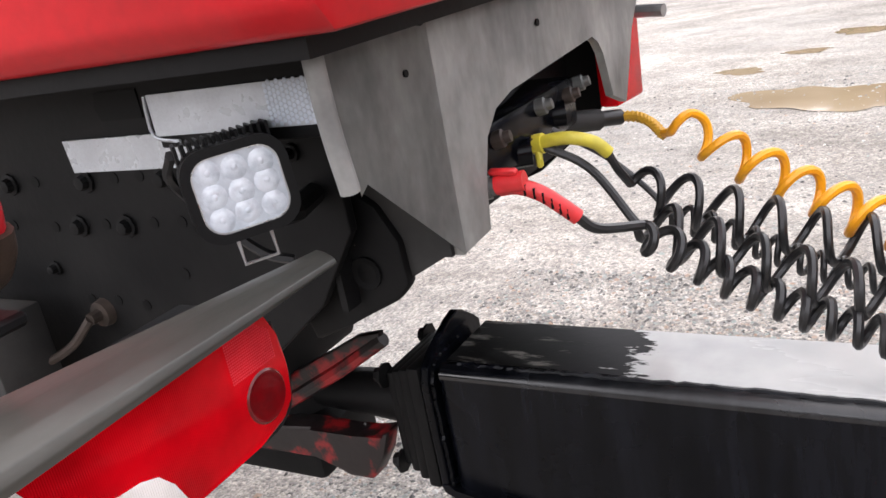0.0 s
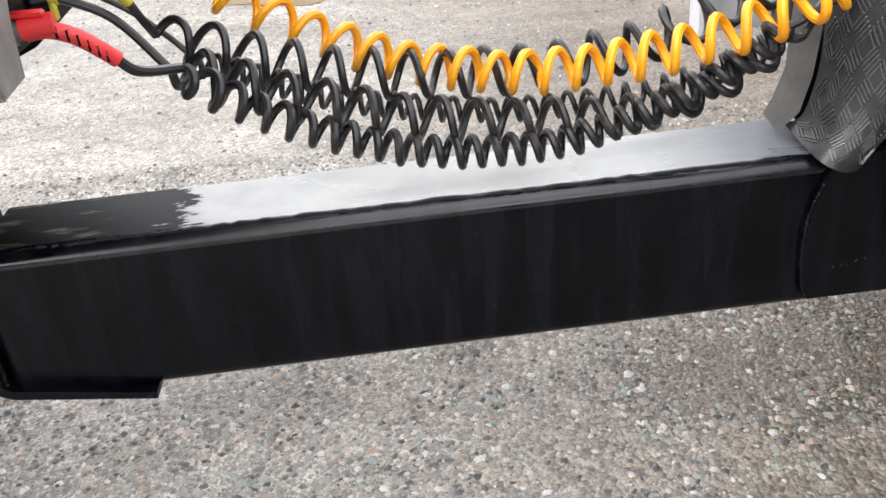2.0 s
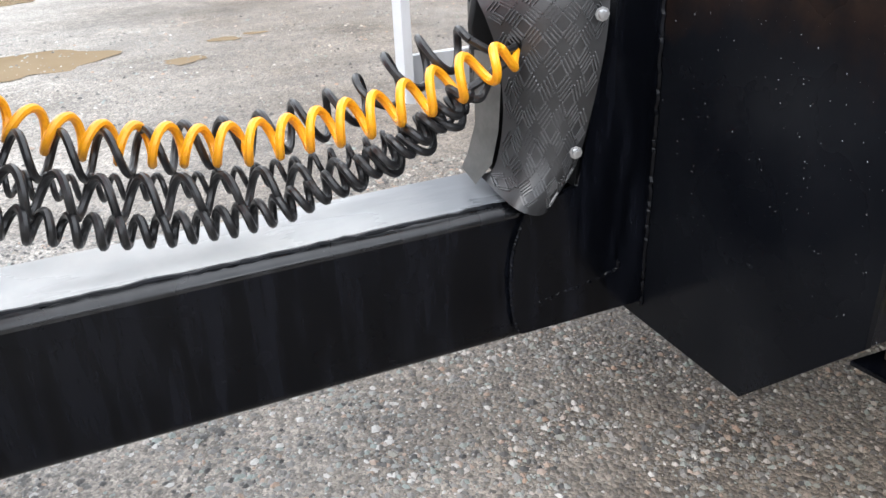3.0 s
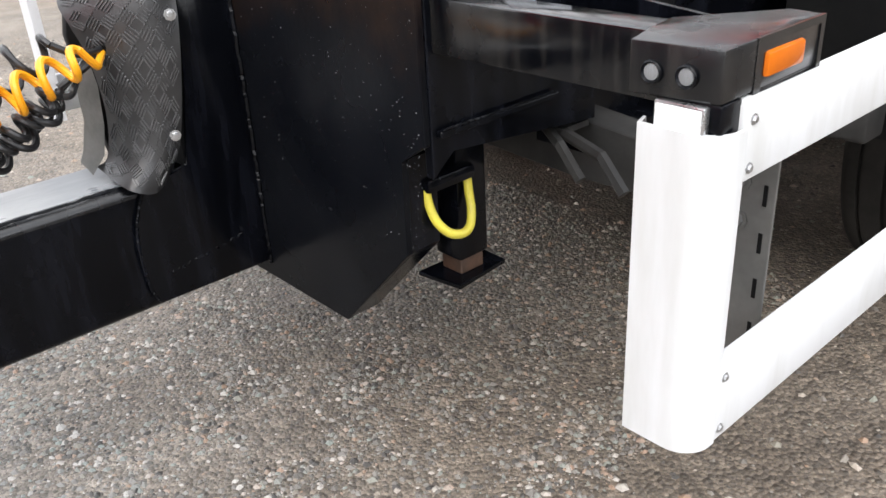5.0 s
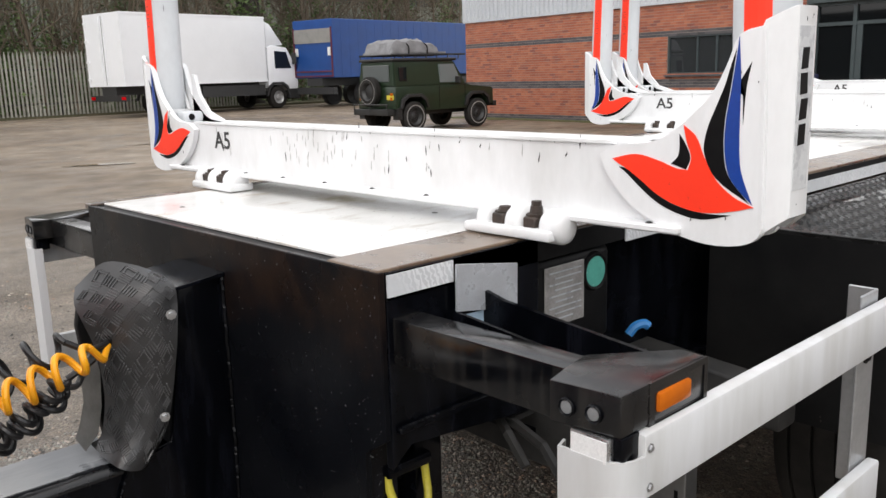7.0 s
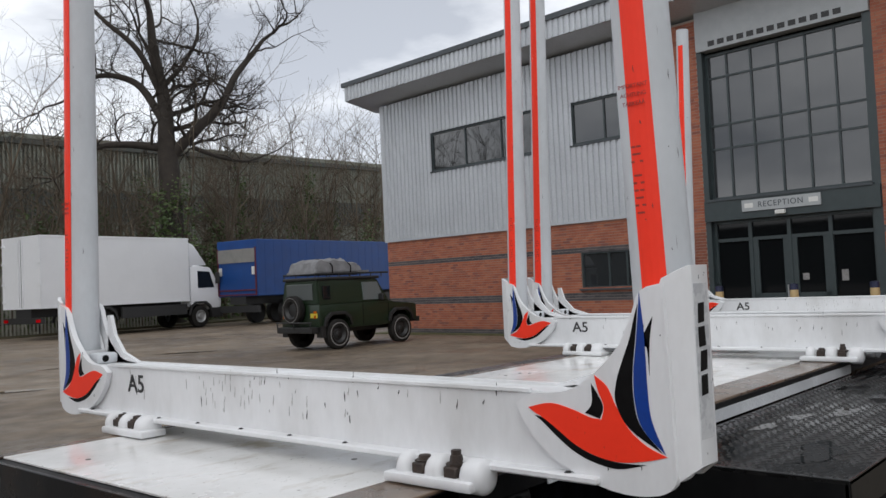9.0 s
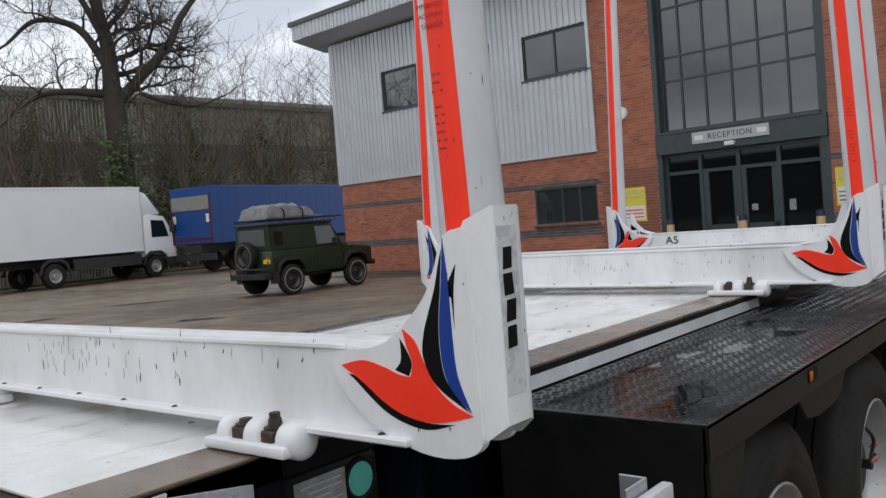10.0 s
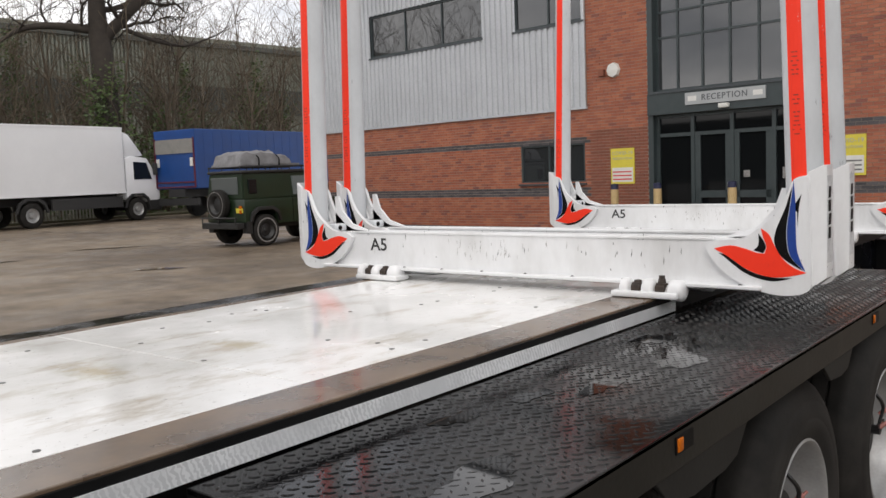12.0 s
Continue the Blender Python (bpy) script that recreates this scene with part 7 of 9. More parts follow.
coil_hose("coiled_hose", [(-1.71, 0.03, 0.955), (-1.62, 0.05, 0.915), (-1.50, 0.05, 0.865), (-1.375, 0.05, 0.836), (-1.246, 0.05, 0.816), (-1.07, 0.035, 0.818), (-0.98, 0.0, 0.840), (-0.90, -0.04, 0.875), (-0.83, -0.09, 0.930)],
               30, 0.0185, 0.0048, hose_black, "black coiled cable hanging behind the other coils", [(-1.86, 0.0, 1.10), (-1.79, 0.02, 1.05), (-1.74, 0.03, 1.0)], [(-0.79, -0.10, 0.97), (-0.75, -0.08, 0.98), (-0.724, -0.058, 0.985)], 2.0, seed=4)
RS = [(-1.836, -0.240, 1.086), (-1.812, -0.238, 1.087), (-1.786, -0.232, 1.076), (-1.765, -0.222, 1.056), (-1.748, -0.212, 1.036)]
bm = B()
tube(bm, smooth_path(RS, 24), 0.0105, 10)
red_sl = part("red_sleeve", bm, red_sleeve, h2, "bright red slotted sleeve on the hose end", smooth=True)
for k, p in enumerate(smooth_path(RS, 20)):
    if 5 < k < 19 and k % 2:
        bm = B()
        box(bm, p.x - 0.0012, p.x + 0.0012, p.y - 0.0116, p.y - 0.006, p.z - 0.006, p.z + 0.008)
        part("sleeve_slit", bm, ink_black, red_sl)
bm = B()
tube(bm, [(-1.838, -0.245, 1.092), (-1.80, -0.24, 1.095)], 0.0135, 10)
part("red_cuff", bm, red_sleeve, h2, smooth=True)
bm = B()
box(bm, -1.845, -1.805, -0.252, -0.242, 1.104, 1.114, 0.003, 1)
part("red_lever", bm, red_sleeve, h2, smooth=True)
bm = B()
tube(bm, [(-1.90, -0.262, 1.085), (-1.838, -0.245, 1.091)], 0.0125, 10)
lathe(bm, [(-0.01, 0.0), (-0.01, 0.016), (0.01, 0.016), (0.01, 0.0)], (-1.855, -0.25, 1.089), (1, 0.3, 0.1), 8)
part("hose_union", bm, steel_grey, h2, smooth=True)
YS = [(-1.866, -0.050, 1.092), (-1.835, -0.052, 1.098), (-1.807, -0.048, 1.097), (-1.782, -0.034, 1.085), (-1.768, -0.022, 1.066)]
bm = B()
tube(bm, smooth_path(YS, 20), 0.0098, 10)
part("yellow_sleeve", bm, yellow_sleeve, h1, "yellow sleeve on the cable end", smooth=True)
bm = B()
lathe(bm, [(-0.008, 0.009), (-0.008, 0.015), (0.008, 0.015), (0.008, 0.009)], (-1.862, -0.05, 1.092), (1, 0.0, 0.1), 14)
box(bm, -1.866, -1.856, -0.062, -0.052, 1.058, 1.085, 0.003, 1)
part("yellow_collar", bm, yellow_sleeve, h1, smooth=True)
bm = B()
tube(bm, [(-1.93, -0.07, 1.09), (-1.868, -0.05, 1.092)], 0.015, 8)
part("plug", bm, bolt_dark, h1, smooth=True)

# ---- the brick and metal office building ----
FO = Vector((19.673, 19.183, 0))
FANG = -95.2
office = root("office_building", tuple(FO), FANG, label="brick and grey ribbed-metal office building with a glazed reception", category="building")
office.scale = (0.9605, 1.0, 0.986)


def wm(u0, u1, z0, z1, d0, d1):
    """A box on the facade: u along it, z up, d outwards; local coordinates of the office."""
    return u0, u1, -d1, -d0, z0, z1


def fpart(name, boxes, material, parent=None, label="", bev=0.0, kind=""):
    bm = B()
    for b in boxes:
        box(bm, *wm(*b), bev)
    return part(name, bm, material, parent or office, label, local=True, kind=kind)


brick_red = mat("red_brick", (0.30, 0.105, 0.062), (0.24, 0.08, 0.05), rough=0.75, scale=14, fine=60, bump=0.3, random=0.45)
mortar = mat("mortar", (0.36, 0.31, 0.26), (0.30, 0.26, 0.22), rough=0.9, scale=9, fine=120, bump=0.3)
cladding = mat("ribbed_silver_cladding", (0.585, 0.610, 0.640), (0.510, 0.533, 0.562), rough=0.45, rvar=0.08, metal=0.25, scale=0.7, fine=20, bump=0.02)
dark_trim = mat("dark_grey_trim", (0.045, 0.055, 0.062), (0.06, 0.07, 0.078), rough=0.4, scale=4)
frame_green = mat("slate_green_frame", (0.030, 0.044, 0.047), (0.042, 0.056, 0.059), rough=0.4, scale=5)
sign_grey = mat("grey_sign", (0.42, 0.44, 0.45), (0.38, 0.40, 0.41), rough=0.4, scale=5)
sign_yellow = mat("yellow_sign", (0.72, 0.62, 0.07), (0.66, 0.56, 0.06), rough=0.5, scale=8)
plain_white = mat("white_plastic", (0.75, 0.75, 0.72), (0.68, 0.68, 0.65), rough=0.4, scale=8)
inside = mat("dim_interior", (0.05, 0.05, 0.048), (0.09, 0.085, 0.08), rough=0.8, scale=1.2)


def brick_island_mat(name, cols):
    m, nt, bsdf, vec = start_mat(name)
    geo = nt.nodes.new("ShaderNodeNewGeometry")
    r = nt.nodes.new("ShaderNodeValToRGB")
    for i, (p, c) in enumerate(cols):
        e = r.color_ramp.elements[i] if i < 2 else r.color_ramp.elements.new(p)
        e.position, e.color = p, (*c, 1)
    nt.links.new(geo.outputs["Random Per Island"], r.inputs["Fac"])
    nt.links.new(mixrgb(nt, 0.4, r.outputs["Color"], ramp_between(nt, noise_at(nt, vec, 0.8), (0.7, 0.7, 0.7), (1.1, 1.1, 1.1)).outputs["Color"], "MULTIPLY"), bsdf.inputs["Base Color"])
    bsdf.inputs["Roughness"].default_value = 0.75
    bump_to(nt, bsdf, noise_at(nt, vec, 60), 0.3, 0.004)
    return m


brick_mix = brick_island_mat("mixed_red_bricks", [(0.0, (0.29, 0.092, 0.054)), (0.5, (0.37, 0.122, 0.067)), (0.8, (0.41, 0.150, 0.083)), (0.97, (0.22, 0.078, 0.058))])
band_mix = brick_island_mat("mixed_blue_bricks", [(0.0, (0.055, 0.052, 0.056)), (1.0, (0.11, 0.10, 0.105))])

HOLES = [(8.70, 10.85, 1.31, 2.34), (18.36, 20.6, 1.43, 2.46), (12.72, 17.0, -1, 12)]
# backing wall with openings
wall_boxes = [(0, 8.70, 0, 3.22, -0.3, -0.012), (8.70, 10.85, 0, 1.31, -0.3, -0.012), (8.70, 10.85, 2.34, 3.22, -0.3, -0.012), (10.85, 12.72, 0, 8.0, -0.3, -0.012),
              (17.0, 18.36, 0, 8.0, -0.3, -0.012), (18.36, 20.6, 0, 1.43, -0.3, -0.012), (18.36, 20.6, 2.46, 3.22, -0.3, -0.012), (20.6, 30, 0, 3.22, -0.3, -0.012)]
wall = fpart("wall", wall_boxes[:1], mortar, label="red brick wall with dark blue brick bands")
for wb in wall_boxes[1:]:
    fpart("wall", [wb], mortar)


def band_row(z):
    return 2.33 < z + 0.03 < 2.46 or 0.97 < z + 0.03 < 1.17 or z < 0.12


def brick_field():
    pr, pb = ([], []), ([], [])
    near = []
    rng = random.Random(21)
    row, z = 0, 0.0
    while z < 7.9:
        off = 0.1125 if row % 2 else 0.0
        u = -0.1125 + off
        while u < 26:
            a, b = max(u, 0.0), u + 0.215
            mid = (a + b) / 2
            for p, q, r, s in HOLES:
                if r - 0.03 < z < s - 0.02:
                    if a < p < b:
                        b = p
                    if a < q < b:
                        a = q
            if z >= 3.16:
                a, b = (max(a, 10.95), min(b, 12.72)) if mid < 14 else (max(a, 17.0), min(b, 18.36))
            mid = (a + b) / 2
            ok = (z < 3.16 or 10.95 <= mid <= 12.72 or 17.0 <= mid <= 18.36) and not any(p < mid < q and r - 0.03 < z < s - 0.02 for p, q, r, s in HOLES)
            if ok and b > a + 0.03:
                if 11.0 < mid < 12.7 and z < 3.1 and len(near) < 280:
                    near.append((a, b, z))
                else:
                    vs, fs = pb if band_row(z) and z < 3 else pr
                    n = len(vs)
                    d = -0.002 - rng.uniform(0, 0.004)
                    for uu, zz, dd in ((a, z, -0.012), (b, z, -0.012), (b, z + 0.065, -0.012), (a, z + 0.065, -0.012), (a, z, d), (b, z, d), (b, z + 0.065, d), (a, z + 0.065, d)):
                        vs.append((uu, -dd, zz))
                    fs += [(n + 4, n + 5, n + 6, n + 7), (n, n + 1, n + 5, n + 4), (n + 1, n + 2, n + 6, n + 5), (n + 2, n + 3, n + 7, n + 6), (n + 3, n, n + 4, n + 7)]
            u += 0.225
        z += 0.075
        row += 1
    return pr, pb, near


pr, pb, NEAR_BRICKS = brick_field()
for nm, (vs, fs), mt in (("brickwork", pr, brick_mix), ("blue_brickwork", pb, band_mix)):
    ob = stuff_mesh(nm, vs, fs, mt, "", "")
    ob.parent = wall


def corrugated(u0, u1, z0, z1, holes):
    """Trapezoid-ribbed cladding, with window openings."""
    bm = B()
    rib = [(0.0, 0.0), (0.07, 0.0), (0.090, 0.045), (0.180, 0.045), (0.2, 0.0)]
    us = []
    u = u0
    while u < u1:
        us += [(u + a, d) for a, d in rib[:-1] if u + a < u1]
        u += 0.2
    us.append((u1, 0.0))
    cuts = sorted({z0, z1, *[h[2] for h in holes], *[h[3] for h in holes]})
    for za, zb in zip(cuts, cuts[1:]):
        for (a, da), (b, db) in zip(us, us[1:]):
            mid, zm = (a + b) / 2, (za + zb) / 2
            if any(h[0] < mid < h[1] and h[2] < zm < h[3] for h in holes):
                continue
            bm.faces.new([bm.verts.new((uu, -dd - 0.02, zz)) for uu, dd, zz in ((a, da, za), (b, db, za), (b, db, zb), (a, da, zb))])
    return bm


part("cladding", corrugated(-0.03, 10.95, 3.22, 8.02, [(2.58, 7.45, 5.38, 6.68), (8.62, 10.90, 5.38, 6.60)]), cladding, office, "pale grey ribbed metal cladding", local=True)
part("cladding", corrugated(18.36, 30, 3.22, 8.02, []), cladding, office, local=True)
fpart("cladding_backing", [(0, 10.95, 3.22, 8.02, -0.35, -0.30)], dark_trim)
fpart("cladding_backing", [(18.36, 30, 3.22, 8.02, -0.3, -0.03)], dark_trim)
fpart("drip_trim", [(-0.05, 10.97, 3.17, 3.225, -0.02, 0.06)], cladding)
fpart("drip_trim", [(18.34, 30, 3.17, 3.225, -0.02, 0.06)], cladding)
fpart("corner_trim", [(-0.06, 0.06, 3.22, 8.02, -0.1, 0.065)], cladding)
# end wall on the left
fpart("end_wall", [(0.0, 0.3, 0, 3.22, -14, -0.3), (0.0, 0.3, 3.22, 8.02, -14, -0.3)], cladding)
# overhanging roof edge
part("roof", prism(B(), [(-0.93, 8.28), (-0.93, 8.85), (0.6, 9.05), (14.3, 9.87), (14.3, 8.57), (0.4, 8.02)], "x", -0.9, 30), cladding, office, "overhanging grey metal roof edge", local=True)
fpart("gutter", [(-0.98, 30, 8.78, 8.93, 0.90, 1.04)], dark_trim)
part("roof_fascia", corrugated(-0.9, 30, 8.28, 8.80, []), cladding, office, local=True).location = (0, -0.93, 0)


def window(u0, u1, z0, z1, mull, trans=(), rec=0.06):
    w = new("window")
    w.parent = office
    t = 0.06
    fr = [(u0, u1, z0, z0 + t, -rec - 0.05, -rec + 0.03), (u0, u1, z1 - t, z1, -rec - 0.05, -rec + 0.03), (u0, u0 + t, z0 + t, z1 - t, -rec - 0.05, -rec + 0.03), (u1 - t, u1, z0 + t, z1 - t, -rec - 0.05, -rec + 0.03)]
    us, zs = [u0 + t, *mull, u1 - t], [z0 + t, *trans, z1 - t]
    fr += [(m - 0.025, m + 0.025, z0 + t, z1 - t, -rec - 0.05, -rec + 0.02) for m in mull]
    fr += [(u0 + t, u1 - t, z - 0.025, z + 0.025, -rec - 0.05, -rec + 0.018) for z in trans]
    fpart("window_frame", fr, frame_green, w)
    for a, b in zip(us, us[1:]):
        for c, d in zip(zs, zs[1:]):
            p = fpart("pane", [(a, b, c, d, -rec - 0.02, -rec - 0.012)], office_glass, w)
    fpart("window_sill", [(u0 - 0.04, u1 + 0.04, z0 - 0.05, z0 + 0.0, -0.1, 0.08)], dark_trim, w)
    return w


window(2.58, 7.45, 5.38, 6.68, [4.2, 5.8], rec=0.04)
window(8.62, 10.90, 5.38, 6.60, [9.75], rec=0.04)
window(8.70, 10.85, 1.31, 2.34, [9.65, 10.25])
window(18.36, 20.6, 1.43, 2.46, [19.3])
# entrance: tall glazing over a lintel and doors
window(12.86, 16.80, 3.40, 7.05, [13.42, 14.06, 14.74, 15.42, 16.10], [4.66, 5.25, 6.45], rec=0.22)
fpart("entrance_reveal", [(12.72, 12.86, 0, 8.3, -0.3, -0.013), (16.80, 17.0, 0, 8.3, -0.3, -0.013)], frame_green)
fpart("upper_board", [(12.75, 16.98, 7.12, 8.3, -0.28, 0.06)], sign_grey, label="grey name board over the entrance")
fpart("board_marks", [(13.1 + 0.26 * k, 13.28 + 0.26 * k, 7.20, 7.33, 0.06, 0.066) for k in range(13)], ink_worn, kind="stuff")
fpart("lintel", [(12.74, 16.98, 2.86, 3.36, -0.28, 0.05)], frame_green, label="slate green lintel over the doors")
entrance = new("entrance_door")
entrance.parent = office
fpart("door_frame", [(12.86, 16.8, 2.78, 2.86, -0.26, -0.16), (12.86, 16.8, 2.34, 2.42, -0.26, -0.16)] + [(u - 0.045, u + 0.045, 0, 2.8, -0.26, -0.15) for u in (12.90, 13.82, 14.80, 15.78, 16.76)]
      + [(u - 0.09, u + 0.09, 0, 2.36, -0.255, -0.17) for u in (13.92, 14.72, 14.88, 15.68)] + [(13.9, 15.7, 0.9, 1.06, -0.25, -0.17), (13.9, 15.7, 0, 0.2, -0.25, -0.17)], frame_green, entrance)
for a, b, c, d in ((12.94, 13.78, 0.1, 2.34), (13.98, 14.66, 0.2, 2.34), (14.94, 15.62, 0.2, 2.34), (15.82, 16.72, 0.1, 2.34), (12.94, 13.78, 2.42, 2.78), (13.87, 14.76, 2.42, 2.78), (14.84, 15.74, 2.42, 2.78), (15.82, 16.72, 2.42, 2.78)):
    fpart("pane", [(a, b, c, d, -0.215, -0.205)], door_glass, entrance)
for ua in (14.70, 14.87):
    fpart("door_handle", [(ua, ua + 0.03, 0.95, 1.25, -0.17, -0.12)], alu, entrance)
fpart("notice", [(15.95, 16.10, 1.3, 1.55, -0.204, -0.2)], paper, entrance)
fpart("notice", [(15.05, 15.2, 1.35, 1.5, -0.204, -0.2)], paper, entrance)
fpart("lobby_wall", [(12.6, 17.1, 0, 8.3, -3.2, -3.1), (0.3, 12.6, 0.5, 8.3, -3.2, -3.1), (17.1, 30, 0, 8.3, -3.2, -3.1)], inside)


def facade_text(body, u, z, size, d, material, parent, name="lettering"):
    cu = bpy.data.curves.new(name, "FONT")
    cu.body, cu.size, cu.extrude, cu.align_x, cu.align_y, cu.space_character = body, size, 0.004, "CENTER", "CENTER", 1.15
    ob = new(name, cu)
    me = bpy.data.meshes.new_from_object(ob.evaluated_get(bpy.context.evaluated_depsgraph_get()))
    bpy.data.objects.remove(ob)
    bm = B()
    bm.from_mesh(me)
    bm.transform(Matrix.Translation((u, -d, z)) @ Euler((radians(90), 0, 0)).to_matrix().to_4x4())
    return part(name, bm, material, parent, local=True)


rec = fpart("reception_sign", [(13.77, 15.70, 3.03, 3.30, 0.05, 0.09)], sign_grey, label="pale grey RECEPTION sign")
facade_text("RECEPTION", 14.74, 3.165, 0.19, 0.092, dark_trim, rec)
for ua in (13.84, 15.42):
    fpart("sign_arrow", [(ua, ua + 0.22, 3.11, 3.22, 0.09, 0.094)], plain_white, rec)
fpart("entrance_lamp", [(14.62, 14.86, 2.90, 3.0, 0.05, 0.16)], plain_white, bev=0.02)
for k, (u, z0, z1) in enumerate(((11.65, 1.26, 2.13), (17.08, 1.33, 2.15))):
    ys = fpart("notice_board", [(u, u + 0.68, z0, z1, 0.0, 0.02)], sign_yellow, label="yellow and white safety notice on the brick pier")
    fpart("notice_panel", [(u + 0.04, u + 0.64, z0 + 0.05, z0 + 0.4, 0.02, 0.024)], plain_white, ys)
    facade_text("COVID-19", u + 0.34, z1 - 0.12, 0.12, 0.022, sign_grey, ys)
    facade_text("PRECAUTIONS", u + 0.34, z1 - 0.25, 0.078, 0.022, sign_grey, ys)
    fpart("notice_lines", [(u + 0.06, u + 0.6, z0 + 0.1 + 0.09 * j, z0 + 0.13 + 0.09 * j, 0.024, 0.027) for j in range(3)], red_sleeve if k == 0 else steel_grey, ys, kind="stuff")
part("alarm_box", lathe(B(), [(0, 0.19), (0.08, 0.17), (0.1, 0.0)], (11.78, 0, 4.04), (0, -1, 0), 8), plain_white, office, "white eight-sided alarm box", local=True)
fpart("lamp_unit", [(11.36, 11.52, 3.93, 4.08, 0, 0.09)], brick_red, label="small brown wall lamp")

# bollards before the door
for i, u in enumerate((11.85, 12.97, 14.72, 16.38)):
    p = FO + Euler((0, 0, radians(FANG))).to_matrix() @ Vector((u, -0.9, 0))
    b = root("bollard", tuple(p), label="tan bollard with a dark blue cap by the entrance", category="bollard", group="bollards at the entrance")
    bm = B()
    lathe(bm, [(0, 0.085), (0.80, 0.085)], (0, 0, 0), (0, 0, 1), 16)
    part("post", bm, ink_black, b, local=True, smooth=True)
    bm = B()
    lathe(bm, [(0.80, 0.09), (1.14, 0.09)], (0, 0, 0), (0, 0, 1), 16)
    part("cream_band", bm, mat("cream_band", (0.62, 0.45, 0.22), rough=0.5), b, local=True, smooth=True)
    bm = B()
    lathe(bm, [(1.14, 0.092), (1.26, 0.088), (1.28, 0.0)], (0, 0, 0), (0, 0, 1), 16)
    part("blue_cap", bm, mat("dark_blue_cap", (0.02, 0.025, 0.07), rough=0.4), b, local=True, smooth=True)

# ---- plain dark walls added on the unseen sides to darken reflections ----
backdrop_mat = mat("dark_backdrop", (0.030, 0.034, 0.022), (0.075, 0.068, 0.048), rough=0.8, scale=0.5, fine=6, bump=0.4, dist=0.05)
for name, x0, x1, y0, y1 in (("wall_west", -34, -32, -24, 70), ("wall_south", -34, 60, -26, -24)):
    bm = B()
    box(bm, x0, x1, y0, y1, -0.2, 5.5)
    tagged(part(name, bm, backdrop_mat), "plain dark unseen wall added to darken reflections", "hedge", kind="structure")

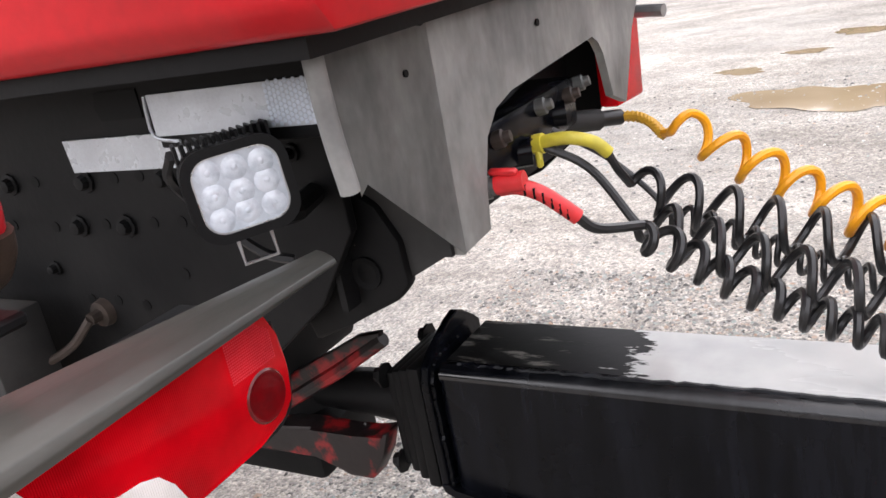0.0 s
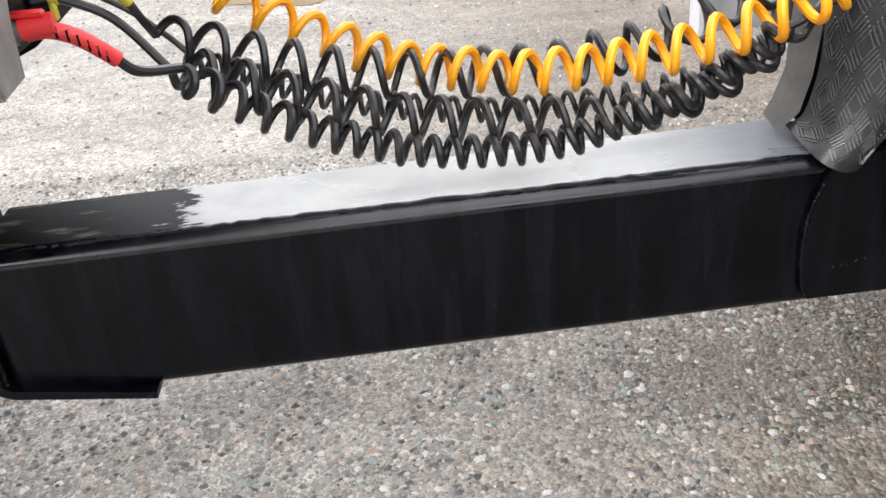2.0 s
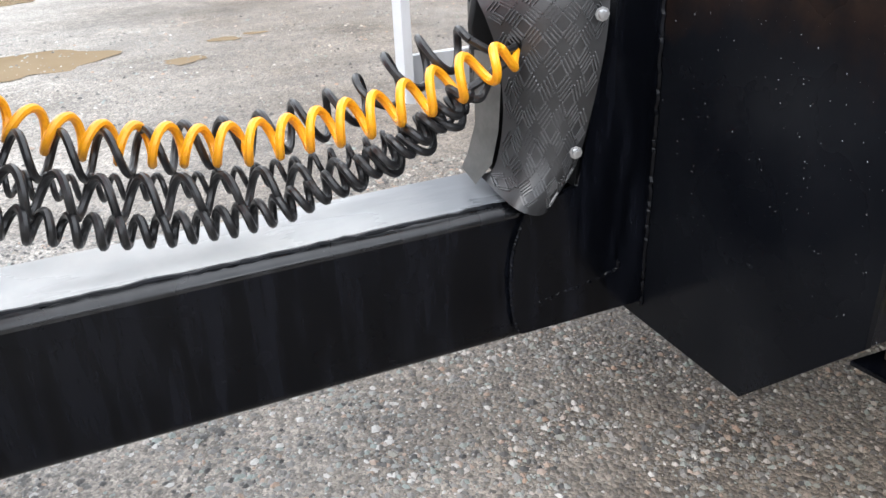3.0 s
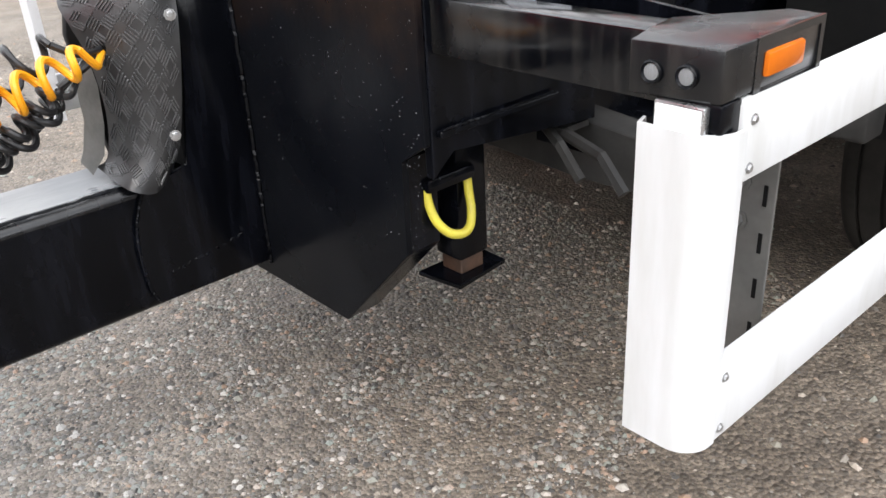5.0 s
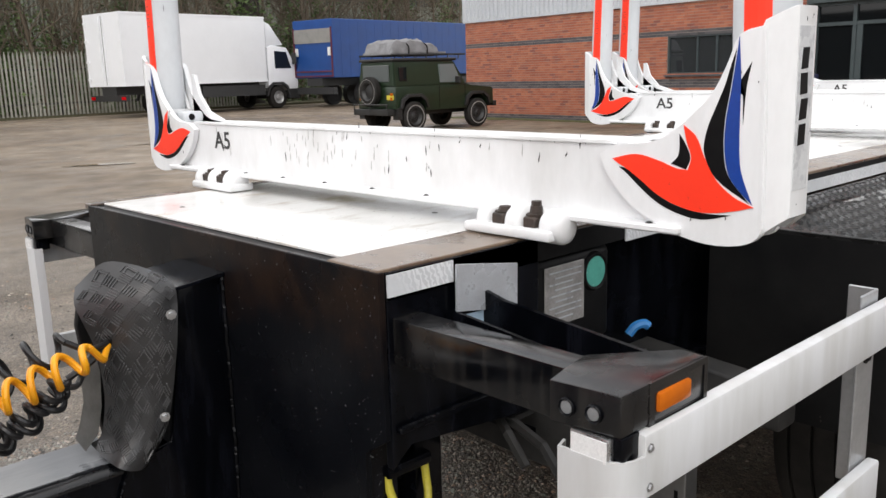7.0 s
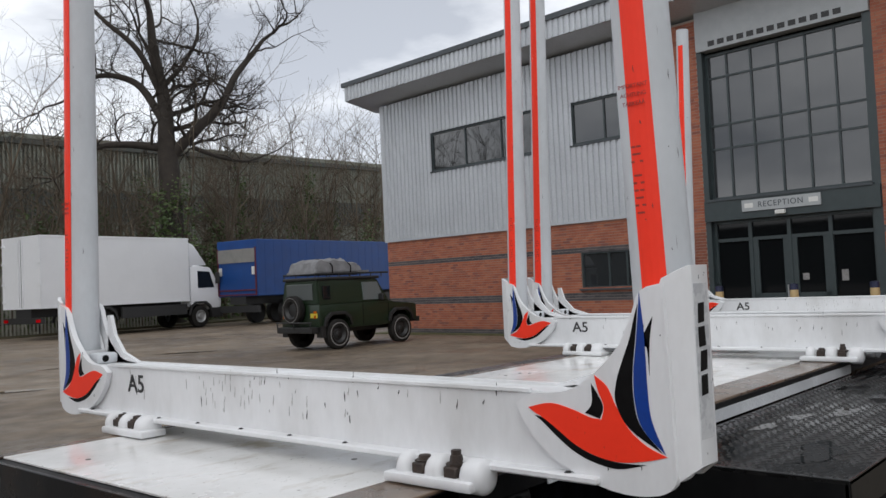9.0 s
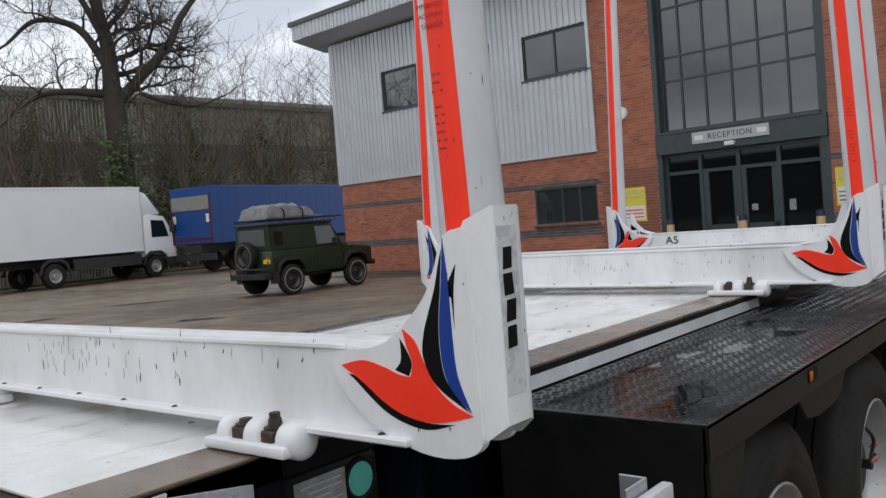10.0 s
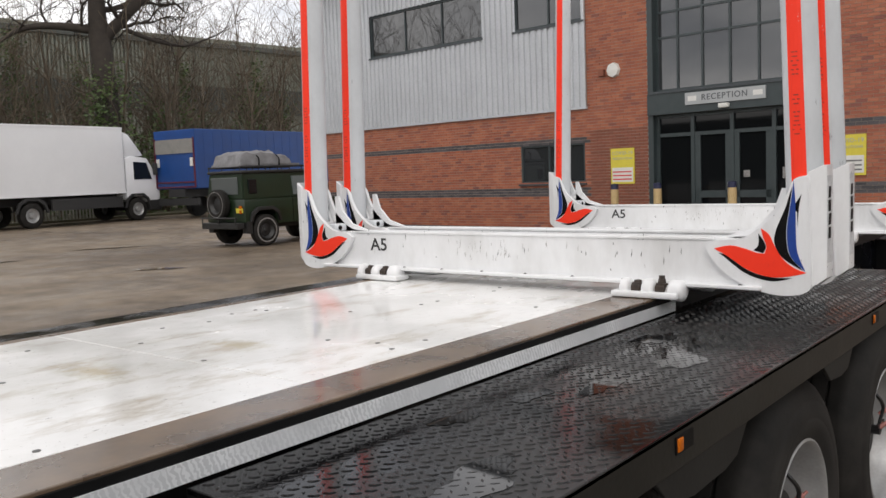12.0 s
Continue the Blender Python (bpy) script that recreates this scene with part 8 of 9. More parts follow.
# ---- green four-by-four ----
def four_by_four():
    j = root("off_road_car", (13.824, 16.128, 0), -1.0, label="dark green boxy off-road car with roof rack and rear spare wheel", category="car")
    green = mat("dark_green_paint", (0.007, 0.019, 0.007), (0.011, 0.026, 0.010), rough=0.4, rvar=0.08, scale=2, fine=40, bump=0.02, coat=0.2)
    dk = mat("black_trim", (0.015, 0.015, 0.015), (0.022, 0.022, 0.022), rough=0.5, scale=8)
    bm = B()
    # lower tub with arches, bonnet and cabin; x forward, y to its left
    side = [(-0.62, 0.62), (-0.62, 1.20), (2.05, 1.20), (2.10, 1.16), (2.92, 1.10), (3.02, 1.05), (3.02, 0.62), (2.78, 0.62), (2.72, 0.80), (2.55, 0.92), (2.20, 0.92), (2.02, 0.80), (1.95, 0.55),
            (0.42, 0.55), (0.38, 0.80), (0.22, 0.92), (-0.20, 0.92), (-0.36, 0.80), (-0.42, 0.62)]
    prism(bm, side, "y", -0.80, 0.80, 0.012)
    body = part("body", bm, green, j, local=True, smooth=True)
    bm = B()
    t = bmesh.new()
    lo = [(-0.62, -0.78), (1.98, -0.78), (1.98, 0.78), (-0.62, 0.78)]
    hi = [(-0.58, -0.70), (1.58, -0.70), (1.58, 0.70), (-0.58, 0.70)]
    a = [t.verts.new((x, y, 1.20)) for x, y in lo]
    b = [t.verts.new((x, y, 1.86)) for x, y in hi]
    for i in range(4):
        t.faces.new((a[i], a[(i + 1) % 4], b[(i + 1) % 4], b[i]))
    t.faces.new(b)
    t.faces.new(a[::-1])
    bmesh.ops.bevel(t, geom=t.edges[:], offset=0.03, segments=2, affect="EDGES")
    join(bm, t)
    part("cabin", bm, green, j, local=True, smooth=True)
    bm = B()
    box(bm, -0.62, 1.66, -0.735, 0.735, 1.85, 1.93, 0.035, 3)
    part("roof", bm, dk, j, local=True, smooth=True)
    for s in (-1, 1):
        bm = B()
        prism(bm, [(0.98, 1.27), (1.76, 1.27), (1.50, 1.76), (0.98, 1.76)], "y", s * 0.735 - 0.05, s * 0.735 + 0.05)
        part("side_window", bm, glass_mat("pale_car_glass", (0.16, 0.18, 0.18), 0.05), j, local=True)
    bm = B()
    box(bm, -0.628, -0.60, -0.55, 0.55, 1.33, 1.76, 0.01, 1)
    part("rear_window", bm, glass_mat("rear_glass", (0.10, 0.11, 0.11), 0.05), j, local=True)
    bm = B()
    prism(bm, [(1.99, 1.21), (1.60, 1.80), (1.58, 1.80), (1.96, 1.21)], "y", -0.66, 0.66)
    part("windscreen", bm, clear_glass, j, local=True)
    for s in (-1, 1):
        for cx in (0.0, 2.36):
            bm = B()
            arch = [(cx - 0.50, 0.62), (cx - 0.44, 0.86), (cx - 0.25, 1.0), (cx + 0.25, 1.0), (cx + 0.44, 0.86), (cx + 0.50, 0.62), (cx + 0.43, 0.62), (cx + 0.37, 0.82), (cx + 0.2, 0.93), (cx - 0.2, 0.93), (cx - 0.37, 0.82), (cx - 0.43, 0.62)]
            ya, yb = sorted((s * 0.79, s * 0.88))
            prism(bm, arch, "y", ya, yb, 0.008)
            part("wheel_arch", bm, dk, j, local=True, smooth=True)
            w = new("wheel")
            w.parent = j
            bm = B()
            lathe(bm, [(-0.22, 0.22), (-0.22, 0.36), (-0.19, 0.40), (-0.03, 0.40), (0, 0.36), (0, 0.23)], (cx, s * 0.86, 0.40), (0, s, 0), 28)
            part("tyre", bm, tyre_rubber, w, local=True, smooth=True)
            bm = B()
            lathe(bm, [(-0.02, 0.235), (0.0, 0.225), (-0.03, 0.20), (-0.07, 0.16), (-0.05, 0.08), (-0.02, 0.06), (-0.01, 0)], (cx, s * 0.86, 0.40), (0, s, 0), 24)
            part("rim", bm, dk, w, local=True, smooth=True)
            bm = B()
            lathe(bm, [(0.002, 0.315), (0.004, 0.315), (0.004, 0.285), (0.002, 0.285)], (cx, s * 0.86, 0.40), (0, s, 0), 28)
            part("white_lettering", bm, paper, w, local=True)
        bm = B()
        box(bm, 1.52, 1.60, min(s * 0.80, s * 0.98), max(s * 0.80, s * 0.98), 1.24, 1.42, 0.02, 2)
        part("mirror", bm, dk, j, local=True)
        bm = B()
        box(bm, -0.66, -0.62, min(s * 0.70, s * 0.62), max(s * 0.70, s * 0.62), 0.85, 0.93)
        box(bm, -0.66, -0.62, min(s * 0.70, s * 0.62), max(s * 0.70, s * 0.62), 0.97, 1.04)
        part("tail_light", bm, lens_orange, j, local=True)
        bm = B()
        box(bm, -0.58, -0.44, min(s * 0.62, s * 0.84), max(s * 0.62, s * 0.84), 0.34, 0.64)
        part("mud_flap", bm, dk, j, local=True)
    bm = B()
    lathe(bm, [(0.0, 0.24), (0.0, 0.36), (0.04, 0.39), (0.18, 0.39), (0.21, 0.36), (0.21, 0.24)], (-0.64, 0.12, 1.08), (-1, 0, 0), 28)
    part("spare_tyre", bm, tyre_rubber, j, local=True, smooth=True)
    bm = B()
    lathe(bm, [(0.205, 0.245), (0.19, 0.22), (0.12, 0.18), (0.15, 0.07), (0.15, 0)], (-0.64, 0.12, 1.08), (-1, 0, 0), 24)
    part("spare_rim", bm, dk, j, local=True, smooth=True)
    bm = B()
    box(bm, 3.02, 3.16, -0.80, 0.80, 0.55, 0.70, 0.02, 2)
    part("front_bumper", bm, dk, j, local=True, smooth=True)
    for s in (-1, 1):
        bm = B()
        prism(bm, [(-0.60, 1.205), (2.04, 1.205), (2.04, 1.225), (-0.60, 1.225)], "y", s * 0.795 - 0.008, s * 0.795 + 0.008)
        part("waist_rail", bm, green, j, local=True)
        for dx in (0.93, 1.90):
            bm = B()
            box(bm, dx - 0.008, dx + 0.008, s * 0.801 - 0.003, s * 0.801 + 0.003, 0.60, 1.20)
            part("door_seam", bm, ink_black, j, local=True)
        bm = B()
        box(bm, -0.45, -0.20, s * 0.762 - 0.03, s * 0.762 + 0.03, 1.34, 1.70, 0.01, 1)
        part("quarter_window", bm, clear_glass, j, local=True)
    bm = B()
    lathe(bm, [(0.211, 0.330), (0.213, 0.330), (0.213, 0.318), (0.211, 0.318)], (-0.64, 0.12, 1.08), (-1, 0, 0), 28)
    part("white_lettering", bm, paper, j, local=True)
    bm = B()
    box(bm, -0.645, -0.625, -0.74, -0.46, 0.86, 0.98, 0.004, 1)
    part("number_plate", bm, yellow_sleeve, j, "blank yellow rear plate", local=True)
    bm = B()
    box(bm, -0.85, -0.62, -0.75, 0.75, 0.46, 0.62, 0.02, 2)
    tube(bm, [(-0.86, -0.75, 0.74), (-0.86, 0.75, 0.74)], 0.02, 6)
    for y in (-0.7, 0, 0.7):
        tube(bm, [(-0.86, y, 0.56), (-0.86, y, 0.74)], 0.015, 6)
    box(bm, -0.4, 2.9, -0.40, 0.40, 0.42, 0.62)
    part("rear_bumper", bm, dk, j, "black tubular rear bumper and underframe", local=True)
    bm = B()
    for y in (-0.66, 0.66):
        tube(bm, [(-0.62, y, 2.02), (2.05, y, 2.02)], 0.028, 6)
    for k in range(7):
        x = -0.6 + k * 0.4
        tube(bm, [(x, -0.66, 2.02), (x, 0.66, 2.02)], 0.014, 6)
        for y in (-0.66, 0.66):
            tube(bm, [(x, y, 1.90), (x, y, 2.02)], 0.014, 6)
    part("roof_rack", bm, dk, j, local=True)
    return j


four_by_four().scale = (1.0, 1.0, 1.0)
jm = pose(13.824, 16.128, 0, 0, 0, -1.0)
tent = root("roof_bundle", tuple(jm @ Vector((0.32, 0, 2.035))), -1.0, label="folded grey canvas roof tent strapped on the rack", category="tent")
bm = B()
t = bmesh.new()
bmesh.ops.create_grid(t, x_segments=24, y_segments=16, size=1.0)
for v in t.verts:
    e = (1 - abs(v.co.x) ** 8) * (1 - abs(v.co.y) ** 8)
    v.co.z = 0.04 + (0.34 if v.co.x < 0.35 else 0.25) * e ** 0.4 + 0.06 * noise.noise(v.co * 3.0) + 0.03 * noise.noise(v.co * 8.0)
    v.co.x *= 0.86
    v.co.y *= 0.62
bmesh.ops.solidify(t, geom=t.faces[:], thickness=0.04)
join(bm, t)
box(bm, -0.84, 1.05, -0.62, 0.62, 0.0, 0.06)
part("canvas", bm, mat("grey_canvas", (0.15, 0.15, 0.155), (0.25, 0.25, 0.26), rough=0.7, scale=5, fine=60, bump=0.3), tent, local=True, smooth=True)
bm = B()
for x in (-0.3, 0.35):
    tube(bm, smooth_path([(x, -0.64, 0.0), (x, -0.6, 0.24), (x, 0, 0.40), (x, 0.6, 0.24), (x, 0.64, 0)], 16), 0.018, 5)
part("straps", bm, ink_black, tent, local=True)

# ---- white box truck ----
def box_truck():
    tx = root("box_truck", (11.12, 30.82, rise(30.82)), 8.0, label="white box truck with a white cab parked by the trees", category="truck")
    tx.scale = (1.11, 1.11, 1.11)
    wh = mat("white_truck_paint", (0.80, 0.81, 0.83), (0.75, 0.76, 0.78), rough=0.35, scale=0.8, fine=8, bump=0.0, grainy=0.03)
    dk = mat("truck_chassis_black", (0.02, 0.02, 0.021), (0.03, 0.03, 0.03), rough=0.6, scale=5)
    bm = B()
    box(bm, 0.85, 7.0, -1.12, 1.12, 1.05, 3.50, 0.03, 2)
    bodyp = part("box_body", bm, wh, tx, "white box body", local=True)
    bm = B()
    for z in (1.08, 3.46):
        box(bm, 0.845, 7.005, -1.132, 1.132, z - 0.03, z + 0.03)
    for y in (-1.105, 1.105):
        box(bm, 0.838, 0.87, y - 0.03, y + 0.03, 1.05, 3.5)
    for y in (-0.12, 0.12):
        tube(bm, [(0.82, y, 1.1), (0.82, y, 3.4)], 0.02, 6)
    for y in (-1.05, 1.05):
        for z in (1.3, 1.9, 2.6, 3.2):
            box(bm, 0.82, 0.85, y - 0.10, y + 0.10, z - 0.035, z + 0.035)
    part("door_bar", bm, wh, bodyp, local=True, kind="stuff")
    bm = B()
    box(bm, 0.843, 0.86, -0.010, 0.010, 1.1, 3.4)
    part("door_seam", bm, dk, bodyp, local=True)
    cab = new("cab")
    cab.parent = tx
    bm = B()
    prism(bm, [(7.1, 0.75), (7.1, 2.35), (7.35, 2.45), (8.1, 2.35), (8.55, 1.65), (8.62, 1.0), (8.6, 0.55), (8.15, 0.55), (8.0, 0.95), (7.15, 0.95), (7.1, 0.85)], "y", -1.06, 1.06, 0.04)
    part("cab_shell", bm, wh, cab, local=True, smooth=True)
    bm = B()
    prism(bm, [(7.1, 2.38), (7.1, 3.35), (7.35, 3.25), (8.0, 2.45)], "y", -1.0, 1.0, 0.05)
    part("wind_deflector", bm, wh, cab, local=True, smooth=True)
    for s in (-1, 1):
        bm = B()
        prism(bm, [(7.45, 1.55), (8.28, 1.55), (8.05, 2.18), (7.45, 2.22)], "y", s * 1.062 - 0.012, s * 1.062 + 0.012)
        part("cab_window", bm, clear_glass, cab, local=True)
        bm = B()
        box(bm, 8.3, 8.38, min(s * 1.1, s * 1.32), max(s * 1.1, s * 1.32), 1.7, 2.15, 0.03, 2)
        part("cab_mirror", bm, dk, cab, local=True)
    bm = B()
    prism(bm, [(8.56, 1.62), (8.12, 2.32), (8.15, 2.34), (8.60, 1.64)], "y", -0.95, 0.95)
    part("windscreen", bm, clear_glass, cab, local=True)
    bm = B()
    box(bm, 8.1, 8.68, -1.1, 1.1, 0.35, 0.75, 0.05, 2)
    box(bm, 0.9, 8.3, -0.45, 0.45, 0.75, 1.05)
    box(bm, 3.9, 6.8, -1.18, -1.1, 0.55, 0.95)
    box(bm, 3.9, 6.8, 1.1, 1.18, 0.55, 0.95)
    box(bm, 0.85, 1.0, -1.08, 1.08, 0.55, 0.75)
    part("underframe", bm, dk, tx, local=True)
    for s in (-1, 1):
        bm = B()
        box(bm, 0.82, 0.85, min(s * 0.85, s * 1.08), max(s * 0.85, s * 1.08), 0.6, 0.70)
        part("tail_light", bm, lens_red, tx, local=True)
    for s in (-1, 1):
        for cx in (3.2, 7.55):
            w = new("wheel")
            w.parent = tx
            bm = B()
            lathe(bm, [(-0.28, 0.22), (-0.28, 0.38), (-0.25, 0.43), (-0.03, 0.43), (0, 0.38), (0, 0.25)], (cx, s * 1.08, 0.43), (0, s, 0), 24)
            part("tyre", bm, tyre_rubber, w, local=True, smooth=True)
            bm = B()
            lathe(bm, [(-0.01, 0.255), (0.0, 0.24), (-0.06, 0.20), (-0.08, 0.12), (0.0, 0.08), (0.0, 0)], (cx, s * 1.08, 0.43), (0, s, 0), 20)
            part("rim", bm, rim_silver, w, local=True, smooth=True)
            bm = B()
            ya, yb = sorted((s * 1.04, s * 1.12))
            prism(bm, [(cx - 0.62, 0.5), (cx - 0.5, 0.85), (cx - 0.25, 1.02), (cx + 0.25, 1.02), (cx + 0.5, 0.85), (cx + 0.62, 0.5), (cx + 0.54, 0.5), (cx + 0.43, 0.78), (cx + 0.2, 0.93), (cx - 0.2, 0.93), (cx - 0.43, 0.78), (cx - 0.54, 0.5)], "y", ya, yb)
            part("mudguard", bm, dk, tx, local=True)


box_truck()


def curtain_trailer():
    c = root("curtain_trailer", (20.8, 29.75, rise(29.75)), 7.0, label="blue curtain-sided lorry trailer with a tail lift", category="trailer")
    bl = mat("blue_curtain", (0.003, 0.042, 0.19), (0.005, 0.056, 0.235), rough=0.5, scale=1.5, fine=20, bump=0.05, grainy=0.1)
    dk = mat("trailer_black", (0.02, 0.02, 0.022), (0.03, 0.03, 0.03), rough=0.6, scale=5)
    frame_red = mat("dull_red_frame", (0.12, 0.012, 0.025), (0.08, 0.012, 0.03), rough=0.5, scale=4)
    gy = mat("grey_lift", (0.26, 0.25, 0.23), (0.20, 0.20, 0.19), rough=0.5, scale=3)
    bm = B()
    box(bm, 0, 13.0, -1.27, 1.27, 1.25, 3.74, 0.03, 2)
    part("curtain_body", bm, bl, c, "blue curtain sides", local=True)
    bm = B()
    for k in range(24):
        x = 0.5 + k * 0.53
        for s in (-1, 1):
            box(bm, x - 0.02, x + 0.02, s * 1.272 - 0.003, s * 1.272 + 0.003, 1.3, 3.66)
    part("curtain_strap", bm, bl, c, local=True, kind="stuff")
    bm = B()
    box(bm, -0.04, 0, -1.2, 1.2, 2.75, 3.35)
    part("lift_panel", bm, gy, c, "grey-brown tail-lift panel", local=True)
    for s in (-1, 1):
        bm = B()
        box(bm, -0.05, 0, s * 1.05 - 0.08, s * 1.05 + 0.08, 2.2, 2.55)
        part("marker_plate", bm, plain_white, c, local=True)
        bm = B()
        box(bm, -0.05, 0, s * 1.2 - 0.03, s * 1.2 + 0.03, 1.3, 3.40)
        part("rear_post", bm, frame_red, c, "dull red rear frame edge", local=True)
    bm = B()
    for z in (1.3, 1.5):
        box(bm, -0.05, 0, -1.2, 1.2, z, z + 0.06)
    part("red_edging", bm, frame_red, c, local=True)
    bm = B()
    box(bm, 0, 13, -0.5, 0.5, 0.9, 1.25)
    box(bm, 0, 0.2, -1.2, 1.2, 0.55, 0.85)
    box(bm, 2.0, 11, -1.2, -1.15, 0.6, 1.1)
    for x in (2.0, 3.3, 10.8):
        for s in (-1, 1):
            t = bmesh.new()
            lathe(t, [(-0.3, 0), (-0.3, 0.5), (0, 0.5), (0, 0.25), (-0.1, 0)], (x, s * 1.2, 0.5), (0, s, 0), 20)
            join(bm, t)
    part("running_gear", bm, dk, c, local=True)


curtain_trailer()

# ---- palisade fence ----
fence = root("palisade_fence", (0.6, 33.4, rise(33.4)), 3.0, label="weathered grey steel palisade fence", category="fence")
pale = bpy.data.meshes.new("pale")
bm = B()
prism(bm, [(-0.036, 0.05), (-0.036, 2.42), (0.0, 2.60), (0.036, 2.42), (0.036, 0.05)], "y", -0.012, 0.012)
bm.to_mesh(pale)
bm.free()
pale.materials.append(mat("galvanised_pale", (0.40, 0.39, 0.345), (0.28, 0.28, 0.24), rough=0.6, metal=0.1, scale=4, random=0.45))
for i in range(150):
    o = new("pale", pale)
    o.parent = fence
    o.location = (-4.0 + i * 0.158, 0, 0)
bm = B()
for z in (0.55, 1.9):
    box(bm, -4.2, 20, 0.02, 0.06, z - 0.03, z + 0.03)
for i in range(8):
    box(bm, -3.0 + i * 2.75, -2.9 + i * 2.75, 0.05, 0.15, -0.05, 2.4)
part("fence_rail", bm, grimy_dark, fence, local=True, kind="stuff")

# ---- long grey warehouse behind the trees ----
ware = root("warehouse", (20.0, 62.0, 0), -4.0, label="long grey-green ribbed warehouse behind the trees", category="building")
wg1 = mat("grey_green_cladding", (0.15, 0.16, 0.13), (0.19, 0.195, 0.16), rough=0.6, scale=0.2, fine=3, bump=0.02)
wg2 = mat("dark_band_cladding", (0.045, 0.05, 0.045), (0.06, 0.065, 0.058), rough=0.6, scale=0.2, fine=3)
for nm, z0, z1, mt in (("lower_wall", -0.1, 7.6, wg1), ("dark_band", 7.6, 9.9, wg2), ("upper_wall", 9.9, 13.2, wg1)):
    bm = B()
    box(bm, -40, 39, 0, 30, z0, z1)
    for k in range(260):
        x = -39.9 + k * 0.3
        box(bm, x, x + 0.12, -0.05, 0, max(z0, 0), z1)
    part(nm, bm, mt, ware, local=True)
bm = B()
box(bm, -40.2, 39.2, -0.3, 30.2, 13.2, 13.6)
part("roof_edge", bm, wg2, ware, local=True)
bm = B()
box(bm, -60, 60, 0, 0.3, 0, 14)
part("side_wall", bm, wg1, ware, local=True)

# ---- bare winter trees ----
bark = mat("dark_bark", (0.030, 0.024, 0.019), (0.055, 0.045, 0.036), rough=0.9, scale=3, fine=25, bump=0.5, dist=0.02)
twig = mat("brown_twigs", (0.085, 0.064, 0.044), (0.17, 0.135, 0.095), rough=0.9, scale=0.6)
ivy = mat("ivy_leaves", (0.034, 0.066, 0.016), (0.095, 0.14, 0.036), rough=0.6, scale=2, fine=12)


class Wood:
    def __init__(self):
        self.vs, self.fs = [], []

    def limb(self, p, q, ra, rb, sides):
        d = (q - p)
        if d.length < 1e-4:
            return
        u, w = frame_axes(d)
        n = len(self.vs)
        for c, r in ((p, ra), (q, rb)):
            for k in range(sides):
                a = 2 * math.pi * k / sides
                self.vs.append(tuple(c + (u * math.cos(a) + w * math.sin(a)) * r))
        for k in range(sides):
            self.fs.append((n + k, n + (k + 1) % sides, n + sides + (k + 1) % sides, n + sides + k))

    def grow(self, p, d, length, r, depth, rng, wander=0.35, up=0.08, split=(2, 3)):
        steps = 4 if depth > 2 else 3
        q = p
        for i in range(steps):
            d = (d + Vector((rng.gauss(0, wander), rng.gauss(0, wander), rng.gauss(0, wander) + up)) * 0.5).normalized()
            e = q + d * length / steps
            ra, rb = r * (1 - 0.10 * i), r * (1 - 0.10 * (i + 1))
            self.limb(q, e, ra, rb, 7 if r > 0.12 else (5 if r > 0.03 else 3))
            if depth > 0 and i > 0 and rng.random() < 0.6:
                side = Vector((rng.gauss(0, 1), rng.gauss(0, 1), rng.gauss(0.15, 0.6))).normalized()
                self.grow(e, (d * 0.45 + side * 0.8).normalized(), length * rng.uniform(0.45, 0.7), rb * 0.5, depth - 1, rng, wander, up, split)
            q = e
        if depth > 0:
            for _ in range(rng.randint(*split)):
                side = Vector((rng.gauss(0, 1), rng.gauss(0, 1), rng.gauss(0.1, 0.7))).normalized()
                self.grow(q, (d * 0.7 + side * 0.6).normalized(), length * rng.uniform(0.6, 0.82), r * 0.58, depth - 1, rng, wander, up, split)

    def mesh(self, name, material, parent=None, label="", kind=""):
        me = bpy.data.meshes.new(name)
        me.from_pydata(self.vs, [], self.fs)
        me.materials.append(material)
        me.shade_smooth()
        ob = new(name, me)
        ob.parent = parent
        return tagged(ob, label=label, kind=kind)


oak = root("oak_tree", (21.02, 35.55, 0), label="big bare oak with a dark crooked trunk", category="tree")
rng = random.Random(31)
wd = Wood()
RT = Vector((0.848, -0.531, 0))
AWAY = Vector((0.531, 0.848, 0))


def bough(wood, line, ra, rb, sides, twigs, length, depth):
    """A crooked limb through (side, height, away) marks, thinning from ra to rb, with branches growing from it."""
    pts = smooth_path([RT * a + Vector((0, 0, h)) + AWAY * w for a, h, w in line], 6 * (len(line) - 1) + 1)
    n = len(pts) - 1
    for k, (p, q) in enumerate(zip(pts, pts[1:])):
        wood.limb(p, q, ra + (rb - ra) * k / n, ra + (rb - ra) * (k + 1) / n, sides)
    for k in range(twigs):
        f = (k + 0.6 + rng.uniform(-0.3, 0.3)) / twigs
        at = pts[min(n, max(1, int(f * n)))]
        d = RT * rng.gauss(0, 0.8) + AWAY * rng.gauss(0, 0.6) + Vector((0, 0, rng.uniform(0.1, 1.0)))
        wood.grow(at, d.normalized(), length * rng.uniform(0.7, 1.2), (ra + (rb - ra) * f) * 0.42, depth, rng, 0.40, 0.06)
    tip = pts[-1] - pts[-3]
    wood.grow(pts[-1], tip.normalized(), length, rb * 0.95, depth, rng, 0.40, 0.04)


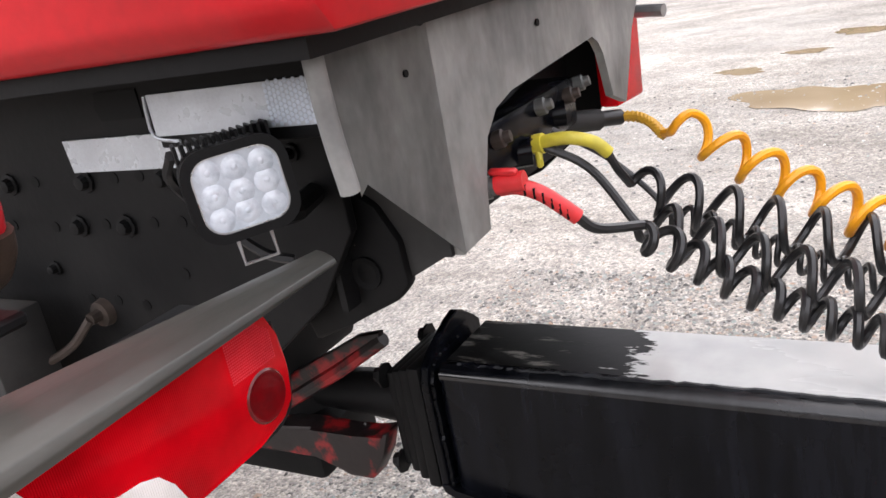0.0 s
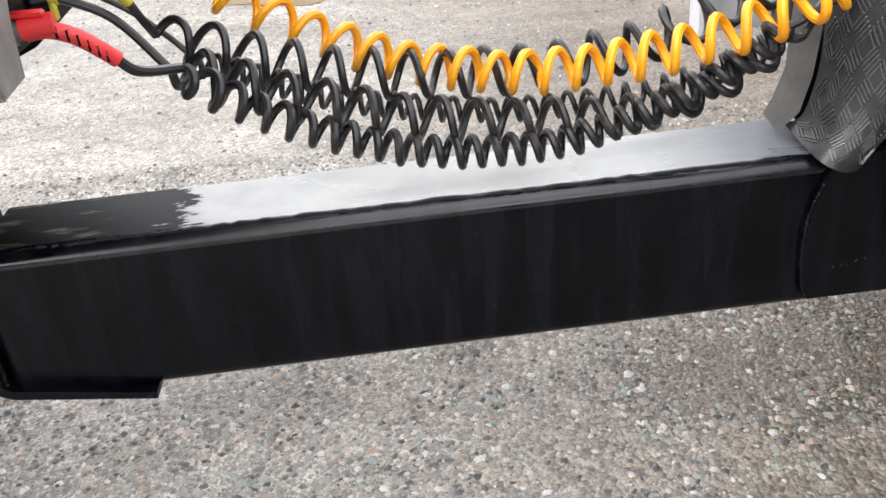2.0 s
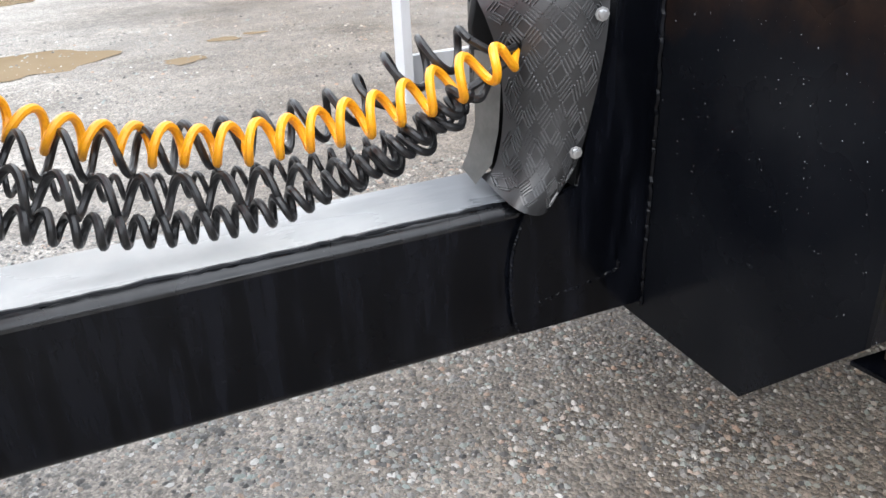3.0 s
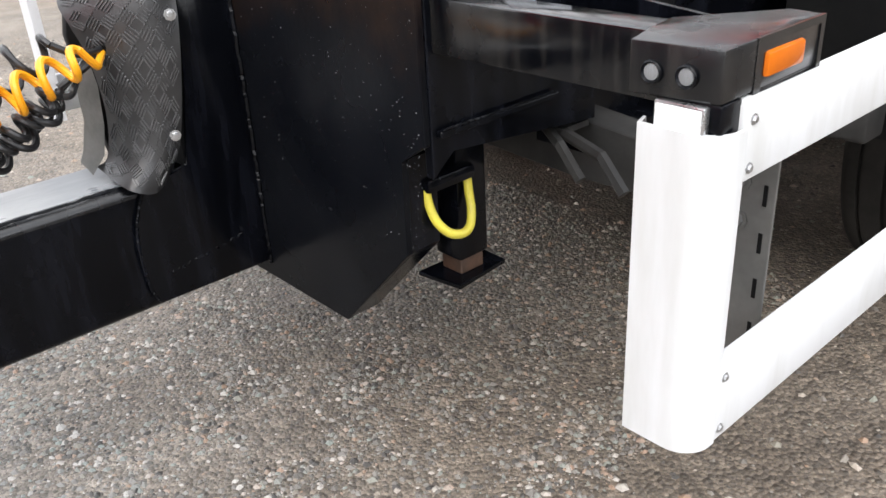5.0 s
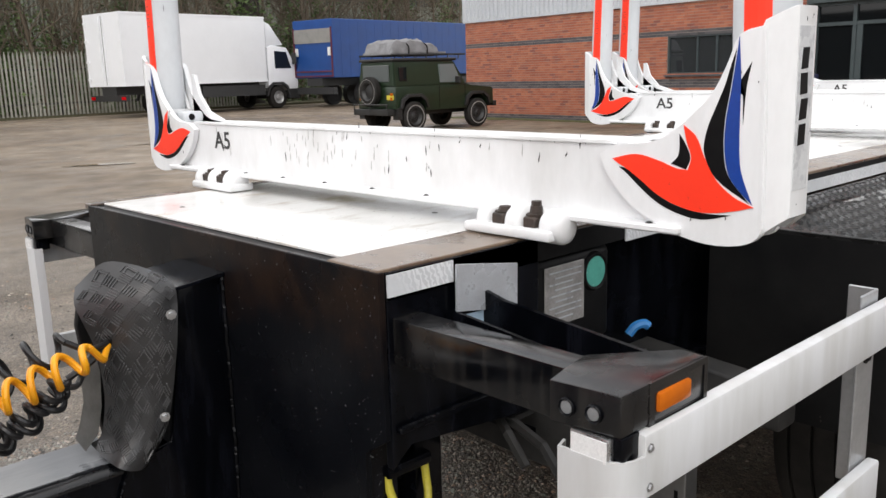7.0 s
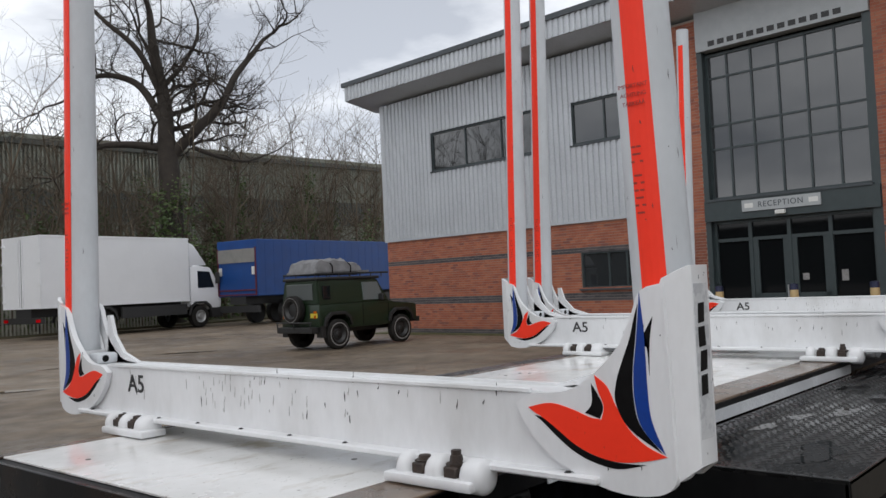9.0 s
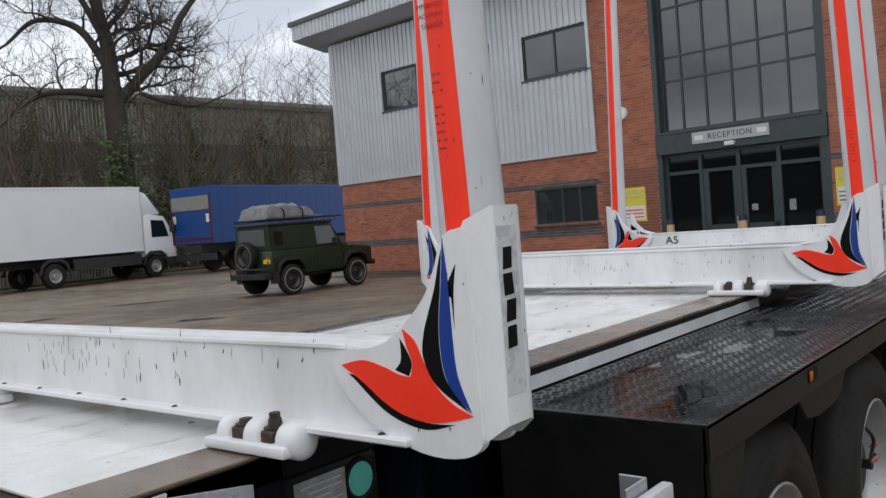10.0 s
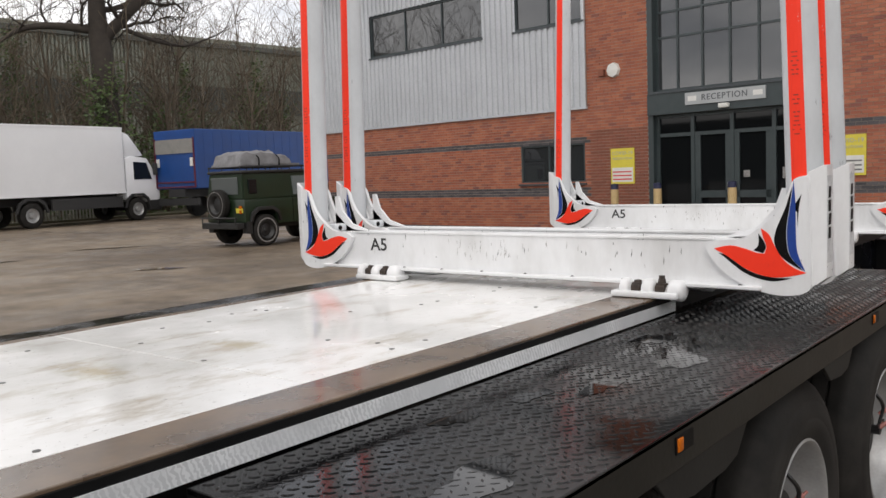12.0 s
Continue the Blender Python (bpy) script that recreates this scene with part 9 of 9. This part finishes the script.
bough(wd, [(0, -0.2, 0), (0.05, 1.2, 0), (0.15, 4.0, 0), (0.1, 7.0, 0), (0, 9.2, 0)], 0.68, 0.46, 12, 0, 0.01, 0)
trunk = wd.mesh("trunk", bark, oak)
wd = Wood()
for line, ra, rb, twigs, ln, dep in (
        ([(0, 9.0, 0), (-0.05, 11.2, 0.2), (-0.45, 13.6, 0.1), (-0.6, 15.6, 0)], 0.44, 0.16, 6, 1.9, 4),
        ([(0.3, 8.6, 0), (1.4, 9.7, -0.3), (2.7, 11.1, -0.4), (3.4, 12.5, -0.2), (4.6, 14.1, 0)], 0.30, 0.12, 8, 1.5, 4),
        ([(-0.2, 8.9, 0), (-1.8, 9.0, -0.3), (-3.1, 8.8, -0.6), (-4.2, 8.1, -0.8)], 0.22, 0.07, 6, 1.2, 3),
        ([(-0.1, 10.2, 0), (-1.3, 12.1, 0.3), (-3.1, 12.5, 0.5), (-4.4, 11.4, 0.4)], 0.22, 0.07, 8, 1.6, 4),
        ([(-0.2, 11.6, 0), (-1.2, 13.6, -0.4), (-2.6, 14.9, -0.5), (-3.6, 16.0, -0.3)], 0.18, 0.07, 6, 1.6, 4),
        ([(0.0, 12.0, 0), (0.9, 13.2, 0.5), (1.6, 14.6, 0.8), (1.7, 15.6, 0.9)], 0.14, 0.06, 4, 1.4, 4),
        ([(1.2, 8.9, -0.2), (2.4, 8.5, 0.2), (3.8, 8.3, 0.5), (5.0, 8.7, 0.7)], 0.12, 0.04, 6, 1.0, 3),
        ([(0.05, 10.6, 0), (0.5, 11.4, -0.5), (1.9, 12.0, -0.8)], 0.10, 0.04, 4, 1.2, 3)):
    bough(wd, line, ra, rb, 8, twigs, ln, dep)
wd.mesh("crown", bark, oak)


def leaf_cloud(centres, per, spread, size, rng):
    vs, fs = [], []
    for c in centres:
        for _ in range(per):
            p = c + Vector((rng.gauss(0, spread[0]), rng.gauss(0, spread[1]), rng.gauss(0, spread[2])))
            a, b = frame_axes(Vector((rng.gauss(0, 1), rng.gauss(0, 1), rng.gauss(0, 1))))
            s = size * rng.uniform(0.6, 1.3)
            n = len(vs)
            vs += [tuple(p + a * s), tuple(p + b * s * 0.6), tuple(p - a * s), tuple(p - b * s * 0.6)]
            fs.append((n, n + 1, n + 2, n + 3))
    return vs, fs


# belt of saplings and scrub
wd = Wood()
rng = random.Random(41)
stems = []
for i in range(210):
    x = -6 + i * 0.22 + rng.uniform(-0.4, 0.4)
    y = 36.8 + 0.02 * x + rng.uniform(-2.0, 5.5)
    h = rng.uniform(4.5, 7.5) if rng.random() < 0.45 else rng.uniform(8.0, 12.0)
    stems.append((x, y, h))
    base = Vector((x, y, 0))
    d = Vector((rng.gauss(0, 0.08), rng.gauss(0, 0.08), 1)).normalized()
    q = base
    r = rng.uniform(0.06, 0.14)
    for k in range(6):
        d = (d + Vector((rng.gauss(0, 0.10), rng.gauss(0, 0.10), 0.1))).normalized()
        e = q + d * h / 6
        wd.limb(q, e, r * (1 - k / 7), r * (1 - (k + 1) / 7), 4)
        if k > 0:
            for _ in range(3):
                sd = Vector((rng.gauss(0, 1), rng.gauss(0, 1), 0.8)).normalized()
                wd.grow(e, sd, h * rng.uniform(0.12, 0.22), r * 0.34 * (1 - k / 9), 2 if rng.random() < 0.3 else 1, rng, 0.3, 0.2, (2, 3))
        q = e
ob = wd.mesh("sapling_belt", twig, kind="stuff")
tagged(ob, "belt of bare brown saplings and scrub behind the yard", "trees")
cent = []
for x, y, h in stems:
    dense = rng.random()
    for k in range(44 if dense < 0.13 else 8 if dense < 0.5 else 0):
        cent.append(Vector((x, y, rng.uniform(0.3, h * (0.75 if dense < 0.13 else 0.6)))))
for k in range(44):
    cent.append(Vector((21.0 + rng.gauss(0, 0.6), 34.9, rng.uniform(0.5, 6.5))))
vs, fs = leaf_cloud(cent, 34, (0.26, 0.26, 0.5), 0.09, rng)
low = [Vector((-4 + k * 0.4, 35.4 + rng.uniform(-0.6, 3.0), rng.uniform(0.3, 2.4))) for k in range(110)]
v2, f2 = leaf_cloud(low, 60, (0.7, 0.7, 0.6), 0.10, rng)
n1 = len(vs)
stuff_mesh("ivy", vs + v2, fs + [tuple(i + n1 for i in f) for f in f2], ivy, "dark green ivy and bramble on the tree stems", "ivy")
# grass verge and moss at the fence foot
bm = B()
box(bm, -30, 60, 33.8, 61.5, 0.0, 0.29)
tagged(part("verge", bm, mat("rough_verge", (0.05, 0.055, 0.025), (0.09, 0.075, 0.045), rough=0.9, scale=1.5, fine=20, bump=0.6, dist=0.02)), "rough leafy verge below the trees", "verge", kind="structure")

# mossy strip along the office wall
bm = B()
rng = random.Random(19)
edge = [(u * 0.5 - 0.4, 0.55 + rng.uniform(-0.18, 0.25)) for u in range(26)]
prism(bm, [(-0.4, 0.0)] + [(u, -d) for u, d in edge] + [(12.1, 0.0)], "z", -0.02, 0.012)
bm.transform(office.matrix_basis)
tagged(part("moss_strip", bm, mat("moss_and_weeds", (0.10, 0.095, 0.030), (0.045, 0.055, 0.018), rough=0.9, scale=5, fine=40, bump=0.6, dist=0.01)), "mossy weedy strip along the foot of the brick wall", "verge", kind="structure")
bm = B()
prism(bm, [(-14.0, 30.0), (-2.0, 31.4), (8.0, 32.6), (8.0, 33.4), (-14.0, 32.0)], "z", 0.15, 0.213)
tagged(part("moss_strip", bm, mat("yellow_moss", (0.16, 0.14, 0.035), (0.07, 0.062, 0.03), rough=0.9, scale=2.5, fine=30, bump=0.5, dist=0.01)), "yellow-green mossy strip at the foot of the fence", "verge", kind="structure")


# ---- single bricks of the entrance pier ----
brick_me = {}
for a, b, z in NEAR_BRICKS:
    key = round(b - a, 3)
    if key not in brick_me:
        me = bpy.data.meshes.new("brick")
        vs = [(0, 0.012, 0), (key, 0.012, 0), (key, 0.012, 0.065), (0, 0.012, 0.065), (0, 0.003, 0), (key, 0.003, 0), (key, 0.003, 0.065), (0, 0.003, 0.065)]
        me.from_pydata(vs, [], [(4, 5, 6, 7), (0, 1, 5, 4), (1, 2, 6, 5), (2, 3, 7, 6), (3, 0, 4, 7)])
        me.materials.append(brick_red)
        brick_me[key] = me
    o = new("brick", brick_me[key])
    o.parent = wall
    o.location = (a, 0, z)
